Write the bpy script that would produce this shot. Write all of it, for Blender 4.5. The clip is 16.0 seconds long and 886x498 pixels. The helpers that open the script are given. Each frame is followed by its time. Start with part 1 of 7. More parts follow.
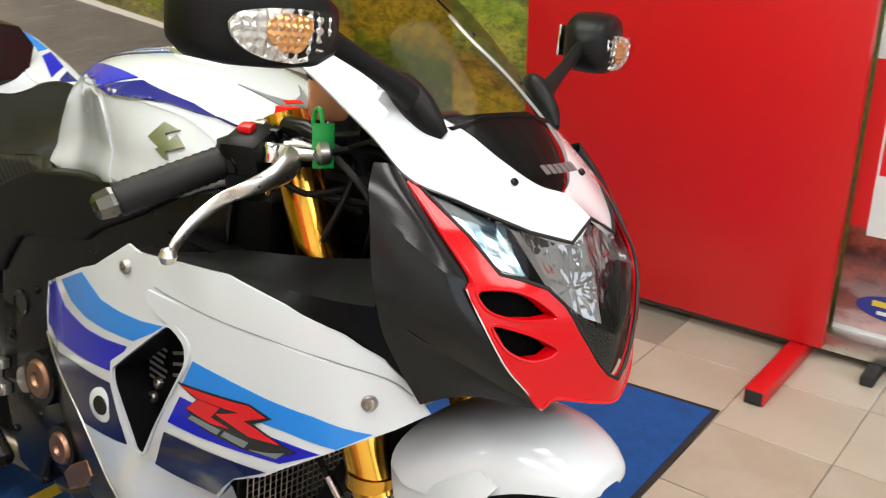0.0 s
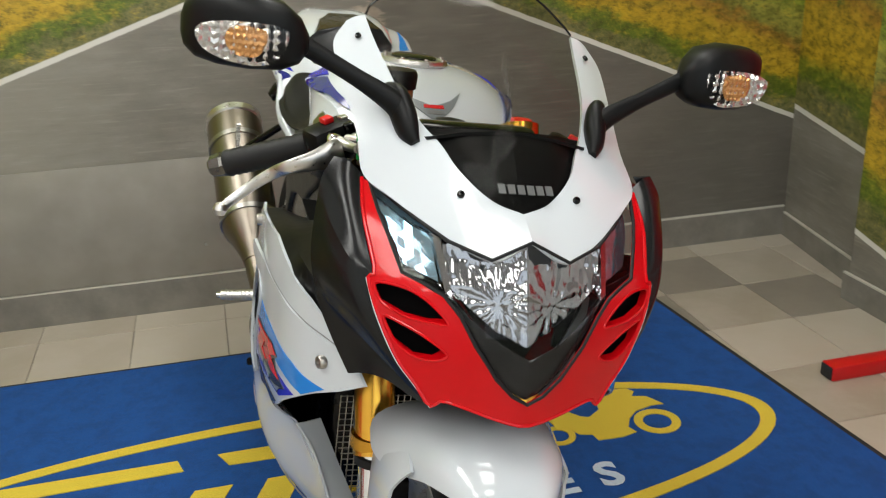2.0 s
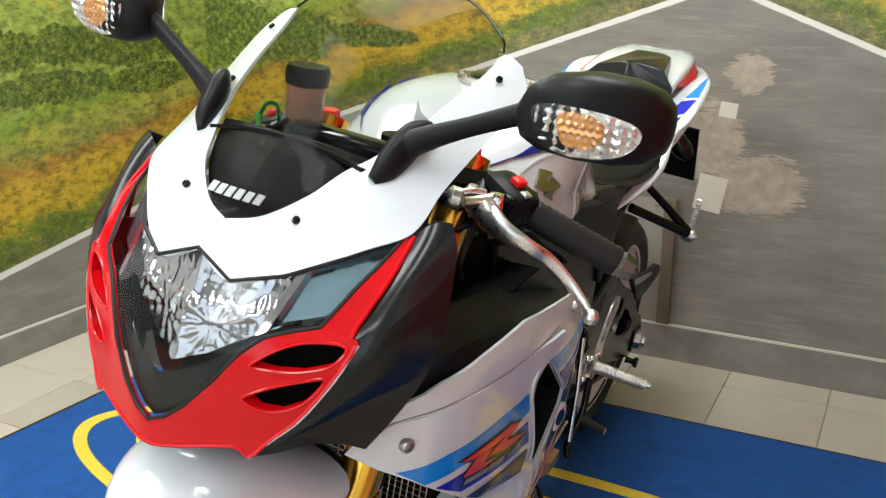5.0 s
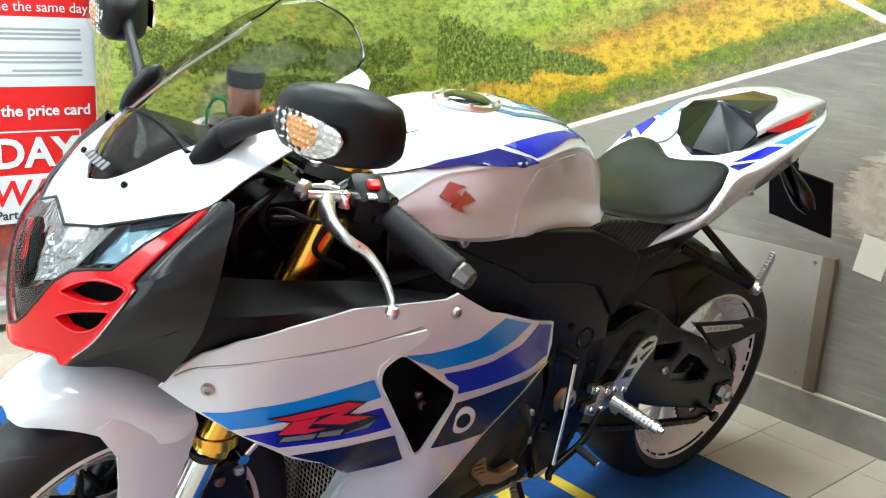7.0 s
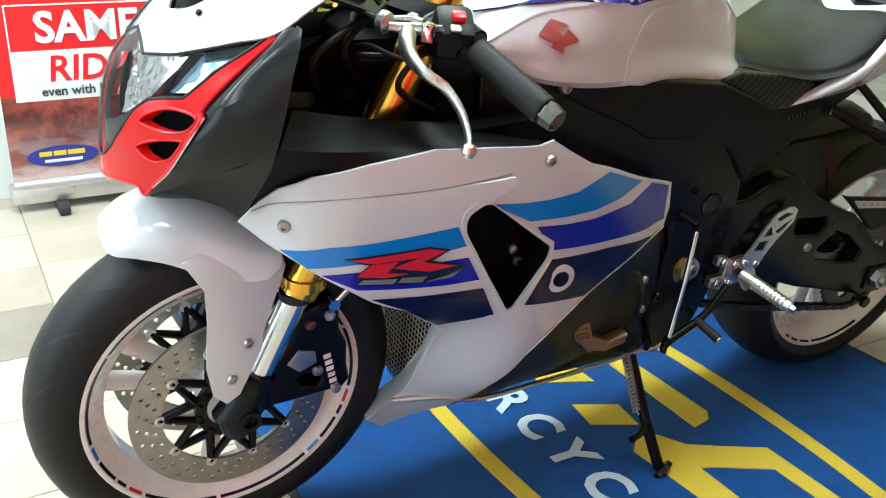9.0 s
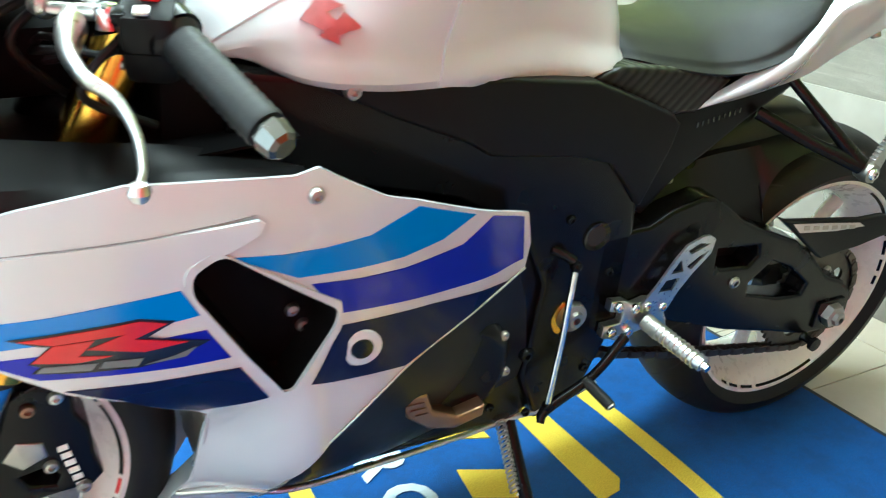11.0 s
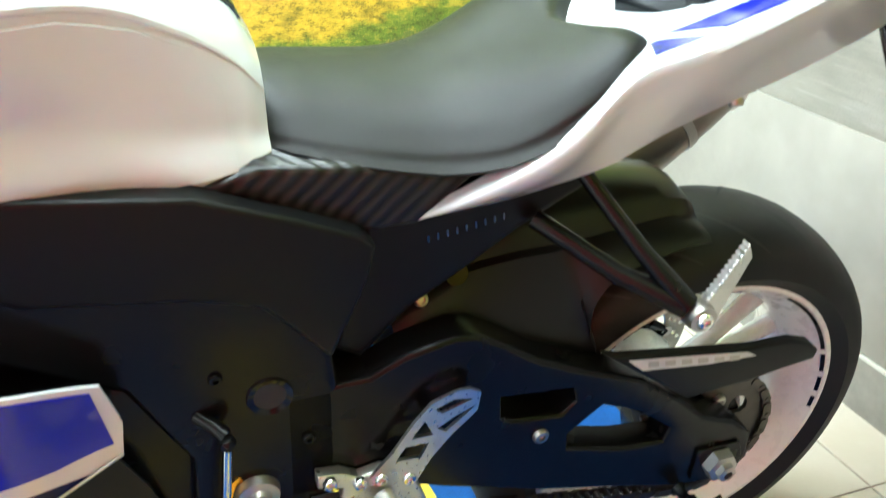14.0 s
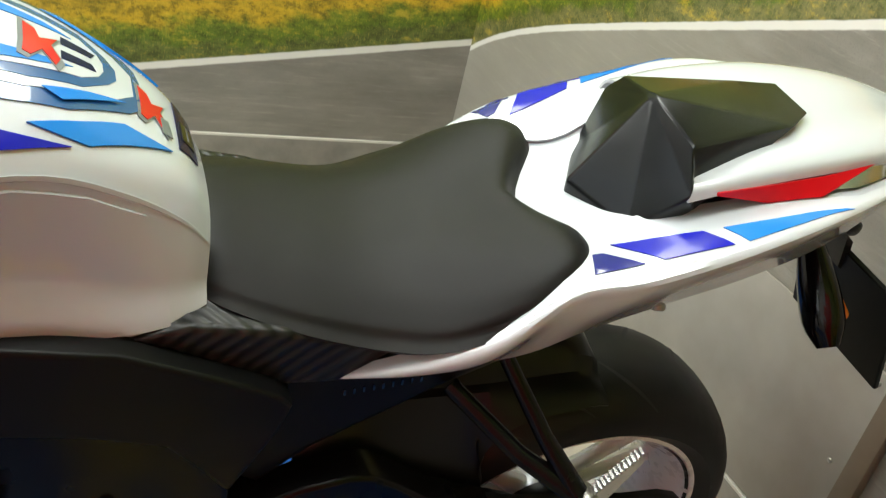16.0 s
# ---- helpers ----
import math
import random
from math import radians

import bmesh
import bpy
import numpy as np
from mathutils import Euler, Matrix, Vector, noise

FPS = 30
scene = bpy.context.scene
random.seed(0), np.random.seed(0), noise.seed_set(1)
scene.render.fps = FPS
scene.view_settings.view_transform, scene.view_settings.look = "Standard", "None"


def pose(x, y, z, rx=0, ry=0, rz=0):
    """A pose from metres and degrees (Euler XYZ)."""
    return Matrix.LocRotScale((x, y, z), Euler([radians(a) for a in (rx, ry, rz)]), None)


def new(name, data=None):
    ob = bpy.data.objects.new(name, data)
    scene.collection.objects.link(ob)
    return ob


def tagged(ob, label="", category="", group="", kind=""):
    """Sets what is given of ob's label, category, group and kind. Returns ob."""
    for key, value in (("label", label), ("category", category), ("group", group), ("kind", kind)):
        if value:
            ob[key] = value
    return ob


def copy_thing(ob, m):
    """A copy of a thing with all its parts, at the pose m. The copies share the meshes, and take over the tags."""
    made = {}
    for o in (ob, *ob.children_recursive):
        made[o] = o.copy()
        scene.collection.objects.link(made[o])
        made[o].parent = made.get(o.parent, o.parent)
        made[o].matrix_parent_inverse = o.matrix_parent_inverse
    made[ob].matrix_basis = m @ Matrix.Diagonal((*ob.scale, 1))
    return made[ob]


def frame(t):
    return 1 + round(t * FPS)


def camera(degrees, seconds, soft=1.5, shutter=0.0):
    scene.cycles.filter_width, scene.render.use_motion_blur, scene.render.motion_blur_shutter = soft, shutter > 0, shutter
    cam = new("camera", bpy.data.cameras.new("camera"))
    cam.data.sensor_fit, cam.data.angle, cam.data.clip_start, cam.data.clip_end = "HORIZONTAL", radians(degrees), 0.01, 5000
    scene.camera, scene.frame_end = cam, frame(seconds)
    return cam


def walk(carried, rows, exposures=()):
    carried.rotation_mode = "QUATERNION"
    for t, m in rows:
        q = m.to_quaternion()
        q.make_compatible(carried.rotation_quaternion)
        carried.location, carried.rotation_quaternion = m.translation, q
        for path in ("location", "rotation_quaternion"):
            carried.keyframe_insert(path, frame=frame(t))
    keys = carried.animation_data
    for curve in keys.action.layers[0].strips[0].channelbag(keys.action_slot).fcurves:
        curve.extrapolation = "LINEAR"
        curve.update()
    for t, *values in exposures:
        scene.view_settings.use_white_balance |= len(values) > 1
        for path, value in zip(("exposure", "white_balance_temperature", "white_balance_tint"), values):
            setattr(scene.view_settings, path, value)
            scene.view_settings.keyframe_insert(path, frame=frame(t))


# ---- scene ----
cam = camera(51.36, 16.0, soft=1.1, shutter=0.3)
ROWS = [
    (0.0, 1.9708, -0.6985, 1.2086, 68.205, 0.219, 38.548),
    (0.5, 2.0904, -0.6113, 1.2001, 68.764, 1.235, 48.058),
    (1.0, 2.1681, -0.4541, 1.1961, 68.815, 1.481, 57.789),
    (1.5, 2.2497, -0.3135, 1.1967, 68.694, 1.947, 65.020),
    (2.0, 2.4097, -0.1842, 1.2137, 69.767, 1.908, 75.326),
    (2.5, 2.4594, -0.0640, 1.2025, 71.905, 0.972, 80.903),
    (3.0, 2.4140, 0.1299, 1.1755, 71.707, -0.763, 85.808),
    (3.5, 2.3724, 0.2982, 1.1628, 71.618, -0.857, 91.414),
    (3.7, 2.3588, 0.3681, 1.1479, 72.267, 0.121, 95.264),
    (5.8, 2.0538, 1.0115, 1.1119, 71.839, -3.122, 129.653),
    (6.0, 2.0307, 1.0881, 1.1253, 71.477, -3.440, 132.790),
    (6.5, 1.9734, 1.2620, 1.1411, 74.316, -3.082, 137.675),
    (7.0, 1.8704, 1.3338, 1.1219, 75.270, -2.830, 140.374),
    (7.5, 1.7749, 1.3708, 1.1144, 75.174, -1.854, 143.802),
    (8.0, 1.7504, 1.4004, 1.1156, 73.681, -1.388, 147.987),
    (8.2, 1.7575, 1.3939, 1.0798, 71.910, -1.207, 149.019),
    (10.3, 1.5404, 1.2577, 1.0033, 67.223, -1.485, 152.654),
    (10.5, 1.4804, 1.2265, 0.9847, 67.947, -0.861, 151.566),
    (11.0, 1.3136, 1.1819, 0.9887, 67.431, -0.542, 152.036),
    (11.5, 1.1171, 1.1171, 0.9590, 67.671, 0.073, 151.801),
    (12.0, 0.9358, 1.0671, 0.9724, 64.413, 0.214, 151.309),
    (12.5, 0.8002, 1.0220, 0.9561, 62.807, 1.044, 154.110),
    (13.0, 0.6740, 1.0274, 0.9484, 62.880, 2.788, 158.946),
    (13.5, 0.6550, 1.0186, 0.9518, 62.897, 2.592, 159.251),
    (14.0, 0.6598, 0.9809, 1.0264, 64.192, 0.209, 159.953),
    (14.5, 0.6946, 0.9097, 1.1151, 65.688, -4.979, 157.021),
    (15.0, 0.6894, 0.8981, 1.1622, 67.146, -8.835, 157.487),
    (15.5, 0.6895, 0.8947, 1.1875, 65.400, -10.982, 158.463),
    (16.0, 0.6837, 0.8845, 1.2106, 61.052, -12.473, 158.783),
]
LAMP_W, WINDOW_W, LED_GLOW = (40.0, 25.0), 62.0, 9.0
EXPOSURES = [(0.0, -0.84, 6500, 10), (0.5, -1.00, 6500, 9), (2.0, -1.30, 6400, 7), (3.5, -1.35, 6350, 6), (5.8, -0.30, 5900, 3), (7.0, -0.17, 5650, 0), (8.3, -0.18, 5600, -2), (10.3, 0.14, 5450, -9), (11.5, 0.90, 5250, -14), (13.0, 1.25, 5300, -9), (14.0, 0.75, 5450, -5), (15.0, -0.80, 6400, 4), (16.0, -0.66, 6300, 3)]
walk(cam, [(t, pose(*p)) for t, *p in ROWS], EXPOSURES)

# ---------------------------------------------------------------- light
world = bpy.data.worlds.new("world")
world.use_nodes = True
scene.world = world
wbg = world.node_tree.nodes["Background"]
sky = world.node_tree.nodes.new("ShaderNodeTexSky")
sky.sky_type, sky.sun_disc = "NISHITA", False
sky.sun_elevation, sky.sun_rotation = radians(40), radians(90)
wbg.inputs[1].default_value = 0.1
world.node_tree.links.new(sky.outputs[0], wbg.inputs[0])

FLOOR_Z = -0.020
MAT_Z = -0.012


def area_lamp(name, m, size_x, size_y, watts, color):
    data = bpy.data.lights.new(name, "AREA")
    data.shape, data.size, data.size_y, data.energy, data.color = "RECTANGLE", size_x, size_y, watts, color
    ob = new(name, data)
    ob.matrix_world = m
    return ob


PANELS = [(0.35, -1.05), (0.35, 0.45), (2.0, -1.05), (2.0, 0.45), (3.8, -1.05), (3.8, 0.45)]
for px, py in PANELS:
    area_lamp("panel_light", pose(px, py, 2.655), 1.15, 0.55, LAMP_W[py > 0], (1.0, 0.98, 0.945))
area_lamp("window_light", pose(5.38, 0.2, 1.45, 0, 90, 0), 2.0, 3.0, WINDOW_W, (0.86, 0.93, 1.0))

# ---------------------------------------------------------------- material helpers


def material(name, color, rough=0.5, metal=0.0, coat=0.0, var=0.06, scale=8.0, bump=0.0, bump_scale=200.0, spec=0.5, wear=0.0):
    m = bpy.data.materials.new(name)
    m.use_nodes = True
    nt = m.node_tree
    b = nt.nodes["Principled BSDF"]
    b.inputs["Base Color"].default_value = (*color, 1)
    b.inputs["Roughness"].default_value = rough
    b.inputs["Metallic"].default_value = metal
    b.inputs["Coat Weight"].default_value = coat
    b.inputs["Coat Roughness"].default_value = 0.04
    b.inputs["Specular IOR Level"].default_value = spec
    tc = nt.nodes.new("ShaderNodeTexCoord")
    n1 = nt.nodes.new("ShaderNodeTexNoise")
    n1.inputs["Scale"].default_value, n1.inputs["Detail"].default_value = scale, 6
    nt.links.new(tc.outputs["Object"], n1.inputs["Vector"])
    if var:
        mix = nt.nodes.new("ShaderNodeMix")
        mix.data_type = "RGBA"
        lo = tuple(max(c * (1 - var), 0) for c in color)
        hi = tuple(min(c * (1 + var), 1) for c in color)
        mix.inputs["A"].default_value, mix.inputs["B"].default_value = (*lo, 1), (*hi, 1)
        nt.links.new(n1.outputs["Fac"], mix.inputs["Factor"])
        nt.links.new(mix.outputs["Result"], b.inputs["Base Color"])
    mr = nt.nodes.new("ShaderNodeMapRange")
    n2 = nt.nodes.new("ShaderNodeTexNoise")
    n2.inputs["Scale"].default_value, n2.inputs["Detail"].default_value = scale * 7, 4
    nt.links.new(tc.outputs["Object"], n2.inputs["Vector"])
    nt.links.new(n2.outputs["Fac"], mr.inputs["Value"])
    mr.inputs["To Min"].default_value = max(rough - 0.05 - wear, 0.0)
    mr.inputs["To Max"].default_value = min(rough + 0.05 + wear, 1)
    nt.links.new(mr.outputs["Result"], b.inputs["Roughness"])
    if bump:
        n3 = nt.nodes.new("ShaderNodeTexNoise")
        n3.inputs["Scale"].default_value, n3.inputs["Detail"].default_value = bump_scale, 3
        nt.links.new(tc.outputs["Object"], n3.inputs["Vector"])
        bp = nt.nodes.new("ShaderNodeBump")
        bp.inputs["Strength"].default_value, bp.inputs["Distance"].default_value = bump, 0.002
        nt.links.new(n3.outputs["Fac"], bp.inputs["Height"])
        nt.links.new(bp.outputs["Normal"], b.inputs["Normal"])
    return m


def glass(name, color, rough=0.0, ior=1.45, weight=1.0):
    m = bpy.data.materials.new(name)
    m.use_nodes = True
    b = m.node_tree.nodes["Principled BSDF"]
    b.inputs["Base Color"].default_value = (*color, 1)
    b.inputs["Roughness"].default_value = rough
    b.inputs["Transmission Weight"].default_value = weight
    b.inputs["IOR"].default_value = ior
    return m


def clear(name, color, gloss=0.08):
    """A thin clear plastic sheet: it lets light straight through and mirrors a little."""
    m = bpy.data.materials.new(name)
    m.use_nodes = True
    nt = m.node_tree
    nt.nodes.remove(nt.nodes["Principled BSDF"])
    tr, gl, mx, fr = (nt.nodes.new(k) for k in ("ShaderNodeBsdfTransparent", "ShaderNodeBsdfGlossy", "ShaderNodeMixShader", "ShaderNodeLayerWeight"))
    tr.inputs[0].default_value = (*color, 1)
    gl.inputs["Roughness"].default_value = 0.02
    fr.inputs["Blend"].default_value = 0.5
    pw, mul = nt.nodes.new("ShaderNodeMath"), nt.nodes.new("ShaderNodeMath")
    pw.operation, mul.operation = "POWER", "MULTIPLY_ADD"
    pw.inputs[1].default_value = 4.0
    mul.inputs[1].default_value, mul.inputs[2].default_value = 0.14, gloss * 0.25
    nt.links.new(fr.outputs["Facing"], pw.inputs[0])
    nt.links.new(pw.outputs[0], mul.inputs[0])
    nt.links.new(mul.outputs[0], mx.inputs[0])
    nt.links.new(tr.outputs[0], mx.inputs[1])
    nt.links.new(gl.outputs[0], mx.inputs[2])
    nt.links.new(mx.outputs[0], nt.nodes["Material Output"].inputs[0])
    return m


WHITE = material("white_paint", (0.545, 0.583, 0.618), 0.18, coat=0.8, var=0.02, scale=3)
BLUE = material("royal_blue_paint", (0.008, 0.010, 0.38), 0.2, coat=0.2, spec=0.3, var=0.05)
SKY = material("sky_blue_paint", (0.012, 0.19, 0.62), 0.2, coat=0.35, var=0.05)
NAVY = material("navy_paint", (0.004, 0.006, 0.045), 0.22, coat=0.08, spec=0.2, var=0.1)
RED = material("red_paint", (0.50, 0.0015, 0.005), 0.16, coat=0.18, spec=0.22, var=0.04)
DECALRED = material("orange_red_decal", (0.52, 0.004, 0.010), 0.25, coat=0.3, var=0.03)
MATTBLACK = material("satin_black_plastic", (0.0042, 0.0044, 0.0047), 0.40, spec=0.17, var=0.15, bump=0.05, bump_scale=900)
GLOSSBLACK = material("gloss_black", (0.004, 0.004, 0.0045), 0.10, spec=0.28, coat=0.12, var=0.1)
BLACK = material("black_metal", (0.0035, 0.0035, 0.004), 0.26, spec=0.20, var=0.12, scale=3, wear=0.0)
RUBBER = material("black_rubber", (0.007, 0.007, 0.0075), 0.5, spec=0.3, var=0.2, bump=0.15, bump_scale=500)
SEATVINYL = material("black_seat_vinyl", (0.0095, 0.0093, 0.009), 0.40, spec=0.18, var=0.1, bump=0.22, bump_scale=1400)
CHROME = material("polished_steel", (0.72, 0.72, 0.72), 0.12, 1.0, var=0.05)
ALU = material("brushed_aluminium", (0.62, 0.61, 0.59), 0.32, 1.0, var=0.12, scale=30, wear=0.1)
STEEL = material("dull_steel", (0.42, 0.40, 0.37), 0.36, 1.0, var=0.2, scale=40, wear=0.1)
TITAN = material("titanium_silencer", (0.27, 0.235, 0.195), 0.36, 1.0, var=0.08, scale=5, wear=0.0)
GOLD = material("gold_anodised", (0.78, 0.42, 0.06), 0.2, 1.0, var=0.08)
BRONZE = material("bronze_cover", (0.30, 0.17, 0.11), 0.38, 1.0, var=0.2)
GREEN = material("green_tag_plastic", (0.0, 0.32, 0.05), 0.35, var=0.06)
REDKNOB = material("red_switch_plastic", (0.75, 0.008, 0.012), 0.3, var=0.04)
WHEELWHITE = material("white_wheel_enamel", (0.78, 0.78, 0.76), 0.28, coat=0.5, var=0.04)
SCREEN = clear("smoked_screen", (0.68, 0.67, 0.65), 0.015)
LENS = clear("clear_lens", (0.96, 0.96, 0.96), 0.05)
AMBER = material("amber_reflector", (0.55, 0.15, 0.02), 0.2, var=0.1)
SILVER = material("lamp_reflector", (0.36, 0.36, 0.37), 0.09, 1.0, var=0.02)
BELLY = material("satin_black_fairing", (0.005, 0.005, 0.006), 0.32, var=0.15, spec=0.2)
SEAM = material("panel_joint_grey", (0.20, 0.20, 0.205), 0.6, var=0.1)
INNERBLACK = material("dull_black_inner_plastic", (0.003, 0.003, 0.0033), 0.42, spec=0.12, var=0.15)
# nearly black and almost without gloss, for parts set back inside the fairing
DEEPBLACK = material("deep_black_plastic", (0.0018, 0.0018, 0.002), 0.6, spec=0.06, var=0.2)
HUGBLACK = material("satin_black_hugger", (0.008, 0.009, 0.010), 0.36, spec=0.30, var=0.1, bump=0.02, bump_scale=900)
SATIN = material("smooth_satin_black", (0.006, 0.0065, 0.007), 0.22, spec=0.30, var=0.1, bump=0.02, bump_scale=900)
CARBON = material("carbon_weave", (0.005, 0.005, 0.0055), 0.36, spec=0.3, var=0.0)
ck = CARBON.node_tree
ctc, cwv, cbp, cmx = (ck.nodes.new(n) for n in ("ShaderNodeTexCoord", "ShaderNodeTexWave", "ShaderNodeBump", "ShaderNodeMix"))
cwv.wave_type, cwv.bands_direction = "BANDS", "DIAGONAL"
cwv.inputs["Scale"].default_value, cwv.inputs["Distortion"].default_value = 34, 0.5
ck.links.new(ctc.outputs["Object"], cwv.inputs["Vector"])
cmx.data_type = "RGBA"
cmx.inputs["A"].default_value, cmx.inputs["B"].default_value = (0.003, 0.003, 0.0032, 1), (0.022, 0.022, 0.021, 1)
ck.links.new(cwv.outputs["Fac"], cmx.inputs["Factor"])
ck.links.new(cmx.outputs["Result"], ck.nodes["Principled BSDF"].inputs["Base Color"])
cbp.inputs["Strength"].default_value, cbp.inputs["Distance"].default_value = 0.5, 0.0015
ck.links.new(cwv.outputs["Fac"], cbp.inputs["Height"])
ck.links.new(cbp.outputs["Normal"], ck.nodes["Principled BSDF"].inputs["Normal"])
DISC = material("brake_disc_steel", (0.36, 0.34, 0.31), 0.34, 1.0, var=0.25, scale=60, wear=0.1)
CHAINSTEEL = material("oiled_chain_steel", (0.09, 0.08, 0.07), 0.4, 0.9, var=0.3, scale=60)
FORKBLUE = material("printed_warning", (0.55, 0.55, 0.55), 0.5, var=0.05)
TAILRED = material("tail_red_panel", (0.56, 0.002, 0.010), 0.30, spec=0.2, var=0.04)
DARKCHROME = material("dark_chrome", (0.14, 0.135, 0.125), 0.26, 1.0, var=0.1)
ICE = material("ice_blue_reflector", (0.32, 0.50, 0.62), 0.12, 0.9, var=0.1)

# ---------------------------------------------------------------- mesh helpers


def finish(name, bm, mat, parent=None, label="", angle=38):
    bmesh.ops.recalc_face_normals(bm, faces=bm.faces)
    me = bpy.data.meshes.new(name)
    bm.to_mesh(me)
    bm.free()
    for p in me.polygons:
        p.use_smooth = True
    me.set_sharp_from_angle(angle=radians(angle))
    if mat:
        me.materials.append(mat)
    ob = new(name, me)
    if parent:
        ob.parent = parent
    if label:
        tagged(ob, label)
    return ob


part = finish


def spline(pts, n):
    q = [Vector(p) for p in pts]
    m = len(q) - 1
    out = []
    for i in range(n):
        u = i / (n - 1) * m
        k = min(int(u), m - 1)
        f = u - k
        a = q[k - 1] if k else q[0] * 2 - q[1]
        d = q[k + 2] if k + 2 <= m else q[m] * 2 - q[m - 1]
        b, c = q[k], q[k + 1]
        out.append(0.5 * (2 * b + (c - a) * f + (2 * a - 5 * b + 4 * c - d) * f * f + (3 * b - a - 3 * c + d) * f ** 3))
    return out


def ring(pts, n):
    """Closed smooth curve through pts."""
    q = [Vector(p) for p in pts]
    m = len(q)
    out = []
    for i in range(n):
        u = i / n * m
        k = int(u) % m
        f = u - int(u)
        a, b, c, d = q[k - 1], q[k], q[(k + 1) % m], q[(k + 2) % m]
        out.append(0.5 * (2 * b + (c - a) * f + (2 * a - 5 * b + 4 * c - d) * f * f + (3 * b - a - 3 * c + d) * f ** 3))
    return out


def curve_y(tab, x):
    if x <= tab[0][0]:
        return tab[0][1]
    if x >= tab[-1][0]:
        return tab[-1][1]
    n = len(tab)
    i = max(j for j in range(n - 1) if tab[j][0] <= x)

    def slope(j):
        a, b = max(j - 1, 0), min(j + 1, n - 1)
        return (tab[b][1] - tab[a][1]) / (tab[b][0] - tab[a][0])

    h = tab[i + 1][0] - tab[i][0]
    u = (x - tab[i][0]) / h
    return (2 * u ** 3 - 3 * u * u + 1) * tab[i][1] + (u ** 3 - 2 * u * u + u) * h * slope(i) + (3 * u * u - 2 * u ** 3) * tab[i + 1][1] + (u ** 3 - u * u) * h * slope(i + 1)


def sheet(rows, thick=0.0, bm=None, flip=False):
    """A skin over rows of points, with thickness."""
    bm = bm or bmesh.new()
    vs = [[bm.verts.new(p) for p in r] for r in rows]
    fs = []
    for a, b in zip(vs, vs[1:]):
        for i in range(len(a) - 1):
            q = (a[i], a[i + 1], b[i + 1], b[i])
            fs.append(bm.faces.new(q[::-1] if flip else q))
    if thick:
        bm.normal_update()
        bmesh.ops.solidify(bm, geom=fs, thickness=thick)
    return bm


def coons(c0, c1, d0, d1, nu=24, nv=12, bulge=None):
    c0, c1, d0, d1 = spline(c0, nu), spline(c1, nu), spline(d0, nv), spline(d1, nv)
    rows = []
    for j in range(nv):
        v = j / (nv - 1)
        r = []
        for i in range(nu):
            u = i / (nu - 1)
            p = c0[i] * (1 - v) + c1[i] * v + d0[j] * (1 - u) + d1[j] * u
            p = p - (c0[0] * (1 - u) * (1 - v) + c0[-1] * u * (1 - v) + c1[0] * (1 - u) * v + c1[-1] * u * v)
            if bulge:
                p = p + Vector(bulge) * (16 * u * (1 - u) * v * (1 - v))
            r.append(p)
        rows.append(r)
    return rows


def flipy(rows):
    return [[Vector((p[0], -p[1], p[2])) for p in r] for r in rows]


def loft(rings, bm=None, caps=True):
    bm = bm or bmesh.new()
    vs = [[bm.verts.new(p) for p in r] for r in rings]
    n = len(vs[0])
    for a, b in zip(vs, vs[1:]):
        for i in range(n):
            bm.faces.new((a[i], a[(i + 1) % n], b[(i + 1) % n], b[i]))
    if caps:
        bm.faces.new(vs[0][::-1])
        bm.faces.new(vs[-1])
    return bm


def tube(pts, radius, n=12, bm=None, samples=0, squash=1.0, up=None):
    """A round bar along pts; radius is a number or one per point."""
    q = spline(pts, samples) if samples else [Vector(p) for p in pts]
    m = len(q)
    if not isinstance(radius, (int, float)):
        rr = [r[0] for r in spline([(r, 0, 0) for r in radius], m)] if len(radius) != m else list(radius)
    else:
        rr = [radius] * m
    rings = []
    side = None
    for i in range(m):
        d = (q[min(i + 1, m - 1)] - q[max(i - 1, 0)]).normalized()
        ref = Vector(up) if up else (side if side else (Vector((0, 0, 1)) if abs(d.z) < 0.9 else Vector((1, 0, 0))))
        x = (ref - d * ref.dot(d)).normalized()
        side = x
        y = d.cross(x)
        rings.append([q[i] + x * (math.cos(2 * math.pi * k / n) * rr[i]) + y * (math.sin(2 * math.pi * k / n) * rr[i] * squash) for k in range(n)])
    return loft(rings, bm)


def lathe(profile, n=48, centre=(0, 0, 0), axis="y", bm=None, closed=True):
    """Turns (radius, along) pairs round an axis; a closed profile gives a ring."""
    bm = bm or bmesh.new()
    c = Vector(centre)
    vs = []
    for k in range(n):
        a = 2 * math.pi * k / n
        row = []
        for r, h in profile:
            if axis == "y":
                p = Vector((r * math.cos(a), h, r * math.sin(a)))
            elif axis == "z":
                p = Vector((r * math.cos(a), r * math.sin(a), h))
            else:
                p = Vector((h, r * math.cos(a), r * math.sin(a)))
            row.append(bm.verts.new(c + p))
        vs.append(row)
    m = len(profile)
    for k in range(n):
        a, b = vs[k], vs[(k + 1) % n]
        for i in range(m if closed else m - 1):
            bm.faces.new((a[i], a[(i + 1) % m], b[(i + 1) % m], b[i]))
    return bm


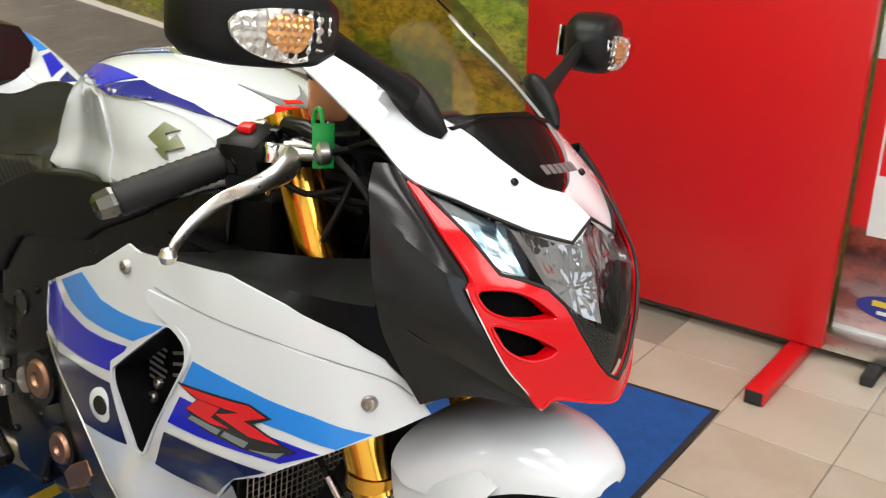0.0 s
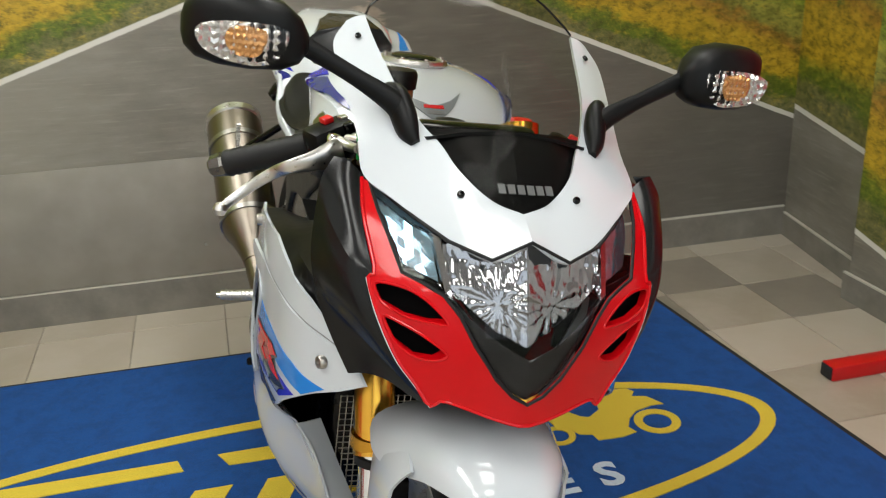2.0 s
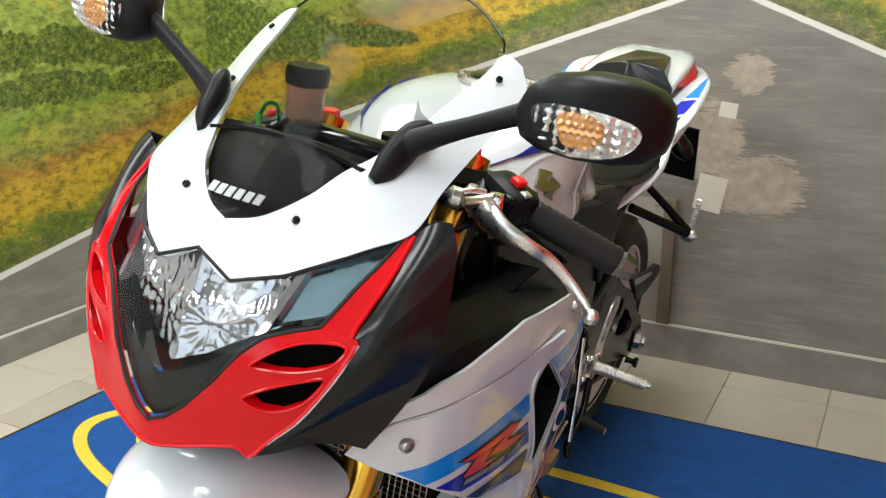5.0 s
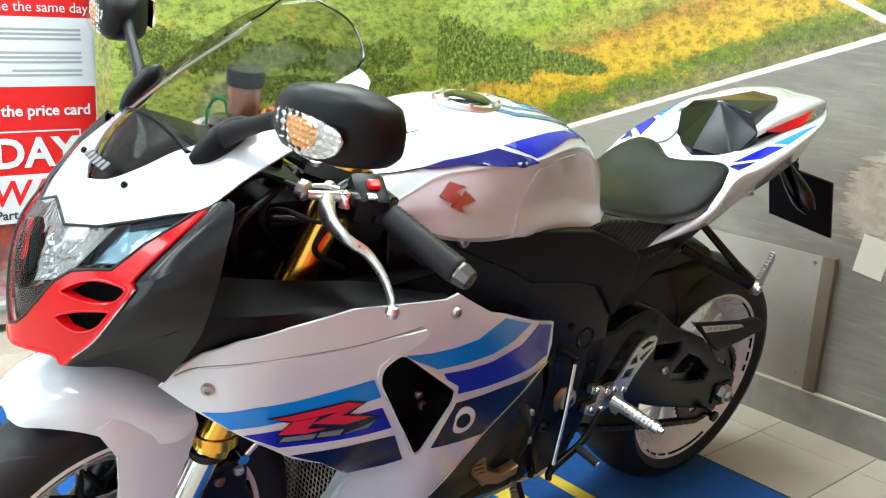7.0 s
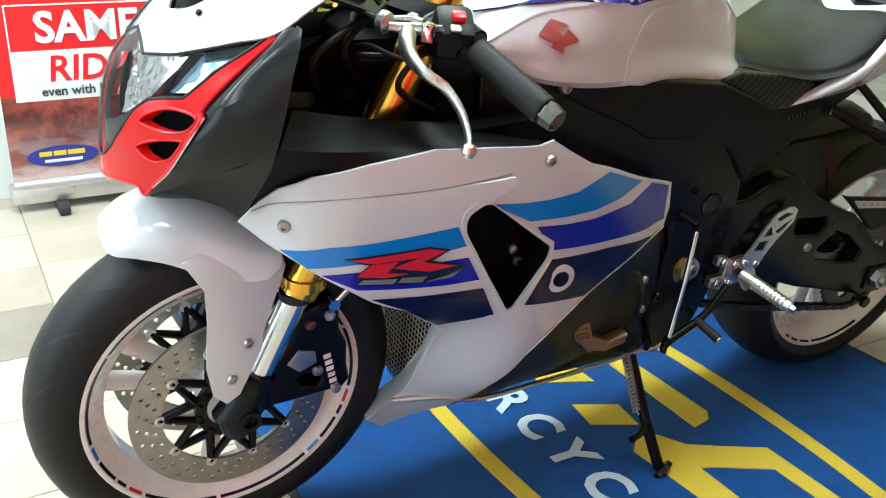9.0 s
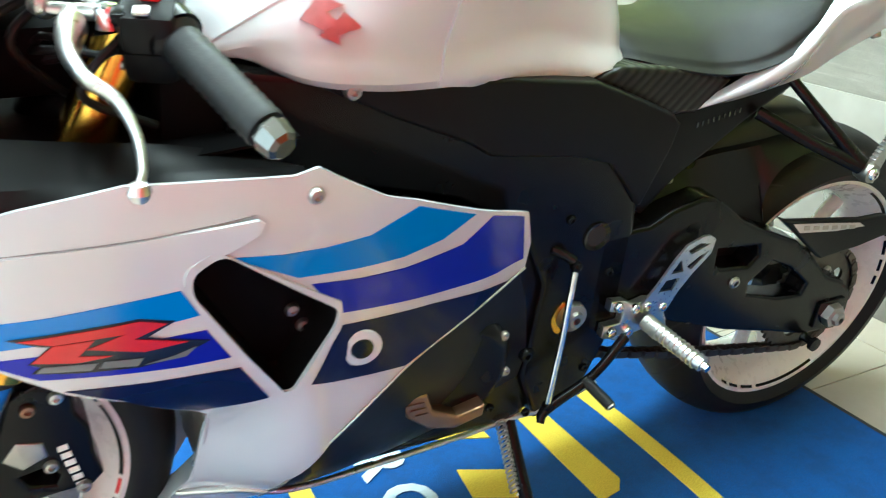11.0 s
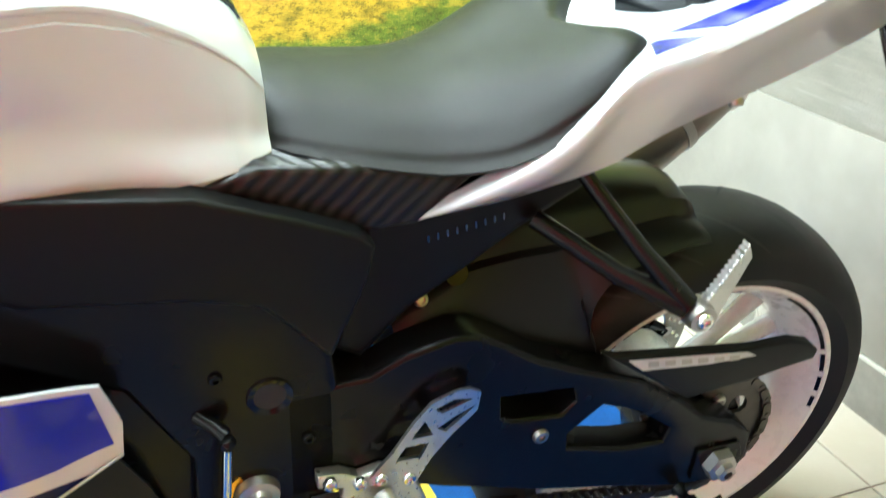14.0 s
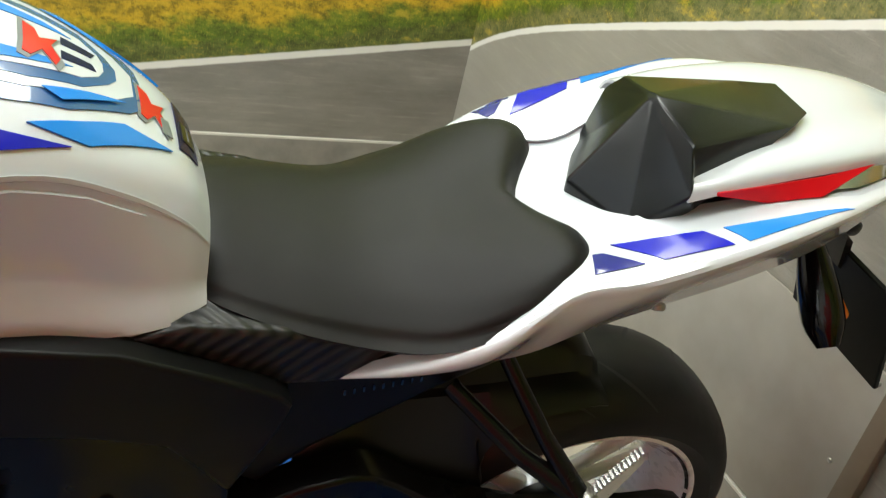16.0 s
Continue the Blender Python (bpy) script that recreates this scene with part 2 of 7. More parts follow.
def block(x0, x1, y0, y1, z0, z1, bevel=0.0, bm=None, segments=2):
    bm = bm or bmesh.new()
    r = bmesh.ops.create_cube(bm, size=1)
    for v in r["verts"]:
        v.co = Vector((x0 + (v.co.x + 0.5) * (x1 - x0), y0 + (v.co.y + 0.5) * (y1 - y0), z0 + (v.co.z + 0.5) * (z1 - z0)))
    if bevel:
        es = list({e for v in r["verts"] for e in v.link_edges})
        bmesh.ops.bevel(bm, geom=es, offset=bevel, segments=segments, affect="EDGES", profile=0.5)
    return bm


def plate(outline, y0, y1, holes=(), bevel=0.0, smooth=0, bm=None):
    """A flat part cut to an outline in (x, z), from y0 to y1."""
    from mathutils import geometry
    bm = bm or bmesh.new()
    loops = [outline, *holes]
    if smooth:
        loops = [[(p.x, p.y) for p in ring([(a, b, 0) for a, b in lp], smooth)] for lp in loops]
    co, ed = [], []
    for lp in loops:
        s = len(co)
        co += [Vector(p) for p in lp]
        ed += [(s + i, s + (i + 1) % len(lp)) for i in range(len(lp))]
    vs, _, fs, *_ = geometry.delaunay_2d_cdt(co, ed, [], 4 if holes else 1, 1e-6)
    if holes:
        fs = [f for f in fs if inside(sum((vs[i] for i in f), Vector((0, 0))) / len(f), loops)]
    bv = [bm.verts.new((v.x, y0, v.y)) for v in vs]
    faces = [bm.faces.new([bv[i] for i in f]) for f in fs]
    ext = bmesh.ops.extrude_face_region(bm, geom=faces)
    moved = [g for g in ext["geom"] if isinstance(g, bmesh.types.BMVert)]
    for v in moved:
        v.co.y = y1
    if bevel:
        bm.normal_update()
        es = [e for e in bm.edges if len(e.link_faces) == 2 and e.calc_face_angle(0) > 1.2 and abs(e.verts[0].co.y - e.verts[1].co.y) < 1e-6 and abs(e.verts[0].co.y - y1) < 1e-6]
        bmesh.ops.bevel(bm, geom=es, offset=bevel, segments=3, affect="EDGES", profile=0.6, clamp_overlap=True)
    return bm


def inside(p, loops):
    hit = False
    for lp in loops:
        for i in range(len(lp)):
            a, b = lp[i - 1], lp[i]
            if (a[1] > p[1]) != (b[1] > p[1]) and p[0] < a[0] + (b[0] - a[0]) * (p[1] - a[1]) / (b[1] - a[1]):
                hit = not hit
    return hit


def skin(outline, surf, off=0.0, thick=0.003, step=0.014, smooth=0, holes=(), edge=0.0):
    """A panel cut to an outline in two coordinates and laid on a curved surface.
    surf(a, b, off) gives the place; its body reaches thick below."""
    from mathutils import geometry
    bm = bmesh.new()
    loops = [list(outline), *[list(h) for h in holes]]
    if smooth:
        loops = [[(p.x, p.y) for p in ring([(a, b, 0) for a, b in lp], smooth)] for lp in loops]
    dense = []
    for lp in loops:
        r = []
        for i in range(len(lp)):
            a, b = Vector(lp[i]), Vector(lp[(i + 1) % len(lp)])
            k = max(1, int((b - a).length / step))
            r += [a.lerp(b, j / k) for j in range(k)]
        dense.append(r)
    co, ed = [], []
    for lp in dense:
        s = len(co)
        co += lp
        ed += [(s + i, s + (i + 1) % len(lp)) for i in range(len(lp))]
    nb = len(co)
    xs, ys = [p[0] for p in dense[0]], [p[1] for p in dense[0]]
    a = min(xs) + step * 0.5
    row = 0
    while a < max(xs):
        b = min(ys) + step * (0.5 if row % 2 else 1.0)
        while b < max(ys):
            if inside((a, b), dense) and min((Vector((a, b)) - p).length_squared for p in co[:nb]) > (0.45 * step) ** 2:
                co.append(Vector((a, b)))
            b += step
        a += step * 0.87
        row += 1
    vs, _, fs, *_ = geometry.delaunay_2d_cdt(co, ed, [], 4 if holes else 1, 1e-7)
    fs = [f for f in fs if inside(sum((vs[i] for i in f), Vector((0, 0))) / len(f), dense)]
    top = [bm.verts.new(surf(v.x, v.y, off)) for v in vs]
    bot = [bm.verts.new(surf(v.x, v.y, off - thick)) for v in vs]
    count = {}
    for f in fs:
        bm.faces.new([top[i] for i in f])
        bm.faces.new([bot[i] for i in f][::-1])
        for i in range(len(f)):
            e = (f[i], f[(i + 1) % len(f)])
            count[e] = count.get(e, 0) + 1
    for a, b in count:
        if (b, a) not in count:
            bm.faces.new((top[a], bot[a], bot[b], top[b]))
    return bm


def screw(x, y, z, normal, r, parent, mat=None, label=""):
    """A domed socket screw, its head pointing along normal."""
    n = Vector(normal).normalized()
    bm = lathe([(0.0, -r * 0.5), (r, -r * 0.5), (r, r * 0.15), (r * 0.8, r * 0.45), (r * 0.45, r * 0.5), (r * 0.4, r * 0.1), (0.0, r * 0.1)], 14, axis="z", closed=False)
    bmesh.ops.remove_doubles(bm, verts=bm.verts, dist=1e-5)
    bm.transform(Matrix.Translation((x, y, z)) @ n.to_track_quat("Z", "Y").to_matrix().to_4x4())
    return part("screw", bm, mat or STEEL, parent, label)

# ---------------------------------------------------------------- the room


class Nodes:
    """Short writing for node materials."""

    def __init__(self, name, rough=0.5, coat=0.0):
        self.m = bpy.data.materials.new(name)
        self.m.use_nodes = True
        self.t = self.m.node_tree
        self.b = self.t.nodes["Principled BSDF"]
        self.b.inputs["Roughness"].default_value = rough
        self.b.inputs["Coat Weight"].default_value = coat
        tc = self.t.nodes.new("ShaderNodeTexCoord")
        sp = self.t.nodes.new("ShaderNodeSeparateXYZ")
        self.t.links.new(tc.outputs["Object"], sp.inputs[0])
        self.co, self.x, self.y, self.z = tc.outputs["Object"], *sp.outputs

    def put(self, sock, v):
        if isinstance(v, (int, float)):
            sock.default_value = v
        elif isinstance(v, tuple):
            sock.default_value = (*v, 1)[:4] if len(sock.default_value) == 4 else v
        else:
            self.t.links.new(v, sock)

    def op(self, kind, a, b=0.0, c=None):
        n = self.t.nodes.new("ShaderNodeMath")
        n.operation = kind
        self.put(n.inputs[0], a)
        self.put(n.inputs[1], b)
        if c is not None:
            self.put(n.inputs[2], c)
        return n.outputs[0]

    def noise(self, scale, detail=5, rough=0.55, stretch=(1, 1, 1), kind="ShaderNodeTexNoise"):
        mp = self.t.nodes.new("ShaderNodeMapping")
        mp.inputs["Scale"].default_value = stretch
        self.t.links.new(self.co, mp.inputs["Vector"])
        n = self.t.nodes.new(kind)
        n.inputs["Scale"].default_value = scale
        n.inputs["Detail"].default_value = detail
        n.inputs["Roughness"].default_value = rough
        self.t.links.new(mp.outputs[0], n.inputs["Vector"])
        return n.outputs[0]

    def ramp(self, fac, stops):
        n = self.t.nodes.new("ShaderNodeValToRGB")
        e = n.color_ramp.elements
        while len(e) < len(stops):
            e.new(0.5)
        for k, (p, c) in zip(e, stops):
            k.position, k.color = p, (*c, 1)
        self.put(n.inputs[0], fac)
        return n.outputs[0]

    def mix(self, fac, a, b):
        n = self.t.nodes.new("ShaderNodeMix")
        n.data_type = "RGBA"
        self.put(n.inputs["Factor"], fac)
        self.put(n.inputs["A"], a)
        self.put(n.inputs["B"], b)
        return n.outputs["Result"]

    def mask(self, v, lo, hi):
        n = self.t.nodes.new("ShaderNodeMapRange")
        n.interpolation_type = "SMOOTHSTEP"
        self.put(n.inputs["Value"], v)
        n.inputs["From Min"].default_value, n.inputs["From Max"].default_value = lo, hi
        return n.outputs["Result"]

    def done(self, color, bump=None, strength=0.1, dist=0.003):
        self.put(self.b.inputs["Base Color"], color)
        if bump is not None:
            n = self.t.nodes.new("ShaderNodeBump")
            n.inputs["Strength"].default_value, n.inputs["Distance"].default_value = strength, dist
            self.put(n.inputs["Height"], bump)
            self.t.links.new(n.outputs[0], self.b.inputs["Normal"])
        return self.m


def mural(name, across, lines, bushes, dirt, depth=0.80, peeled=(), lit_fade=False):
    """A printed landscape: grey road below the given edge lines (height at 0, slope, curve, line width), grass and
    scrub above.
    """
    k = Nodes(name, 0.42)
    a = k.x if across == "x" else k.y
    wob = k.op("MULTIPLY", k.op("SUBTRACT", k.noise(30, 4), 0.5), 0.005)
    d, line = None, None
    for h, s, q, w in lines:
        base = k.op("ADD", k.op("MULTIPLY_ADD", a, s, h), k.op("MULTIPLY", k.op("POWER", k.op("ABSOLUTE", a), 8.0), q))
        e = k.op("SUBTRACT", k.op("ADD", k.z, wob), base)
        ln = k.op("SUBTRACT", 1.0, k.mask(k.op("ABSOLUTE", e), w * 0.6, w))
        line = ln if line is None else k.op("MAXIMUM", line, ln)
        d = e if d is None else k.op("MAXIMUM", d, e)
    road = k.ramp(k.noise(3.5, 9, 0.62, (1, 1, 3)), [(0.25, (0.145, 0.132, 0.108)), (0.5, (0.20, 0.185, 0.155)), (0.75, (0.27, 0.25, 0.215))])
    specks = k.mask(k.noise(26, 5, 0.7, (1, 1, 4.0)), 0.68, 0.76)
    road = k.mix(k.op("MULTIPLY", specks, 0.55), road, (0.46, 0.43, 0.38))
    road = k.mix(k.op("MULTIPLY", k.mask(k.noise(300, 2, 0.6), 0.5, 0.75), 0.25), road, (0.10, 0.095, 0.085))
    streak = k.noise(9, 9, 0.7, (0.6, 0.6, 9.0))
    road = k.mix(k.op("MULTIPLY", k.mask(streak, 0.52, 0.70), 0.35), road, (0.38, 0.355, 0.31))
    road = k.mix(k.op("MULTIPLY", k.mask(streak, 0.46, 0.30), 0.35), road, (0.115, 0.105, 0.088))
    # uneven wall light put into the road colour: dim towards +y, bright towards -y
    if lit_fade:
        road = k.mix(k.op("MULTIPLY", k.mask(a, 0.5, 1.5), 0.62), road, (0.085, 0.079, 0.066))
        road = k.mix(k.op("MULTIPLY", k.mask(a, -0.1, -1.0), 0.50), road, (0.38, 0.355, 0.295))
    for ca, cz, ra, rz in peeled:
        u = k.op("DIVIDE", k.op("SUBTRACT", a, ca), ra)
        v = k.op("DIVIDE", k.op("SUBTRACT", k.z, cz), rz)
        r2 = k.op("ADD", k.op("ADD", k.op("MULTIPLY", u, u), k.op("MULTIPLY", v, v)), k.op("MULTIPLY", k.op("SUBTRACT", k.noise(16, 8, 0.75, (0.7, 0.7, 5.0)), 0.5), 3.4))
        road = k.mix(k.op("MULTIPLY", k.mask(r2, 1.0, 0.75), 0.8), road, k.ramp(k.noise(24, 6, 0.7), [(0.35, (0.33, 0.27, 0.21)), (0.65, (0.50, 0.42, 0.34))]))
    tuft = k.noise(30, 8, 0.8, (1, 1, 1.5))
    blade = k.noise(75, 5, 0.75, (2.2, 2.2, 0.55))
    clump = k.noise(7, 7, 0.7, (1, 1, 1.6))
    dd = k.op("ADD", d, k.op("MULTIPLY", k.op("SUBTRACT", clump, 0.5), 0.20))
    grass = k.ramp(k.mask(dd, -0.02, depth), [(0.0, dirt), (0.04, dirt), (0.07, (0.10, 0.15, 0.012)), (0.14, (0.16, 0.20, 0.015)), (0.21, (0.52, 0.34, 0.018)), (0.47, (0.50, 0.31, 0.025)), (0.58, (0.38, 0.19, 0.03)), (0.68, (0.25, 0.25, 0.05)), (0.80, (0.34, 0.33, 0.06)), (0.92, (0.20, 0.29, 0.03)), (1.0, (0.31, 0.38, 0.08))])
    heap = k.noise(13, 6, 0.7, (1, 1, 2.2))
    grass = k.mix(k.op("MULTIPLY", k.mask(heap, 0.53, 0.40), 0.42), grass, (0.055, 0.07, 0.008))
    grass = k.mix(k.op("MULTIPLY", k.mask(heap, 0.55, 0.68), 0.45), grass, (0.66, 0.45, 0.04))
    grass = k.mix(k.op("MULTIPLY", k.mask(tuft, 0.52, 0.40), 0.60), grass, (0.028, 0.040, 0.005))
    grass = k.mix(k.op("MULTIPLY", k.mask(tuft, 0.55, 0.70), 0.5), grass, (0.68, 0.47, 0.05))
    grass = k.mix(k.op("MULTIPLY", k.mask(blade, 0.55, 0.75), 0.35), grass, (0.68, 0.55, 0.12))
    grass = k.mix(k.op("MULTIPLY", k.mask(blade, 0.42, 0.28), 0.45), grass, (0.03, 0.04, 0.005))
    fine = k.noise(130, 5, 0.8, (2.6, 2.6, 0.6))
    grass = k.mix(k.op("MULTIPLY", k.mask(fine, 0.56, 0.70), 0.40), grass, (0.74, 0.62, 0.16))
    grass = k.mix(k.op("MULTIPLY", k.mask(fine, 0.44, 0.30), 0.55), grass, (0.022, 0.032, 0.004))
    scrub = k.op("MULTIPLY", k.mask(k.noise(5.5, 8, 0.7), 0.60, 0.68), k.mask(d, 0.30, 0.40))
    for ca, cz, ra, rz in bushes:
        u = k.op("DIVIDE", k.op("SUBTRACT", a, ca), ra)
        v = k.op("DIVIDE", k.op("SUBTRACT", k.z, cz), rz)
        r2 = k.op("ADD", k.op("ADD", k.op("MULTIPLY", u, u), k.op("MULTIPLY", v, v)), k.op("MULTIPLY", k.op("SUBTRACT", k.noise(15, 9, 0.85), 0.5), 3.6))
        scrub = k.op("MAXIMUM", scrub, k.mask(r2, 1.05, 0.80))
    leaf = k.ramp(k.noise(60, 8, 0.85), [(0.36, (0.012, 0.018, 0.004)), (0.46, (0.05, 0.075, 0.012)), (0.55, (0.15, 0.19, 0.03)), (0.66, (0.42, 0.42, 0.09))])
    grass = k.mix(scrub, grass, leaf)
    col = k.mix(k.mask(d, 0.0, 0.01), road, grass)
    col = k.mix(k.op("MULTIPLY", line, 0.92), col, (0.72, 0.70, 0.64))
    return k.done(col, k.noise(3, 4), 0.08, 0.01)


DIRT = (0.17, 0.165, 0.06)
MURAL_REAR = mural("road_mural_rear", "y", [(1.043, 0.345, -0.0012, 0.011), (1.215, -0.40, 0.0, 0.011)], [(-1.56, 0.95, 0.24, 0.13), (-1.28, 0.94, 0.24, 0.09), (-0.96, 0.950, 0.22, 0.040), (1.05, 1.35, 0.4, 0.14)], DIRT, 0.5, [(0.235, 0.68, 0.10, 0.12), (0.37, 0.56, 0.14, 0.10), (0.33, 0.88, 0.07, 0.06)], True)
MURAL_RIGHT = mural("road_mural_side", "x", [(0.322, -0.168, 0.0, 0.013)], [(-0.36, 0.93, 0.10, 0.07), (-0.18, 0.90, 0.16, 0.06), (0.08, 0.93, 0.2, 0.06), (0.35, 0.92, 0.25, 0.07), (-0.30, 0.80, 0.2, 0.05), (0.15, 0.80, 0.3, 0.05), (0.6, 0.93, 0.15, 0.08)], (0.12, 0.14, 0.03), 0.52)
MURAL_LEFT = mural("road_mural_left", "x", [(0.425, -0.10, 0.0, 0.012)], [], DIRT)
MURAL_PIER = mural("road_mural_pier", "x", [(0.225, -0.22, 0.0, 0.012)], [], DIRT)

k = Nodes("painted_plaster", 0.6)
PLASTER = k.done(k.ramp(k.noise(2.5, 6), [(0.3, (0.70, 0.70, 0.685)), (0.7, (0.77, 0.77, 0.755))]), k.noise(140, 4), 0.15, 0.002)
CEILWHITE = material("ceiling_paint", (0.80, 0.80, 0.79), 0.7, var=0.06, scale=2)
k = Nodes("stone_tile", 0.28)
oi = k.t.nodes.new("ShaderNodeObjectInfo")
base = k.ramp(oi.outputs["Random"], [(0.0, (0.33, 0.285, 0.22)), (0.5, (0.39, 0.34, 0.27)), (1.0, (0.45, 0.40, 0.325))])
vein = k.noise(4, 9, 0.65)
TILE = k.done(k.mix(k.mask(vein, 0.35, 0.7), base, k.mix(0.35, base, (0.52, 0.48, 0.42))), k.noise(60, 3), 0.04, 0.001)
k = Nodes("dark_stone_tile", 0.3)
TILEDARK = k.done(k.ramp(k.noise(5, 8, 0.65), [(0.3, (0.20, 0.175, 0.145)), (0.7, (0.26, 0.23, 0.19))]), k.noise(60, 3), 0.04, 0.001)
GROUT = material("grey_grout", (0.27, 0.24, 0.20), 0.8, var=0.15)
k = Nodes("skirting_print", 0.4)
SKIRT = k.done(k.ramp(k.noise(9, 8, 0.65), [(0.3, (0.15, 0.14, 0.12)), (0.7, (0.24, 0.225, 0.195))]), k.noise(40, 3), 0.1, 0.002)
BOARDRED = material("red_board_laminate", (0.52, 0.006, 0.008), 0.35, var=0.05, scale=3)

k = Nodes("blue_carpet", 0.95)
pile = k.noise(420, 3, 0.7)
BLUEPILE = k.done(k.mix(k.op("MULTIPLY", k.mask(k.noise(16, 8, 0.75), 0.42, 0.62), 0.6), k.mix(k.mask(pile, 0.3, 0.7), (0.002, 0.045, 0.20), (0.004, 0.085, 0.34)), (0.002, 0.040, 0.17)), k.op("ADD", pile, k.noise(35, 4)), 0.6, 0.004)
k = Nodes("yellow_carpet", 0.95)
pile = k.noise(420, 3, 0.7)
YELLOWPILE = k.done(k.mix(k.mask(pile, 0.3, 0.7), (0.50, 0.36, 0.02), (0.80, 0.62, 0.06)), k.op("ADD", pile, k.noise(35, 4)), 0.6, 0.004)
WHITEPILE = material("pale_carpet_letters", (0.50, 0.60, 0.70), 0.95, var=0.2, scale=200, bump=0.6, bump_scale=420)
MATEDGE = material("mat_rubber_edge", (0.015, 0.015, 0.016), 0.7, var=0.1)


def setting(name, bm, mat, label, category=""):
    ob = finish(name, bm, mat, None, label, 30)
    return tagged(ob, label, category, kind="structure")


# rear, right and left walls of the bay, each a slab with its printed face
def wall_quad(x0, y0, x1, y1, z0, z1, thick):
    """An upright slab whose face runs from (x0, y0) to (x1, y1); the body lies to the left of that way."""
    d = Vector((x1 - x0, y1 - y0, 0)).normalized()
    n = Vector((-d.y, d.x, 0)) * thick
    bm = bmesh.new()
    a, b = Vector((x0, y0, 0)), Vector((x1, y1, 0))
    vs = [bm.verts.new(p + Vector((0, 0, z))) for z in (z0, z1) for p in (a, b, b + n, a + n)]
    for f in ((0, 1, 5, 4), (1, 2, 6, 5), (2, 3, 7, 6), (3, 0, 4, 7), (3, 2, 1, 0), (4, 5, 6, 7)):
        bm.faces.new([vs[i] for i in f])
    return bm


CEIL = 2.7
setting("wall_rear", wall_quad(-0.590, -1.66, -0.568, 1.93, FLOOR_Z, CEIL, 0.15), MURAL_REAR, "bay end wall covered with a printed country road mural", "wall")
setting("wall_right", wall_quad(0.76, -1.66, -0.590, -1.66, FLOOR_Z, CEIL, 0.15), MURAL_RIGHT, "bay side wall with printed grass verge and road mural", "wall")
setting("wall_left", wall_quad(-0.568, 1.93, 0.055, 1.83, FLOOR_Z, CEIL, 0.15), MURAL_LEFT, "short side wall with printed road and yellow grass", "wall")
setting("wall_pier", wall_quad(0.055, 1.752, 1.34, 1.752, FLOOR_Z, CEIL, 0.22), MURAL_PIER, "projecting pier with printed verge, behind a red board", "wall")
setting("wall_side_right", wall_quad(5.5, -2.05, 0.76, -2.05, FLOOR_Z, CEIL, 0.15), PLASTER, "plain pale showroom wall beyond the mural", "wall")
setting("wall_side_left", wall_quad(1.10, 2.15, 5.5, 2.15, FLOOR_Z, CEIL, 0.15), PLASTER, "plain pale showroom wall", "wall")
wf = wall_quad(5.5, 2.3, 5.5, 1.8, FLOOR_Z, CEIL, 0.15)
for a, b, z0, z1 in ((1.8, -1.4, FLOOR_Z, 0.4), (1.8, -1.4, 2.5, CEIL), (-1.4, -2.2, FLOOR_Z, CEIL)):
    v = wall_quad(5.5, a, 5.5, b, z0, z1, 0.15)
    me = bpy.data.meshes.new("t")
    v.to_mesh(me)
    wf.from_mesh(me)
    bpy.data.meshes.remove(me)
setting("wall_front", wf, PLASTER, "showroom front wall with a wide window opening", "wall")
setting("ceiling", block(-0.7, 5.7, -2.3, 2.4, CEIL, CEIL + 0.1), CEILWHITE, "plain pale grey ceiling", "ceiling")
setting("ground", block(-40, 60, -50, 50, FLOOR_Z - 0.12, FLOOR_Z - 0.05), GROUT, "grey paving outside the showroom", "ground")
floor = setting("floor", block(-0.7, 5.7, -2.3, 2.4, FLOOR_Z - 0.05, FLOOR_Z - 0.004), GROUT, "beige stone tile floor", "floor")
LEDGLOW = bpy.data.materials.new("led_diffuser")
LEDGLOW.use_nodes = True
LEDGLOW.node_tree.nodes["Principled BSDF"].inputs["Emission Color"].default_value = (1, 0.965, 0.9, 1)
LEDGLOW.node_tree.nodes["Principled BSDF"].inputs["Emission Strength"].default_value = LED_GLOW
light0 = None
for px, py in PANELS:
    m = Matrix.Translation((px, py, 2.66))
    if light0 is None:
        light0 = new("ceiling_light")
        light0.matrix_world = m
        tagged(light0, "slim white rectangular ceiling light", "ceiling light", "ceiling lights")
        part("housing", block(-0.6, 0.6, -0.30, 0.30, 0.01, 0.04, 0.004), WHEELWHITE, light0)
        part("diffuser", block(-0.58, 0.58, -0.28, 0.28, 0.004, 0.0095), LEDGLOW, light0, "glowing white diffuser")
    else:
        copy_thing(light0, m)


PALEEDGE = material("pale_edging", (0.52, 0.50, 0.44), 0.5, var=0.12, scale=15)


def skirting(x0, y0, x1, y1, label, top=0.066):
    ob = setting("baseboard", wall_quad(x0, y0, x1, y1, FLOOR_Z, top, 0.012), SKIRT, label, "baseboard")
    part("edging", wall_quad(x0, y0, x1, y1, top, top + 0.006, 0.010), PALEEDGE, ob, "pale thin edging")
    return ob



skirting(-0.577, -1.645, -0.555, 1.92, "low grey skirting board with printed asphalt under the mural", 0.092)
skirting(0.76, -1.646, -0.58, -1.646, "low grey skirting board with printed asphalt under the mural")
skirting(-0.555, 1.917, 0.052, 1.815, "low brown-grey skirting board")
skirting(0.043, 1.738, 1.33, 1.738, "low grey skirting board on a pier")

# floor mat
mat_corners = [(-0.150, 1.168), (1.274, 1.272), (1.310, -1.250), (-0.165, -1.215)]


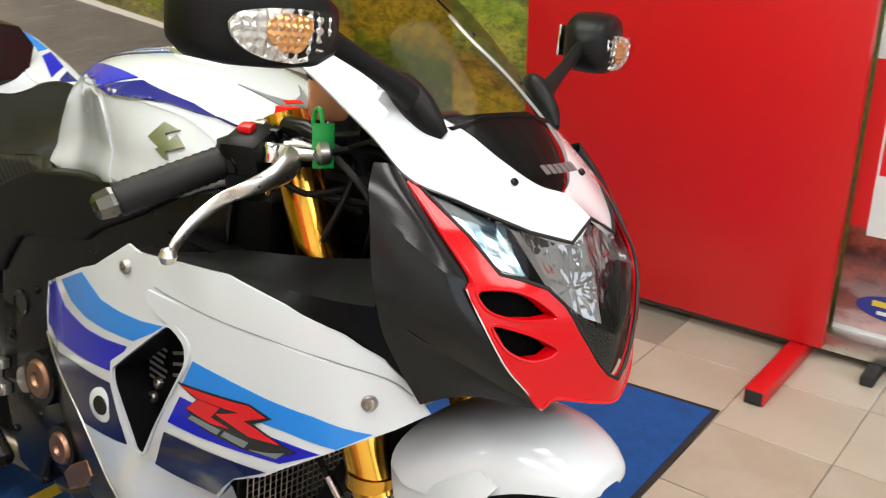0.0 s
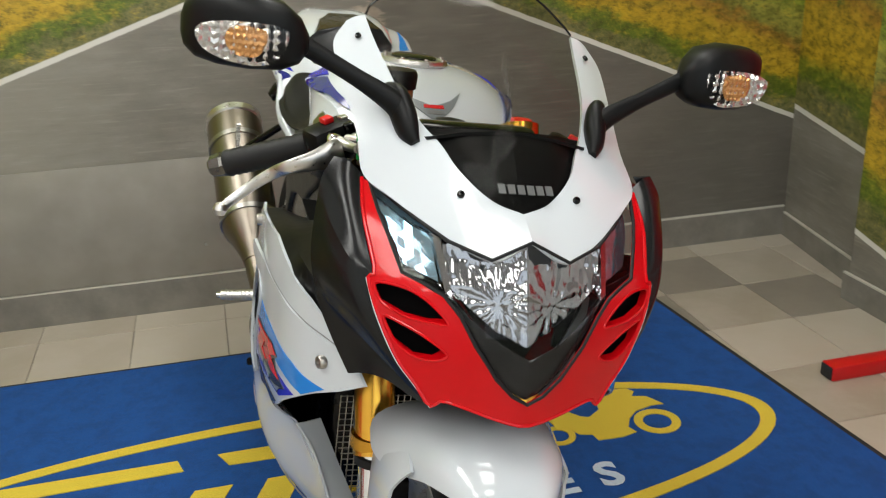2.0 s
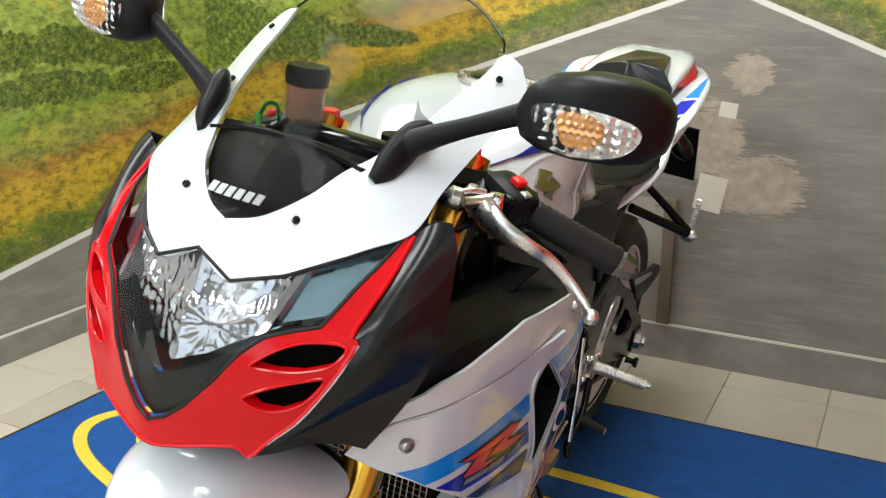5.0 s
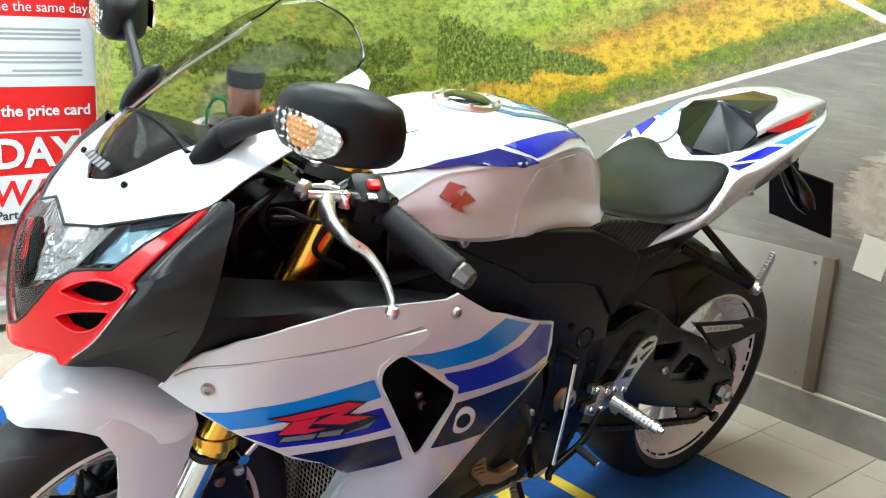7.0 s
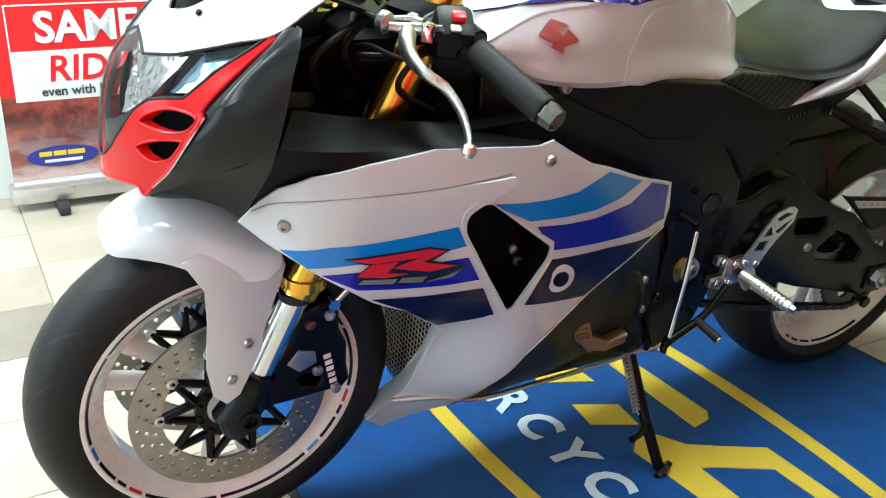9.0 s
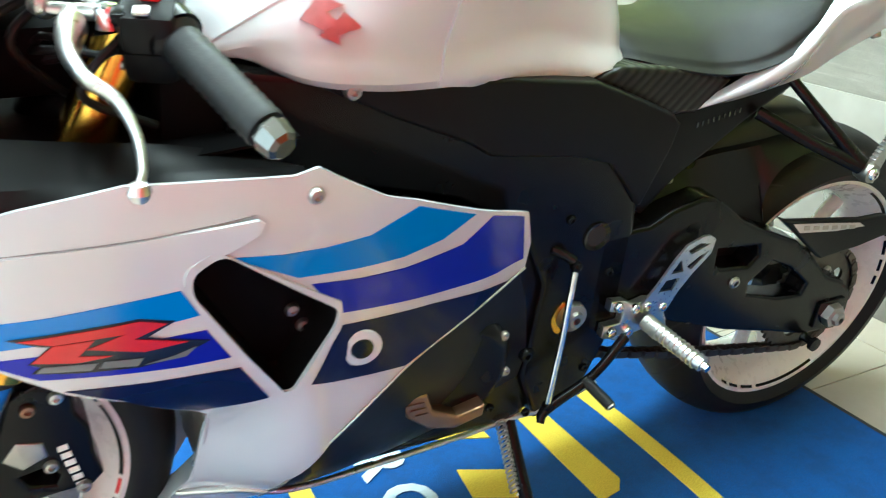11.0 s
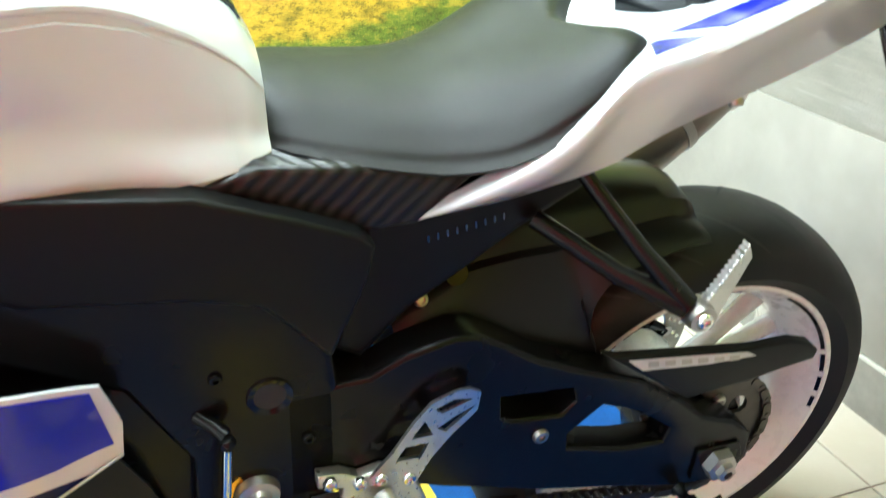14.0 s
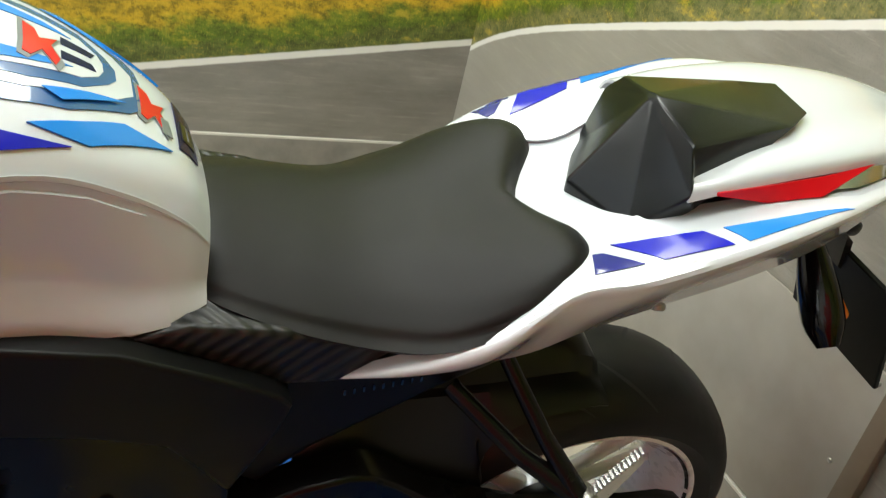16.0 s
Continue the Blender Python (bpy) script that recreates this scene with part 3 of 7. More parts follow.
def mat_point(u, v, z):
    """u runs from the rear edge to the front edge, v from the bay's right to its left."""
    a = Vector((*mat_corners[3], 0)).lerp(Vector((*mat_corners[2], 0)), u)
    b = Vector((*mat_corners[0], 0)).lerp(Vector((*mat_corners[1], 0)), u)
    p = a.lerp(b, v)
    p.z = z
    return p


def mat_slab(u0, u1, v0, v1, z0, z1):
    bm = bmesh.new()
    vs = [bm.verts.new(mat_point(u, v, z)) for z in (z0, z1) for u, v in ((u0, v0), (u1, v0), (u1, v1), (u0, v1))]
    for f in ((0, 3, 2, 1), (4, 5, 6, 7), (0, 1, 5, 4), (1, 2, 6, 5), (2, 3, 7, 6), (3, 0, 4, 7)):
        bm.faces.new([vs[i] for i in f])
    return bm


floor_mat = new("floor_mat")
floor_mat.location = (0.57, 0, MAT_Z)
tagged(floor_mat, "bright blue carpet mat with a yellow oval emblem", "floor mat")


def mat_part(name, bm, mat, label=""):
    bm.transform(Matrix.Translation((-0.57, 0, -MAT_Z)))
    return part(name, bm, mat, floor_mat, label)


mat_part("backing", mat_slab(0, 1, 0, 1, FLOOR_Z - 0.003, MAT_Z - 0.003), MATEDGE, "black rubber edge")
mat_part("carpet", mat_slab(0.010, 0.990, 0.007, 0.993, MAT_Z - 0.004, MAT_Z), BLUEPILE)

# ---------------------------------------------------------------- the motorcycle
bike = new("motorcycle")
bike.matrix_world = pose(0, 0, -0.022, -9.268, -0.498, 0)
tagged(bike, "white sports motorcycle with blue stripes on its side stand", "motorcycle")

WIDTH = [(0.55, 0.165), (0.65, 0.17), (0.72, 0.182), (0.8, 0.212), (0.95, 0.245), (1.1, 0.255), (1.25, 0.245), (1.36, 0.218), (1.43, 0.155), (1.5, 0.09)]
TAPER = [(0.1, 0.12), (0.16, 0.3), (0.24, 0.55), (0.32, 0.8), (0.4, 0.93), (0.5, 0.99), (0.6, 1.0), (0.75, 1.0), (0.85, 0.93)]
NOSE = [(0.60, 1.560), (0.69, 1.570), (0.7157, 1.570), (0.76, 1.570), (0.80, 1.566), (0.829, 1.557), (0.8376, 1.550), (0.864, 1.530), (0.885, 1.513), (0.9065, 1.485), (0.933, 1.455), (1.006, 1.361), (1.06, 1.283), (1.12, 1.19)]


TUCK = [(0.1, 0.10), (0.2, 0.28), (0.3, 0.45), (0.4, 0.58), (0.45, 0.70), (0.5, 0.86), (0.55, 0.97), (0.6, 1.0), (0.75, 1.0), (0.85, 0.93)]


def side(sign):
    """The flank of the fairing, sign 1 on the left; its lower front tucks in behind the wheel."""
    def place(x, z, off):
        f = min(max((x - 1.0) / 0.16, 0.0), 1.0)
        f = f * f * (3 - 2 * f)
        return Vector((x, sign * (curve_y(WIDTH, x) * (curve_y(TAPER, z) * (1 - f) + curve_y(TUCK, z) * f) + off), z))

    return place


def front(y, z, off):
    """The face of the nose, with a soft keel along its middle."""
    return Vector((curve_y(NOSE, z) - 0.2 * (math.sqrt(y * y + 0.0001) - 0.01) - 1.5 * y * y + off, y, z))


FAIRING = [(1.433, 0.670), (1.412, 0.708), (1.394, 0.731), (1.359, 0.754), (1.293, 0.771), (1.204, 0.786), (1.126, 0.782), (1.047, 0.776), (1.022, 0.781), (0.991, 0.762), (0.944, 0.735), (0.901, 0.720), (0.821, 0.686), (0.716, 0.645), (0.703, 0.597), (0.707, 0.561), (0.793, 0.535), (0.884, 0.500), (0.931, 0.465), (0.986, 0.412), (1.033, 0.312), (1.048, 0.230), (1.139, 0.154), (1.179, 0.193), (1.134, 0.284), (1.125, 0.451), (1.217, 0.536), (1.273, 0.564), (1.306, 0.587), (1.347, 0.613), (1.379, 0.634), (1.408, 0.651)]

def rounded(loop, radius, n=5):
    """The loop with its corners filleted."""
    out = []
    for i in range(len(loop)):
        a, b, c = Vector(loop[i - 1]), Vector(loop[i]), Vector(loop[(i + 1) % len(loop)])
        r = min(radius, (a - b).length * 0.45, (c - b).length * 0.45)
        p, q = b + (a - b).normalized() * r, b + (c - b).normalized() * r
        out += [tuple(p.lerp(b, t).lerp(b.lerp(q, t), t)) for t in [k / n for k in range(n + 1)]]
    return out


DUCT = rounded([(1.152, 0.690), (1.122, 0.708), (0.998, 0.612), (1.000, 0.594), (1.048, 0.512), (1.060, 0.512), (1.153, 0.667)], 0.014)
STRIPES = [
    ("sky_stripe", SKY, [(1.392, 0.645), (1.335, 0.657), (1.276, 0.661), (1.213, 0.668), (1.163, 0.673), (1.146, 0.641), (1.224, 0.631), (1.306, 0.630), (1.362, 0.624)]),
    ("royal_stripe", BLUE, [(1.345, 0.614), (1.306, 0.617), (1.224, 0.619), (1.140, 0.621), (1.116, 0.580), (1.167, 0.580), (1.235, 0.584), (1.297, 0.589)]),
    ("navy_stripe", NAVY, [(1.276, 0.570), (1.193, 0.565), (1.106, 0.562), (1.071, 0.501), (1.140, 0.470), (1.222, 0.541)]),
    ("sky_stripe", SKY, [(1.115, 0.701), (1.061, 0.694), (1.014, 0.692), (0.963, 0.694), (0.934, 0.704), (0.902, 0.714), (0.817, 0.679), (0.864, 0.661), (0.918, 0.655), (0.974, 0.657), (1.045, 0.663)]),
    ("royal_stripe", BLUE, [(1.030, 0.651), (0.971, 0.643), (0.914, 0.639), (0.831, 0.643), (0.786, 0.667), (0.724, 0.642), (0.713, 0.577), (0.760, 0.576), (0.893, 0.591), (0.993, 0.604)]),
    ("navy_stripe", NAVY, [(0.992, 0.587), (0.868, 0.574), (0.730, 0.551), (0.801, 0.534), (0.884, 0.502), (0.900, 0.495), (1.025, 0.514)]),
]
for s in (1, -1):
    flank = part("side_fairing", skin(FAIRING, side(s), 0, 0.004, holes=(DUCT,)), WHITE, bike, "gloss white side fairing with blue stripes")
    for nm, mt, ol in STRIPES:
        part(nm, skin(ol, side(s), 0.0012, 0.0011), mt, flank)
    wing = [(1.431, 0.671), (1.420, 0.690), (1.400, 0.708), (1.356, 0.722), (1.279, 0.7285), (1.196, 0.732), (1.125, 0.738), (1.088, 0.742), (1.083, 0.738), (1.088, 0.727), (1.104, 0.716), (1.124, 0.706), (1.150, 0.693), (1.165, 0.676), (1.276, 0.665), (1.335, 0.660), (1.398, 0.648)]

    def lifted(x, z, off, f=side(s)):
        """The panel stands out a little along its upper edge, most at the fin over the vent, and runs flush elsewhere."""
        rise = min(max((z - 0.672) / 0.055, 0.0), 1.0)
        fin = min(max((1.17 - x) / 0.09, 0.0), 1.0)
        return f(x, z, 0.0006 + off * 0.1 + ((0.0014 + 0.0095 * fin) * rise + min(off, 0.0)) * min(max((1.433 - x) / 0.06, 0.05), 1.0))

    part("lower_panel", skin(wing, lifted, 0.0, 0.004), WHITE, flank, "raised white panel ending in a fin over the vent")
    part("panel_seam", tube([side(s)(x, z + 0.0012, 0.0004) for x, z in wing[1:8]], 0.0008, 6, samples=40), SEAM, flank, "thin grey panel joint")
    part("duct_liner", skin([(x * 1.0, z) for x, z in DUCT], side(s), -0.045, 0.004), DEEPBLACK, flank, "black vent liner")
    part("belly_pan", skin([(0.716, 0.560), (0.793, 0.531), (0.884, 0.496), (0.931, 0.461), (0.986, 0.408), (1.033, 0.307), (1.045, 0.233), (0.900, 0.262), (0.750, 0.235), (0.655, 0.235), (0.665, 0.400), (0.690, 0.500)], side(s), -0.004, 0.004), BELLY, bike, "black lower fairing")
    lead = [(1.139, 0.154), (1.171, 0.181), (1.179, 0.193), (1.152, 0.230), (1.134, 0.284), (1.123, 0.367), (1.125, 0.451)]
    part("leading_return", sheet([[side(s)(x, z, -0.001), side(s)(x - 0.004, z, -0.018), side(s)(x - 0.016, z, -0.050)] for x, z in lead], 0.003), WHITE, flank, "white inner return of the fairing")
    screw(*side(s)(1.389, 0.682, 0.004), (0.4, s, 0), 0.009, flank)
    screw(*side(s)(1.027, 0.754, 0.003), (0, s, 0), 0.009, flank)

# satin black panels between nose and tank
RED_EDGE = [(0.172, 0.922), (0.176, 0.884), (0.168, 0.836), (0.175, 0.828), (0.164, 0.792), (0.142, 0.748), (0.120, 0.721), (0.101, 0.6975)]
for s in (1, -1):
    edge = [front(a, b, -0.001) for a, b in RED_EDGE]
    top_r, ridge_r, fold_r = Vector((1.374, 0.205, 0.938)), Vector((1.388, 0.222, 0.896)), Vector((1.408, 0.222, 0.796))
    ridge = [edge[3], Vector((1.462, 0.194, 0.846)), Vector((1.428, 0.209, 0.870)), ridge_r]
    fold = [edge[7], Vector((1.498, 0.143, 0.729)), Vector((1.452, 0.188, 0.765)), fold_r]
    heel = [edge[7], Vector((1.515, 0.119, 0.700)), Vector((1.488, 0.1405, 0.706)), Vector((1.462, 0.160, 0.702)), Vector((1.437, 0.176, 0.690))]
    upper = coons([edge[0], (edge[0] + top_r) / 2 + Vector((0.002, 0.001, 0.006)), top_r], ridge, [edge[0], edge[1], edge[2], edge[3]], [top_r, (top_r + ridge_r) / 2 + Vector((0, 0.004, 0)), ridge_r], 16, 10)
    main = coons(ridge, fold, edge[3:], [ridge_r, Vector((1.396, 0.226, 0.860)), Vector((1.403, 0.227, 0.826)), fold_r], 16, 18, (0.0, 0.004, 0.0))
    lower = coons(fold, heel, [edge[7], edge[7]], [fold_r, Vector((1.412, 0.214, 0.768)), Vector((1.424, 0.196, 0.728)), heel[-1]], 16, 10, (0.0, -0.010, 0.006))
    bm = bmesh.new()
    for rows in (upper, main, lower):
        vs = [[bm.verts.new(p) for p in r] for r in rows]
        for a, b in zip(vs, vs[1:]):
            for k in range(len(a) - 1):
                bm.faces.new((a[k], a[k + 1], b[k + 1], b[k]))
    back = [r[-1] for r in upper] + [r[-1] for r in main[1:]]
    vs = [[bm.verts.new(p + Vector((-0.004 * q, -0.022 * q, -0.003 * q))) for p in back] for q in (0, 1)]
    for k in range(len(back) - 1):
        bm.faces.new((vs[0][k], vs[0][k + 1], vs[1][k + 1], vs[1][k]))
    bmesh.ops.remove_doubles(bm, verts=bm.verts, dist=0.0008)
    bmesh.ops.recalc_face_normals(bm, faces=bm.faces)
    bmesh.ops.solidify(bm, geom=list(bm.faces), thickness=0.003)
    if s < 0:
        bm.transform(Matrix.Diagonal((1, -1, 1, 1)))
        bmesh.ops.reverse_faces(bm, faces=bm.faces)
    part("front_panel", bm, SATIN, bike, "satin black folded front panel", angle=16)
    outer = [fold_r + Vector((-0.006, -0.006, 0)), Vector((1.334, 0.218, 0.786)), Vector((1.255, 0.224, 0.782)), Vector((1.187, 0.228, 0.784)), Vector((1.10, 0.228, 0.779)), Vector((1.03, 0.222, 0.772))]
    ledge = [Vector((1.372, 0.178, 0.830)), Vector((1.30, 0.175, 0.813)), Vector((1.22, 0.174, 0.799)), Vector((1.15, 0.173, 0.788)), Vector((1.08, 0.176, 0.771)), Vector((1.015, 0.186, 0.752))]
    rows = coons(outer, ledge, [outer[0], (outer[0] + ledge[0]) / 2, ledge[0]], [outer[-1], (outer[-1] + ledge[-1]) / 2, ledge[-1]], 24, 7)
    lip = spline([side(1)(x, z, -0.007) for x, z in ((1.420, 0.694), (1.335, 0.757), (1.255, 0.773), (1.187, 0.780), (1.10, 0.775), (1.03, 0.772))], 24)
    rows.insert(0, lip)
    rows.insert(0, [p + Vector((0.0, -0.006, -0.030)) for p in lip])
    rows.append([p + Vector((0, -0.006, -0.004)) for p in rows[-1]])
    rows.append([p + Vector((0, -0.008, -0.060)) for p in rows[-1]])
    cover = [[Vector((x, y, z)) for x, y, z in r] for r in (((1.432, 0.200, 0.840), (1.428, 0.190, 0.770), (1.415, 0.160, 0.700)), ((1.400, 0.190, 0.838), (1.402, 0.180, 0.770), (1.395, 0.158, 0.700)), ((1.345, 0.166, 0.826), (1.350, 0.166, 0.770), (1.350, 0.166, 0.690)))]
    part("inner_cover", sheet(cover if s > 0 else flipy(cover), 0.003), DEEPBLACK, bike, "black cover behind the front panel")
    part("inner_panel", sheet(rows if s > 0 else flipy(rows), 0.003), INNERBLACK, bike, "dull black inner panel", angle=25)

# nose cowl
half = coons([(1.514, 0.0, 0.886), (1.519, 0.044, 0.8645), (1.485, 0.094, 0.8805), (1.434, 0.145, 0.907), (1.394, 0.173, 0.924), (1.342, 0.174, 0.958), (1.276, 0.182, 1.0), (1.200, 0.190, 1.048), (1.176, 0.172, 1.078)],
             [(1.476, 0.0, 0.907), (1.461, 0.035, 0.917), (1.432, 0.068, 0.942), (1.40, 0.085, 0.965), (1.367, 0.102, 0.982), (1.32, 0.12, 1.008), (1.275, 0.131, 1.033), (1.22, 0.141, 1.062), (1.178, 0.148, 1.088)],
             [(1.514, 0.0, 0.886), (1.496, 0.0, 0.897), (1.476, 0.0, 0.907)],
             [(1.176, 0.172, 1.078), (1.177, 0.160, 1.085), (1.178, 0.148, 1.088)], 49, 9)
bm = sheet(half, 0.0035)
sheet(flipy(half), 0.0035, bm, True)
bmesh.ops.remove_doubles(bm, verts=bm.verts, dist=0.0006)
cowl = part("nose_cowl", bm, WHITE, bike, "gloss white nose cowl")
for s in (1, -1):
    screw(1.456, s * 0.071, 0.922, (0.7, 0, 0.7), 0.0045, cowl, GLOSSBLACK)
    screw(1.314, s * 0.135, 1.010, (0.5, s * 0.4, 0.7), 0.0042, cowl, GLOSSBLACK)
    screw(1.212, s * 0.161, 1.064, (0.4, s * 0.5, 0.7), 0.0042, cowl, GLOSSBLACK)

# windscreen
half = coons([(1.476, 0.0, 0.909), (1.461, 0.035, 0.919), (1.432, 0.068, 0.944), (1.40, 0.085, 0.967), (1.367, 0.102, 0.984), (1.32, 0.12, 1.010), (1.275, 0.131, 1.035), (1.22, 0.141, 1.064), (1.180, 0.147, 1.090)],
             [(1.471, 0.0, 0.912), (1.452, 0.0, 0.938), (1.41, 0.0, 1.0), (1.36, 0.0, 1.055), (1.315, 0.0, 1.096), (1.27, 0.0, 1.125), (1.235, 0.0, 1.140), (1.20, 0.0, 1.150), (1.175, 0.0, 1.155)],
             [(1.476, 0.0, 0.909), (1.474, 0.0, 0.9105), (1.471, 0.0, 0.912)],
             [(1.180, 0.147, 1.090), (1.165, 0.135, 1.105), (1.160, 0.085, 1.138), (1.175, 0.0, 1.155)], 40, 14)
bm = sheet(half)
sheet(flipy(half), 0, bm, True)
bmesh.ops.remove_doubles(bm, verts=bm.verts, dist=0.0006)
screen = part("windscreen", bm, SCREEN, bike, "smoked double bubble windscreen")
rim_line = [r[-1] for r in half]
part("screen_edge", tube(rim_line + [Vector((p.x, -p.y, p.z)) for p in rim_line[-2::-1]], 0.0016, 8), GLOSSBLACK, screen, "dark polished screen edge")

# red headlight surround, headlight
LAMP = [(0.166, 0.9165), (0.160, 0.893), (0.152, 0.874), (0.139, 0.840), (0.118, 0.834), (0.098, 0.826), (0.081, 0.808), (0.063, 0.778), (0.038, 0.744), (0.018, 0.725), (0.0, 0.716)]
LAMPTOP = [(0.150, 0.908), (0.124, 0.8935), (0.090, 0.877), (0.046, 0.8655), (0.0, 0.8855)]
lamp_loop = LAMP + [(-a, b) for a, b in LAMP[-2::-1]] + [(-a, b) for a, b in LAMPTOP[:-1]] + LAMPTOP[::-1]
headlight = part("headlight", skin(lamp_loop, front, 0.001, 0.002, 0.012), LENS, bike, "clear headlight lens")
part("lamp_bowl", skin([(a * 0.97, b) for a, b in lamp_loop], front, -0.045, 0.004, 0.012), SILVER, headlight, "chrome reflector")
RED_OUT = [(0.174, 0.919), (0.175, 0.884), (0.166, 0.836), (0.173, 0.828), (0.162, 0.792), (0.140, 0.748), (0.118, 0.721), (0.101, 0.699), (0.089, 0.708), (0.060, 0.703), (0.033, 0.696), (0.0, 0.690)]
shroud = LAMP[:] + [(-a, b) for a, b in LAMP[-2::-1]] + [(-a, b) for a, b in RED_OUT] + RED_OUT[-2::-1]
VENTS = [[(0.167, 0.822), (0.159, 0.827), (0.132, 0.8255), (0.110, 0.815), (0.092, 0.797), (0.110, 0.7945), (0.134, 0.796), (0.158, 0.805)], [(0.156, 0.791), (0.138, 0.788), (0.113, 0.778), (0.090, 0.763), (0.101, 0.754), (0.121, 0.753), (0.143, 0.766)]]
vent_holes = VENTS + [[(-a, b) for a, b in v] for v in VENTS]
part("headlight_surround", skin(shroud, front, 0.002, 0.006, 0.012, holes=vent_holes), RED, bike, "gloss red headlight surround with twin air slots")

# tank
TANK = [
    (1.105, [(0, 0.902), (0.05, 0.897), (0.085, 0.880), (0.112, 0.858), (0.112, 0.858), (0.114, 0.850), (0.08, 0.842)]),
    (1.06, [(0, 0.936), (0.06, 0.931), (0.100, 0.916), (0.132, 0.893), (0.132, 0.893), (0.142, 0.866), (0.10, 0.846)]),
    (1.00, [(0, 0.966), (0.07, 0.961), (0.118, 0.947), (0.145, 0.926), (0.145, 0.926), (0.166, 0.870), (0.14, 0.824)]),
    (0.92, [(0, 0.991), (0.085, 0.985), (0.137, 0.966), (0.166, 0.941), (0.166, 0.941), (0.175, 0.870), (0.145, 0.810)]),
    (0.84, [(0, 1.001), (0.09, 0.994), (0.150, 0.972), (0.180, 0.948), (0.180, 0.948), (0.166, 0.870), (0.145, 0.806)]),
    (0.76, [(0, 0.999), (0.085, 0.991), (0.136, 0.974), (0.157, 0.952), (0.157, 0.952), (0.146, 0.868), (0.13, 0.800)]),
    (0.68, [(0, 0.979), (0.070, 0.974), (0.106, 0.962), (0.125, 0.943), (0.125, 0.943), (0.124, 0.860), (0.115, 0.787)]),
    (0.62, [(0, 0.950), (0.058, 0.946), (0.090, 0.936), (0.108, 0.917), (0.108, 0.917), (0.117, 0.84), (0.115, 0.785)]),
    (0.575, [(0, 0.918), (0.05, 0.914), (0.074, 0.904), (0.092, 0.884), (0.092, 0.884), (0.106, 0.83), (0.105, 0.79)]),
    (0.550, [(0, 0.880), (0.038, 0.877), (0.062, 0.868), (0.078, 0.852), (0.078, 0.852), (0.088, 0.82), (0.09, 0.80)]),
]


def body_rings(table, steps, n):
    """Rings of a body from half profiles given at stations along x."""
    cols = len(table[0][1])
    lines = [spline([(x, *pr[i]) for x, pr in table], steps) for i in range(cols)]
    out = []
    for k in range(steps):
        h = [lines[i][k] for i in range(cols)]
        out.append(ring([*h, *[Vector((p.x, -p.y, p.z)) for p in h[:0:-1]]], n))
    return out


tank = part("fuel_tank", loft(body_rings(TANK, 40, 72)), WHITE, bike, "gloss white fuel tank with blue stripes", angle=24)
for v in tank.data.vertices:
    v.co.y += 0.026 * (0.127 - v.co.y) / 0.254 * min(max((0.92 - v.co.x) / 0.25, 0.0), 1.0)

# seat
SEAT = [
    (0.572, [(0, 0.836), (0.020, 0.834), (0.036, 0.825), (0.046, 0.812), (0.053, 0.800), (0.050, 0.790)]),
    (0.540, [(0, 0.838), (0.030, 0.836), (0.060, 0.830), (0.082, 0.819), (0.096, 0.810), (0.092, 0.801)]),
    (0.480, [(0, 0.830), (0.040, 0.828), (0.074, 0.822), (0.102, 0.811), (0.118, 0.801), (0.112, 0.790)]),
    (0.400, [(0, 0.827), (0.050, 0.825), (0.092, 0.817), (0.120, 0.804), (0.136, 0.793), (0.128, 0.780)]),
    (0.340, [(0, 0.840), (0.070, 0.839), (0.118, 0.829), (0.145, 0.818), (0.159, 0.807), (0.146, 0.796)]),
    (0.280, [(0, 0.862), (0.090, 0.868), (0.138, 0.864), (0.159, 0.854), (0.168, 0.841), (0.151, 0.824)]),
    (0.240, [(0, 0.874), (0.090, 0.887), (0.132, 0.886), (0.151, 0.876), (0.159, 0.863), (0.139, 0.844)]),
    (0.216, [(0, 0.862), (0.080, 0.884), (0.117, 0.888), (0.135, 0.881), (0.144, 0.868), (0.121, 0.847)]),
    (0.203, [(0, 0.846), (0.070, 0.872), (0.105, 0.880), (0.118, 0.875), (0.125, 0.864), (0.101, 0.846)]),
]
seat = part("seat", loft(body_rings(SEAT, 40, 44)), SEATVINYL, bike, "black vinyl rider seat")

# tail
TAIL = [
    (0.425, [(0.122, 0.735), (0.130, 0.733), (0.131, 0.730), (0.124, 0.727)]),
    (0.36, [(0.145, 0.780), (0.166, 0.777), (0.166, 0.764), (0.143, 0.744)]),
    (0.30, [(0.150, 0.824), (0.183, 0.820), (0.182, 0.795), (0.148, 0.757)]),
    (0.24, [(0.118, 0.868), (0.174, 0.876), (0.178, 0.850), (0.150, 0.773)]),
    (0.18, [(0.085, 0.890), (0.181, 0.899), (0.185, 0.872), (0.144, 0.797)]),
    (0.10, [(0.105, 0.930), (0.183, 0.930), (0.187, 0.905), (0.137, 0.823)]),
    (0.00, [(0.112, 0.958), (0.174, 0.966), (0.178, 0.945), (0.130, 0.856)]),
    (-0.10, [(0.090, 0.972), (0.138, 0.980), (0.142, 0.962), (0.112, 0.892)]),
    (-0.20, [(0.050, 0.982), (0.082, 0.987), (0.086, 0.972), (0.070, 0.928)]),
    (-0.245, [(0.030, 0.985), (0.050, 0.986), (0.054, 0.976), (0.045, 0.952)]),
]


def tail_surface(s):
    cols = [spline([(x, s * p[i][0], p[i][1]) for x, p in TAIL], 44) for i in range(4)]
    return [spline([cols[i][k] for i in range(4)], 13) for k in range(44)]




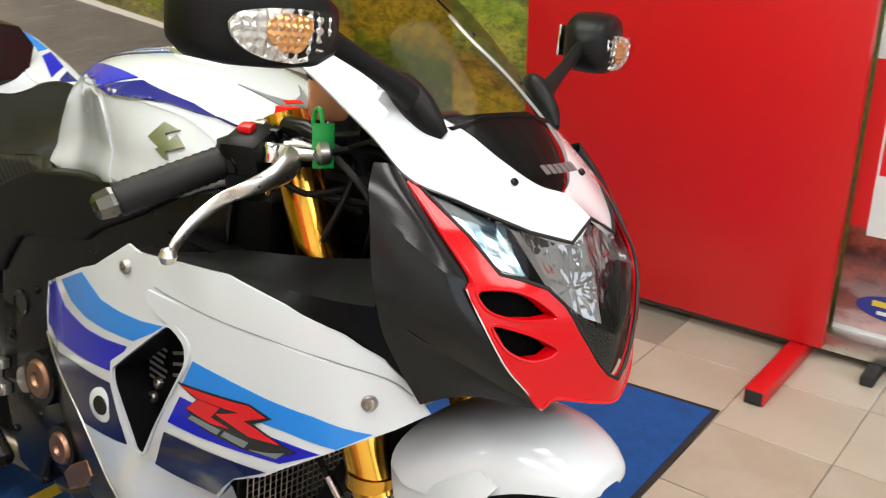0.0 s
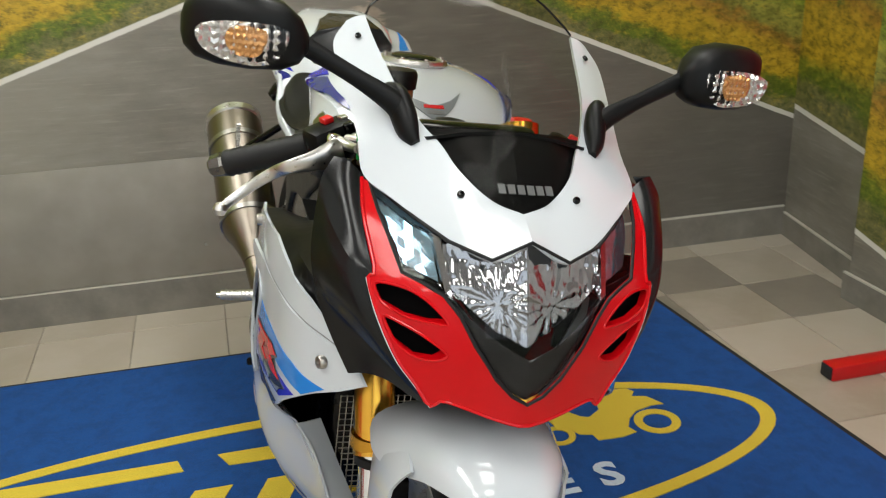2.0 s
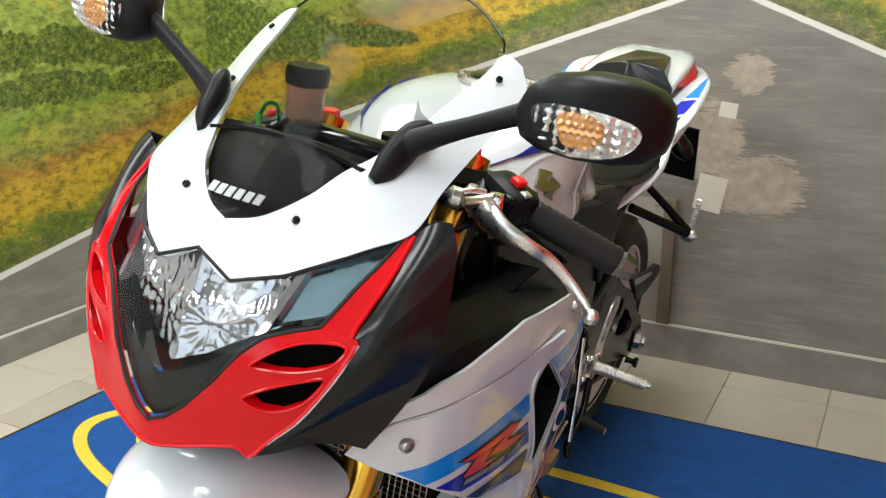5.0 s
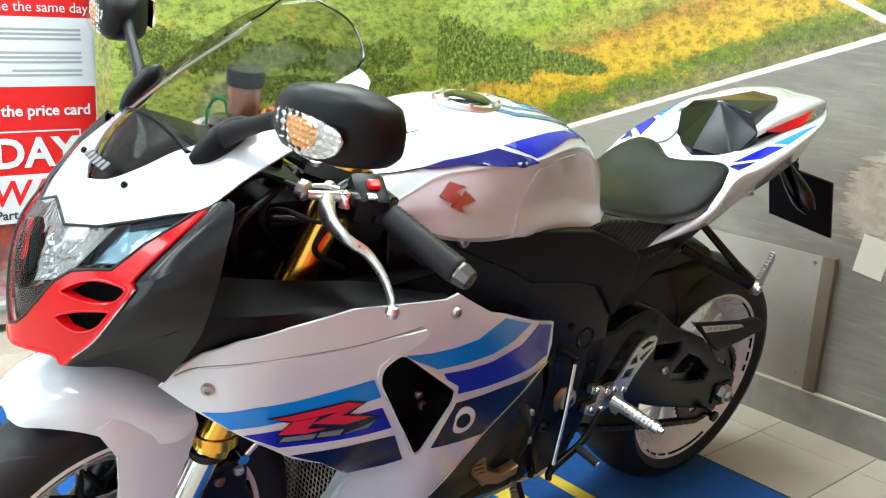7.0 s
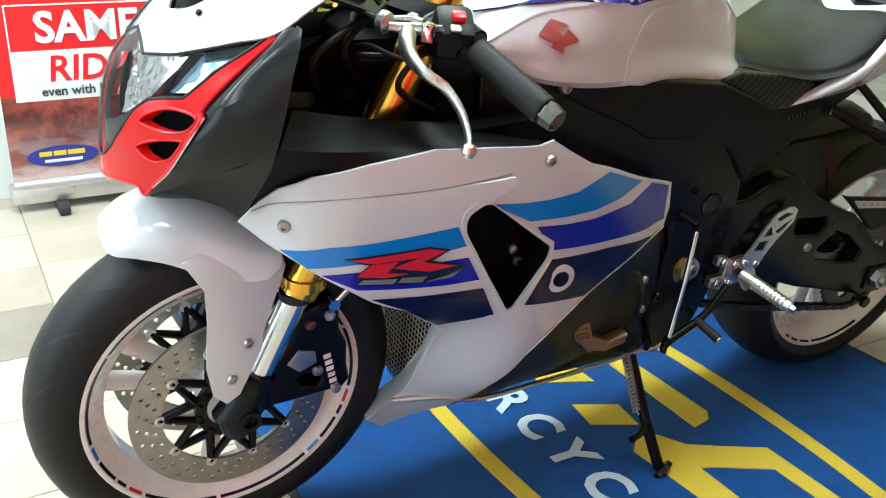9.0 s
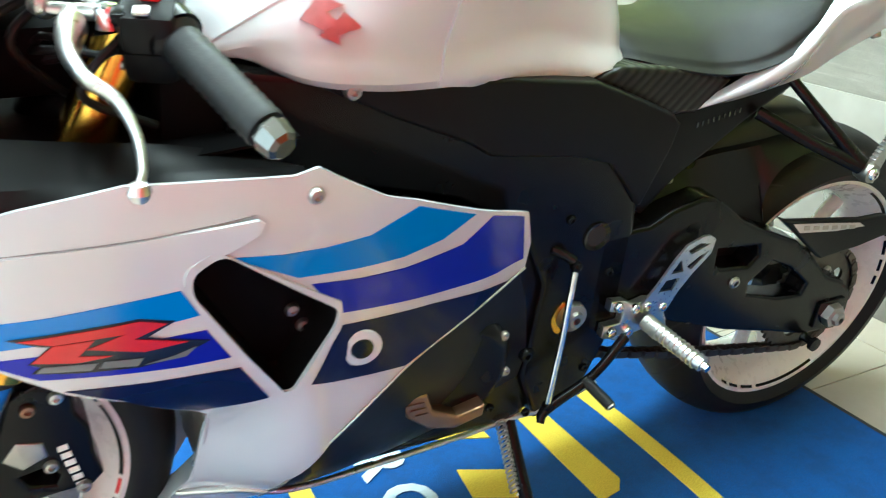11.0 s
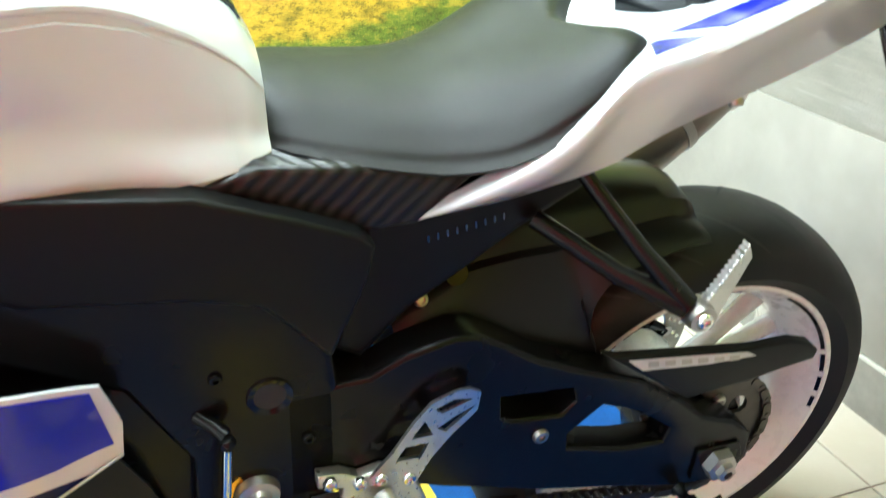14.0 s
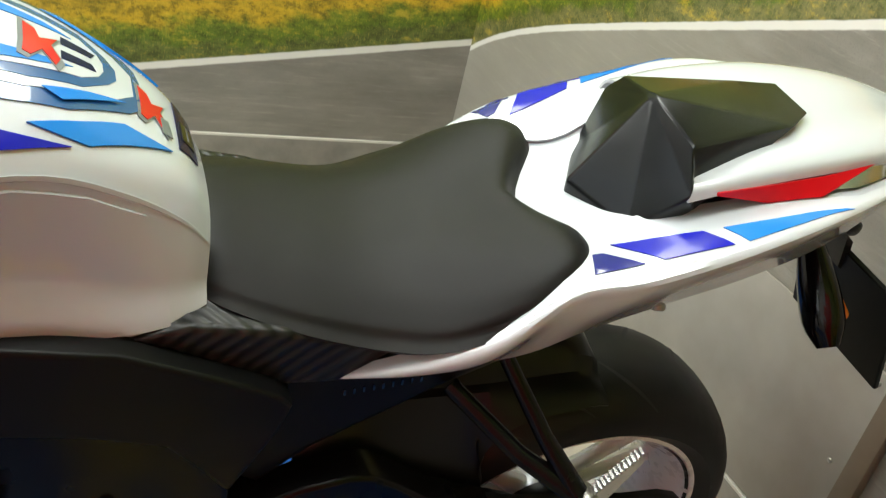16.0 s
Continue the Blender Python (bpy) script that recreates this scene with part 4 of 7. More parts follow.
def skew(ob, x0=9.0, x1=8.0):
    """Sets the tail's slight turn to the machine's axis; it grows in from x0 to x1."""
    for v in ob.data.vertices:
        f = min(max((x0 - v.co.x) / (x0 - x1), 0.0), 1.0) * (0.127 - v.co.y) / 0.254
        v.co += Vector((-0.025, 0.018, -0.013)) * f
    return ob


tails = {}
for v in seat.data.vertices:  # notch between the two rear lobes
    v.co.x += 0.030 * max(1.0 - abs(v.co.y) / 0.085, 0.0) * min(max((0.30 - v.co.x) / 0.08, 0.0), 1.0)
skew(seat, 0.50, 0.24)
for s in (1, -1):
    tails[s] = skew(part("tail_fairing", sheet(tail_surface(s), 0.003), WHITE, bike, "gloss white tail fairing with blue stripes"))
inner = [p for p in spline([(x, *p[0]) for x, p in TAIL], 60) if 0.11 < p.x < 0.285]
rows = [spline([(p.x, u * (p.y + 0.014), p.z - 0.0015 - 0.005 * (1 - u * u)) for u in (-1, -0.8, -0.4, 0, 0.4, 0.8, 1)], 15) for p in inner]
skew(part("tail_bridge", sheet(rows, 0.003), WHITE, bike))
hump = [(0.128, 0.124, 0.950, 0.962), (0.05, 0.124, 0.974, 0.984), (-0.05, 0.118, 0.993, 1.004), (-0.15, 0.096, 1.000, 1.012), (-0.225, 0.066, 0.994, 1.002), (-0.25, 0.045, 0.988, 0.99)]
rows = [spline([(x - 0.05 * (1 - abs(u)) * min(max((x - 0.02) / 0.11, 0.0), 1.0), u * w, z) for u, z in ((-1, ze - 0.006), (-0.93, ze + 0.008), (-0.6, (ze + zc) / 2 + 0.008), (0, zc), (0.6, (ze + zc) / 2 + 0.008), (0.93, ze + 0.008), (1, ze - 0.006))], 21) for x, w, ze, zc in hump]
cols = [spline([r[i] for r in rows], 24) for i in range(21)]
skew(part("tail_hump", sheet([[cols[i][k] for i in range(21)] for k in range(24)], 0.004), WHITE, bike, "gloss white rear cowl"))
PAD = {"f": (0.197, 0.0, 0.893), "a": (0.156, 0.086, 0.888), "r": (0.127, 0.118, 0.952), "q": (0.130, 0.086, 0.989), "p": (0.142, 0.0, 1.000), "s": (0.004, 0.060, 1.008), "e": (-0.032, 0.036, 1.012), "g": (0.193, 0.0, 0.870), "b": (0.152, 0.083, 0.868), "c": (0.111, 0.112, 0.930)}
bm = bmesh.new()
pv = {(kk, s): bm.verts.new((x, 0.006 + s * y, z - (0.009 if s < 0 and kk in "qs" else 0))) for kk, (x, y, z) in PAD.items() for s in ((1, -1) if y else (1,))}
for kk in "fpg":
    pv[kk, -1] = pv[kk, 1]
for s in (1, -1):
    for f in ("fap", "arp", "rqp", "pqs", "rcq", "gbaf", "bcra", "cesq"):
        bm.faces.new([pv[ch, s] for ch in f][::s])
    bm.faces.new([pv[ch, s] for ch in "gcb"][::s])
bm.faces.new([pv["p", 1], pv["s", 1], pv["e", 1], pv["e", -1], pv["s", -1]])
bm.faces.new([pv["g", 1], pv["c", 1], pv["e", 1], pv["e", -1], pv["c", -1]])
bmesh.ops.recalc_face_normals(bm, faces=bm.faces)
sharp = [e for e in bm.edges if len(e.link_faces) == 2 and e.calc_face_angle(0) > 0.12]
bmesh.ops.bevel(bm, geom=sharp, offset=0.0035, segments=3, affect="EDGES", profile=0.6)
skew(part("pillion_cover", bm, SATIN, bike, "satin black faceted pillion seat cover", angle=28))

# wheels
def wheel(name, cx, cz, tyre_r, half_w, rim_r, rim_w):
    hub = new(name)
    hub.parent = bike
    hub.location = (cx, 0, cz)
    prof = [(rim_r - 0.002, -rim_w * 0.98)] + [(rim_r + (tyre_r - rim_r) * math.cos(t) ** 0.62, half_w * math.sin(t)) for t in [radians(d) for d in range(-84, 85, 12)]] + [(rim_r - 0.002, rim_w * 0.98)]
    part("tyre", lathe(prof, 72), RUBBER, hub, "black road tyre")
    rp = [(rim_r + 0.004, -rim_w), (rim_r + 0.004, -rim_w + 0.006), (rim_r - 0.012, -rim_w + 0.012), (rim_r - 0.030, -rim_w * 0.4), (rim_r - 0.030, rim_w * 0.4), (rim_r - 0.012, rim_w - 0.012), (rim_r + 0.004, rim_w - 0.006), (rim_r + 0.004, rim_w), (rim_r - 0.006, rim_w), (rim_r - 0.022, rim_w - 0.016), (rim_r - 0.040, rim_w * 0.35), (rim_r - 0.040, -rim_w * 0.35), (rim_r - 0.022, -rim_w + 0.016), (rim_r - 0.006, -rim_w)]
    rim = part("rim", lathe(rp, 72), WHEELWHITE, hub, "white enamelled rim")
    for k in range(3):
        a = 2 * math.pi * (k / 3 + 0.07)
        d, n = Vector((math.cos(a), 0, math.sin(a))), Vector((-math.sin(a), 0, math.cos(a)))
        for e in (-1, 1):
            part("spoke", tube([d * 0.04 + n * 0.012 * e, d * 0.11 + n * 0.022 * e, d * (rim_r - 0.034) + n * 0.038 * e], [0.019, 0.015, 0.018], 10, samples=8, squash=0.8), WHEELWHITE, hub)
    part("hub", lathe([(0.012, -0.07), (0.045, -0.07), (0.05, -0.05), (0.045, -0.02), (0.045, 0.02), (0.05, 0.05), (0.045, 0.07), (0.012, 0.07)], 32), WHEELWHITE, hub)
    return hub


rear_wheel = wheel("rear_wheel", 0.0, 0.304, 0.303, 0.094, 0.228, 0.080)
front_wheel = wheel("front_wheel", 1.420, 0.301, 0.292, 0.060, 0.222, 0.052)

# frame, engine, swingarm
SPAR = [(1.09, 0.85), (0.96, 0.83), (0.85, 0.795), (0.781, 0.757), (0.718, 0.745), (0.629, 0.725), (0.552, 0.70), (0.512, 0.640), (0.502, 0.556), (0.5, 0.465), (0.511, 0.368), (0.549, 0.27), (0.62, 0.25), (0.66, 0.34), (0.65, 0.5), (0.70, 0.6), (0.8, 0.66), (0.95, 0.70), (1.08, 0.74)]
COVER = [(1.0, 0.83), (0.9, 0.815), (0.757, 0.814), (0.622, 0.797), (0.544, 0.766), (0.485, 0.740), (0.4704, 0.725), (0.477, 0.691), (0.490, 0.6575), (0.510, 0.608), (0.5165, 0.609), (0.544, 0.644), (0.576, 0.679), (0.637, 0.697), (0.766, 0.7153), (0.80, 0.737), (0.90, 0.78)]
for s in (1, -1):
    part("frame_spar", plate(SPAR, s * 0.085, s * 0.148, bevel=0.010), BLACK, bike, "black aluminium frame spar")
    part("side_cover", plate(COVER, s * 0.08, s * 0.156, bevel=0.012), MATTBLACK, bike, "satin black side cover")
    part("seat_cover", plate([(0.616, 0.792), (0.568, 0.806), (0.478, 0.796), (0.42, 0.783), (0.372, 0.771), (0.425, 0.728), (0.481, 0.728), (0.54, 0.757), (0.5765, 0.776)], s * 0.07, s * 0.134, bevel=0.008), CARBON, bike, "carbon weave cover under the seat")
    part("subframe", plate([(0.474, 0.735), (0.436, 0.738), (0.25, 0.775), (0.235, 0.745), (0.314, 0.699), (0.367, 0.661), (0.426, 0.621), (0.474, 0.570), (0.503, 0.588)], s * 0.06, s * 0.125, bevel=0.010), MATTBLACK, bike, "black subframe cover")
part("engine", block(0.62, 1.00, -0.14, 0.14, 0.24, 0.62, 0.03), BLACK, bike, "black engine block")
SWING = [(0.56, 0.56), (0.471, 0.5626), (0.435, 0.582), (0.382, 0.595), (0.357, 0.591), (0.325, 0.572), (0.284, 0.541), (0.241, 0.519), (0.196, 0.500), (0.142, 0.477), (0.079, 0.428), (0.037, 0.388), (-0.015, 0.366), (-0.048, 0.335), (-0.052, 0.295), (-0.036, 0.258), (0.049, 0.266), (0.136, 0.2925), (0.258, 0.327), (0.383, 0.374), (0.437, 0.398), (0.56, 0.415)]
HOLES = ([(0.2297, 0.4146), (0.19, 0.449), (0.141, 0.426), (0.0846, 0.381), (0.090, 0.361), (0.147, 0.367), (0.2267, 0.390)], [(0.322, 0.496), (0.234, 0.4867), (0.228, 0.4648), (0.244, 0.4485), (0.3045, 0.4572), (0.3186, 0.4652)])
for s in (1, -1):
    arm = part("swingarm", plate(SWING, s * 0.108, s * 0.148, holes=HOLES, bevel=0.007), BLACK, bike, "black aluminium swingarm")
    part("adjuster_plate", plate([(0.035, 0.332), (-0.028, 0.332), (-0.038, 0.305), (-0.028, 0.280), (0.035, 0.280)], s * 0.148, s * 0.153, bevel=0.002), BLACK, arm, "black axle adjuster plate")
    part("axle_nut", lathe([(0.0, 0.0), (0.024, 0.0), (0.022, 0.014), (0.014, 0.016), (0.013, 0.024), (0.007, 0.026), (0.007, 0.016), (0.0, 0.016)], 6, (0, s * 0.153, 0.304), "y", closed=False) if s > 0 else lathe([(0.0, -0.012), (0.016, -0.012), (0.018, 0.0), (0.0, 0.0)], 20, (0, s * 0.153, 0.304), "y", closed=False), STEEL, arm, "steel axle nut")
    part("paddock_spool", lathe([(0.0, 0.0), (0.010, 0.0), (0.007, 0.006), (0.007, 0.018), (0.013, 0.022), (0.013, 0.030), (0.0, 0.031)], 18, (0.046, 0.1485, 0.262) if s > 0 else (0.046, -0.1795, 0.262), "y", closed=False), BLACK, arm, "black paddock bobbin")
    screw(0.268, s * 0.149, 0.425, (0, s, 0), 0.010, arm)

# forks, mudguard
def fork_x(z):
    return 1.425 - 0.443 * (z - 0.301)


fork = new("front_fork")
fork.parent = bike
for s in (1, -1):
    y = s * 0.107
    part("fork_tube", tube([(fork_x(0.515), y, 0.515), (fork_x(0.53), y, 0.53), (fork_x(0.95), y, 0.95)], 0.029, 24), GOLD, fork, "gold anodised fork tube")
    part("fork_slider", tube([(fork_x(0.36), y, 0.36), (fork_x(0.53), y, 0.53)], 0.0215, 24), CHROME, fork, "chromed fork slider")
    part("fork_lug", tube([(fork_x(0.385), y, 0.385), (fork_x(0.34), y, 0.34), (1.43, y, 0.31), (1.42, y, 0.285)], [0.027, 0.030, 0.032, 0.026], 16), BLACK, fork, "black fork lug")
GUARD = [(1.583, 0.592, 0.022, 0.586), (1.575, 0.610, 0.050, 0.587), (1.549, 0.630, 0.070, 0.589), (1.512, 0.643, 0.088, 0.584), (1.470, 0.645, 0.102, 0.568), (1.425, 0.640, 0.116, 0.556), (1.385, 0.629, 0.124, 0.556), (1.362, 0.618, 0.124, 0.574)]
cols = []
for j in range(17):
    a = math.pi * (j / 16 - 0.5)
    cols.append(spline([(x, w * math.copysign(abs(math.sin(a)) ** 0.85, a), ze + (zc - ze) * math.cos(a) ** 0.75) for x, zc, w, ze in GUARD], 30))
part("front_mudguard", sheet([[cols[j][k] for j in range(17)] for k in range(30)], 0.003), WHITE, bike, "gloss white front mudguard")
LEG = [(1.495, 0.588), (1.470, 0.548), (1.468, 0.50), (1.472, 0.42), (1.464, 0.372), (1.444, 0.352), (1.424, 0.366), (1.390, 0.442), (1.388, 0.468), (1.368, 0.524), (1.352, 0.566), (1.362, 0.604), (1.42, 0.620)]
LEGY = [(0.34, 0.128), (0.42, 0.127), (0.50, 0.123), (0.545, 0.120), (0.575, 0.114), (0.60, 0.100), (0.62, 0.082)]
for s in (1, -1):
    leg = part("mudguard_leg", skin(LEG, lambda a, b, o, s=s: Vector((a, s * (curve_y(LEGY, b) + o - 1.2 * (a - 1.42) ** 2), b)), 0, 0.004, 0.012), WHITE, bike, "gloss white side leg of the mudguard")
    screw(1.412, s * 0.128, 0.454, (0, s, 0), 0.008, leg)
    screw(1.437, s * 0.129, 0.396, (0, s, 0), 0.008, leg)

# ---------------------------------------------------------------- things in the bay


def letters(body, size, m, bold=0.0, align="CENTER"):
    """Raised letters in the built-in font, as a mesh laid by m."""
    cu = bpy.data.curves.new("text", "FONT")
    cu.body, cu.size, cu.extrude, cu.align_x, cu.offset, cu.resolution_u = body, size, 0.0004, align, bold, 3
    ob = bpy.data.objects.new("text", cu)
    me = bpy.data.meshes.new_from_object(ob)
    bpy.data.objects.remove(ob)
    bm = bmesh.new()
    bm.from_mesh(me)
    bpy.data.meshes.remove(me)
    bmesh.ops.remove_doubles(bm, verts=bm.verts, dist=1e-6)
    bm.transform(m)
    return bm


def flat(points, z0, z1):
    """A slab cut to a plan outline."""
    from mathutils import geometry
    bm = bmesh.new()
    n = len(points)
    lo = [bm.verts.new((x, y, z0)) for x, y in points]
    hi = [bm.verts.new((x, y, z1)) for x, y in points]
    for f in geometry.tessellate_polygon([[Vector((x, y, 0)) for x, y in points]]):
        bm.faces.new([hi[i] for i in f])
        bm.faces.new([lo[i] for i in f][::-1])
    for i in range(n):
        bm.faces.new((lo[i], lo[(i + 1) % n], hi[(i + 1) % n], hi[i]))
    return bm


# mat emblem: an oval band, slanted letter shapes, a small machine and a word
TOP = MAT_Z + 0.0022


def ellipse(cx, cy, rx, ry, n=72, a0=0.0, a1=360.0):
    return [(cx + rx * math.cos(radians(a0 + (a1 - a0) * i / n)), cy + ry * math.sin(radians(a0 + (a1 - a0) * i / n))) for i in range(n + (a1 - a0 < 360))]


bm = bmesh.new()
outer, inner = ellipse(0.595, 0, 0.335, 1.115, 96), ellipse(0.595, 0, 0.298, 1.075, 96)
vs = [[bm.verts.new((*p, z)) for p in loop] for loop, z in ((outer, MAT_Z - 0.002), (outer, TOP), (inner, TOP), (inner, MAT_Z - 0.002))]
for a, b in zip(vs, vs[1:]):
    for i in range(96):
        bm.faces.new((a[i], a[(i + 1) % 96], b[(i + 1) % 96], b[i]))
mat_part("oval_band", bm, YELLOWPILE)
SHAPES = [
    [(0.395, -0.80), (0.395, -0.36), (0.445, -0.345), (0.452, -0.72), (0.575, -0.775), (0.575, -0.42), (0.635, -0.405), (0.640, -0.90), (0.61, -0.93)],
    [(0.395, -0.265), (0.395, 0.14), (0.415, 0.165), (0.462, 0.175), (0.450, -0.24)],
    [(0.535, -0.32), (0.535, -0.235), (0.650, -0.285), (0.650, -0.375)],
    [(0.535, -0.155), (0.535, -0.075), (0.650, -0.125), (0.650, -0.205)],
    [(0.550, 0.030), (0.562, 0.112), (0.652, 0.066), (0.640, -0.015)],
    [(0.385, 0.30), (0.392, 0.62), (0.430, 0.68), (0.428, 0.36), (0.530, 0.30), (0.556, 0.29), (0.560, 0.513), (0.617, 0.485), (0.635, 0.185), (0.600, 0.150), (0.555, 0.160), (0.524, 0.215), (0.470, 0.25)],
    [(0.453, 0.538), (0.461, 0.61), (0.498, 0.636), (0.509, 0.656), (0.48, 0.696), (0.431, 0.703), (0.428, 0.732), (0.396, 0.758), (0.399, 0.805), (0.422, 0.821), (0.443, 0.804), (0.456, 0.84), (0.504, 0.865), (0.502, 0.832), (0.516, 0.782), (0.544, 0.752), (0.582, 0.73), (0.608, 0.74), (0.619, 0.699), (0.615, 0.636), (0.587, 0.632), (0.576, 0.602), (0.536, 0.583), (0.524, 0.558), (0.483, 0.549)],
]
for sh in SHAPES:
    mat_part("emblem_piece", flat(sh, MAT_Z - 0.002, TOP), YELLOWPILE)
for cx, cy, wr in ((0.567, 0.55, 0.043), (0.577, 0.811, 0.058)):
    bm = bmesh.new()
    loops = [(ellipse(cx, cy, r, r, 32), z) for r, z in ((wr, MAT_Z - 0.002), (wr, TOP), (wr * 0.62, TOP), (wr * 0.62, MAT_Z - 0.002))]
    vs = [[bm.verts.new((*p, z)) for p in lp] for lp, z in loops]
    for a, b in zip(vs, vs[1:]):
        for i in range(32):
            bm.faces.new((a[i], a[(i + 1) % 32], b[(i + 1) % 32], b[i]))
    mat_part("emblem_wheel", bm, YELLOWPILE)
face = Matrix(((0, -1, 0, 0), (1, 0, 0, 0), (0, 0, 1, 0), (0, 0, 0, 1)))
for i, ch in enumerate("MOTORCYCLES"):
    mat_part("letter", letters(ch, 0.125, Matrix.Translation((0.795, -0.56 + 0.116 * i, TOP)) @ face, 0.004), WHITEPILE)

# red display board on two feet
board = new("display_board")
board.location = (0.9, 1.69, FLOOR_Z)
tagged(board, "tall plain red display board on two red metal feet", "display board")
part("panel", block(-0.495, 0.485, -0.018, 0.018, 0.045, 2.0, 0.003), BOARDRED, board)
for fx in (-0.40, 0.425):
    foot = part("foot", block(fx - 0.026, fx + 0.026, -0.335, 0.06, 0.0, 0.042, 0.004), BOARDRED, board)
    part("end_cap", block(fx - 0.022, fx + 0.022, -0.339, -0.334, 0.003, 0.039, 0.002), MATEDGE, foot, "black plastic end cap")

# roll-up banners
PRINTRED = material("banner_red", (0.58, 0.010, 0.012), 0.4, var=0.04)
PRINTWHITE = material("banner_white", (0.62, 0.63, 0.64), 0.4, var=0.02)
PRINTGREY = material("banner_pale_grey", (0.60, 0.63, 0.66), 0.4, var=0.03)
INK = material("banner_ink", (0.04, 0.04, 0.045), 0.45, var=0.05)
SMALLINK = material("banner_small_print", (0.30, 0.31, 0.33), 0.45, var=0.05)
LOGOBLUE = material("banner_blue", (0.02, 0.03, 0.22), 0.4, var=0.05)
LOGOYELLOW = material("banner_yellow", (0.60, 0.45, 0.04), 0.4, var=0.05)
k = Nodes("banner_photo", 0.4)
PHOTO = k.done(k.mix(k.mask(k.z, 0.02, 0.34), k.mix(k.mask(k.noise(5, 5, 0.6, (1, 1, 3)), 0.4, 0.6), (0.55, 0.42, 0.42), (0.32, 0.12, 0.10)), k.mix(k.mask(k.noise(7, 7, 0.7), 0.4, 0.62), (0.05, 0.008, 0.008), (0.26, 0.05, 0.03))))
banner = new("rollup_banner")
banner.matrix_world = pose(1.135, -1.90, FLOOR_Z, 0, 0, 0)
tagged(banner, "tall red and white printed roll-up banner on a silver base", "banner", "roll-up banners")
SHEET = part("sheet", block(-0.435, 0.435, -0.003, 0.003, 0.07, 2.05), PRINTWHITE, banner, "white banner sheet")
up = Matrix(((-1, 0, 0, 0), (0, 0, 1, 0), (0, 1, 0, 0), (0, 0, 0, 1)))


def print_block(name, x0, x1, z0, z1, mat, lift, label=""):
    return part(name, block(x0, x1, lift - 0.0015, lift, z0, z1), mat, SHEET, label)


def print_text(body, size, x, z, mat, lift=0.0075, bold=0.0, shear=0.0, align="CENTER"):
    m = Matrix.Translation((x, lift, z)) @ up @ Matrix(((1, shear, 0, 0), (0, 1, 0, 0), (0, 0, 1, 0), (0, 0, 0, 1)))
    return part("print_line", letters(body, size, m, bold, align), mat, SHEET)


print_block("photo_print", -0.435, 0.435, 0.10, 0.385, PHOTO, 0.0045)
print_block("red_print", -0.40, 0.435, 0.385, 0.82, PRINTRED, 0.0045)
print_block("grey_print", -0.40, 0.435, 0.82, 1.045, PRINTGREY, 0.0045)
print_block("red_print", -0.40, 0.435, 1.045, 1.60, PRINTRED, 0.0045)
print_block("white_print", -0.345, 0.39, 0.365, 0.528, PRINTWHITE, 0.006)
for x0, x1, z0, z1 in ((-0.345, 0.39, 0.670, 0.675), (-0.345, -0.340, 0.528, 0.675), (0.385, 0.39, 0.528, 0.675)):
    print_block("white_rule", x0, x1, z0, z1, PRINTWHITE, 0.006)
print_text("Look for this logo on the price card", 0.051, -0.01, 0.725, PRINTWHITE, bold=0.0012)
print_text("SAME DAY", 0.136, -0.012, 0.556, PRINTWHITE, bold=0.004)
print_text("RIDEAWAY", 0.118, -0.015, 0.428, PRINTRED, bold=0.002, shear=0.12)
print_text("even with Finance & Part Exchange!", 0.043, 0.0, 0.380, INK, bold=0.001)
print_text("Ride Away means someone", 0.045, -0.10, 1.110, PRINTWHITE)
print_text("and it will be gone the same day.", 0.045, -0.10, 1.062, PRINTWHITE)
rng = random.Random(5)
for bx in (-0.36, 0.03):
    for zz in (1.005, 0.990, 0.975, 0.930, 0.915, 0.900, 0.872, 0.857):
        print_block("small_print", bx, bx + rng.uniform(0.22, 0.35), zz - 0.004, zz + 0.004, SMALLINK, 0.0055)
bm = flat(ellipse(0, 0, 0.115, 0.036, 40), 0, 0.0012)
bm.transform(Matrix.Translation((0.27, 0.0055, 0.175)) @ up)
part("oval_mark", bm, LOGOBLUE, SHEET, "dark blue oval mark")
for x0, x1, z in ((0.20, 0.255, 0.185), (0.26, 0.30, 0.185), (0.305, 0.345, 0.185)):
    print_block("mark_bar", x0, x1, z - 0.008, z + 0.008, LOGOYELLOW, 0.0085)
print_block("mark_bar", 0.21, 0.33, 0.155, 0.165, PRINTWHITE, 0.0085)
part("base", block(-0.45, 0.45, -0.05, 0.05, 0.028, 0.085, 0.012), ALU, banner, "silver base cassette")
for fx in (-0.3, 0.3):
    part("foot", block(fx - 0.018, fx + 0.018, -0.13, 0.13, 0.0, 0.03, 0.006), MATEDGE, banner, "black plastic foot")
copy_thing(banner, pose(1.822, 1.75, FLOOR_Z, 0, 0, 180))

# low boarding with a cover strip on the rear wall
METALSHEET = material("scuffed_metal_boarding", (0.27, 0.25, 0.215), 0.42, 0.0, var=0.25, scale=9, wear=0.1)
STRIPWOOD = material("brown_cover_strip", (0.12, 0.09, 0.06), 0.5, var=0.2, scale=20)
boarding = new("wall_boarding")
boarding.matrix_world = pose(-0.578, 0, 0)
tagged(boarding, "scuffed grey boarding with brown cover strip on mural wall", "wall boarding")
part("sheet_metal", block(0.0, 0.006, -0.95, 0.117, 0.100, 0.495, 0.001), METALSHEET, boarding)
part("cover_strip", block(0.0, 0.022, 0.117, 0.155, 0.100, 0.50, 0.003), STRIPWOOD, boarding, "brown cover strip")
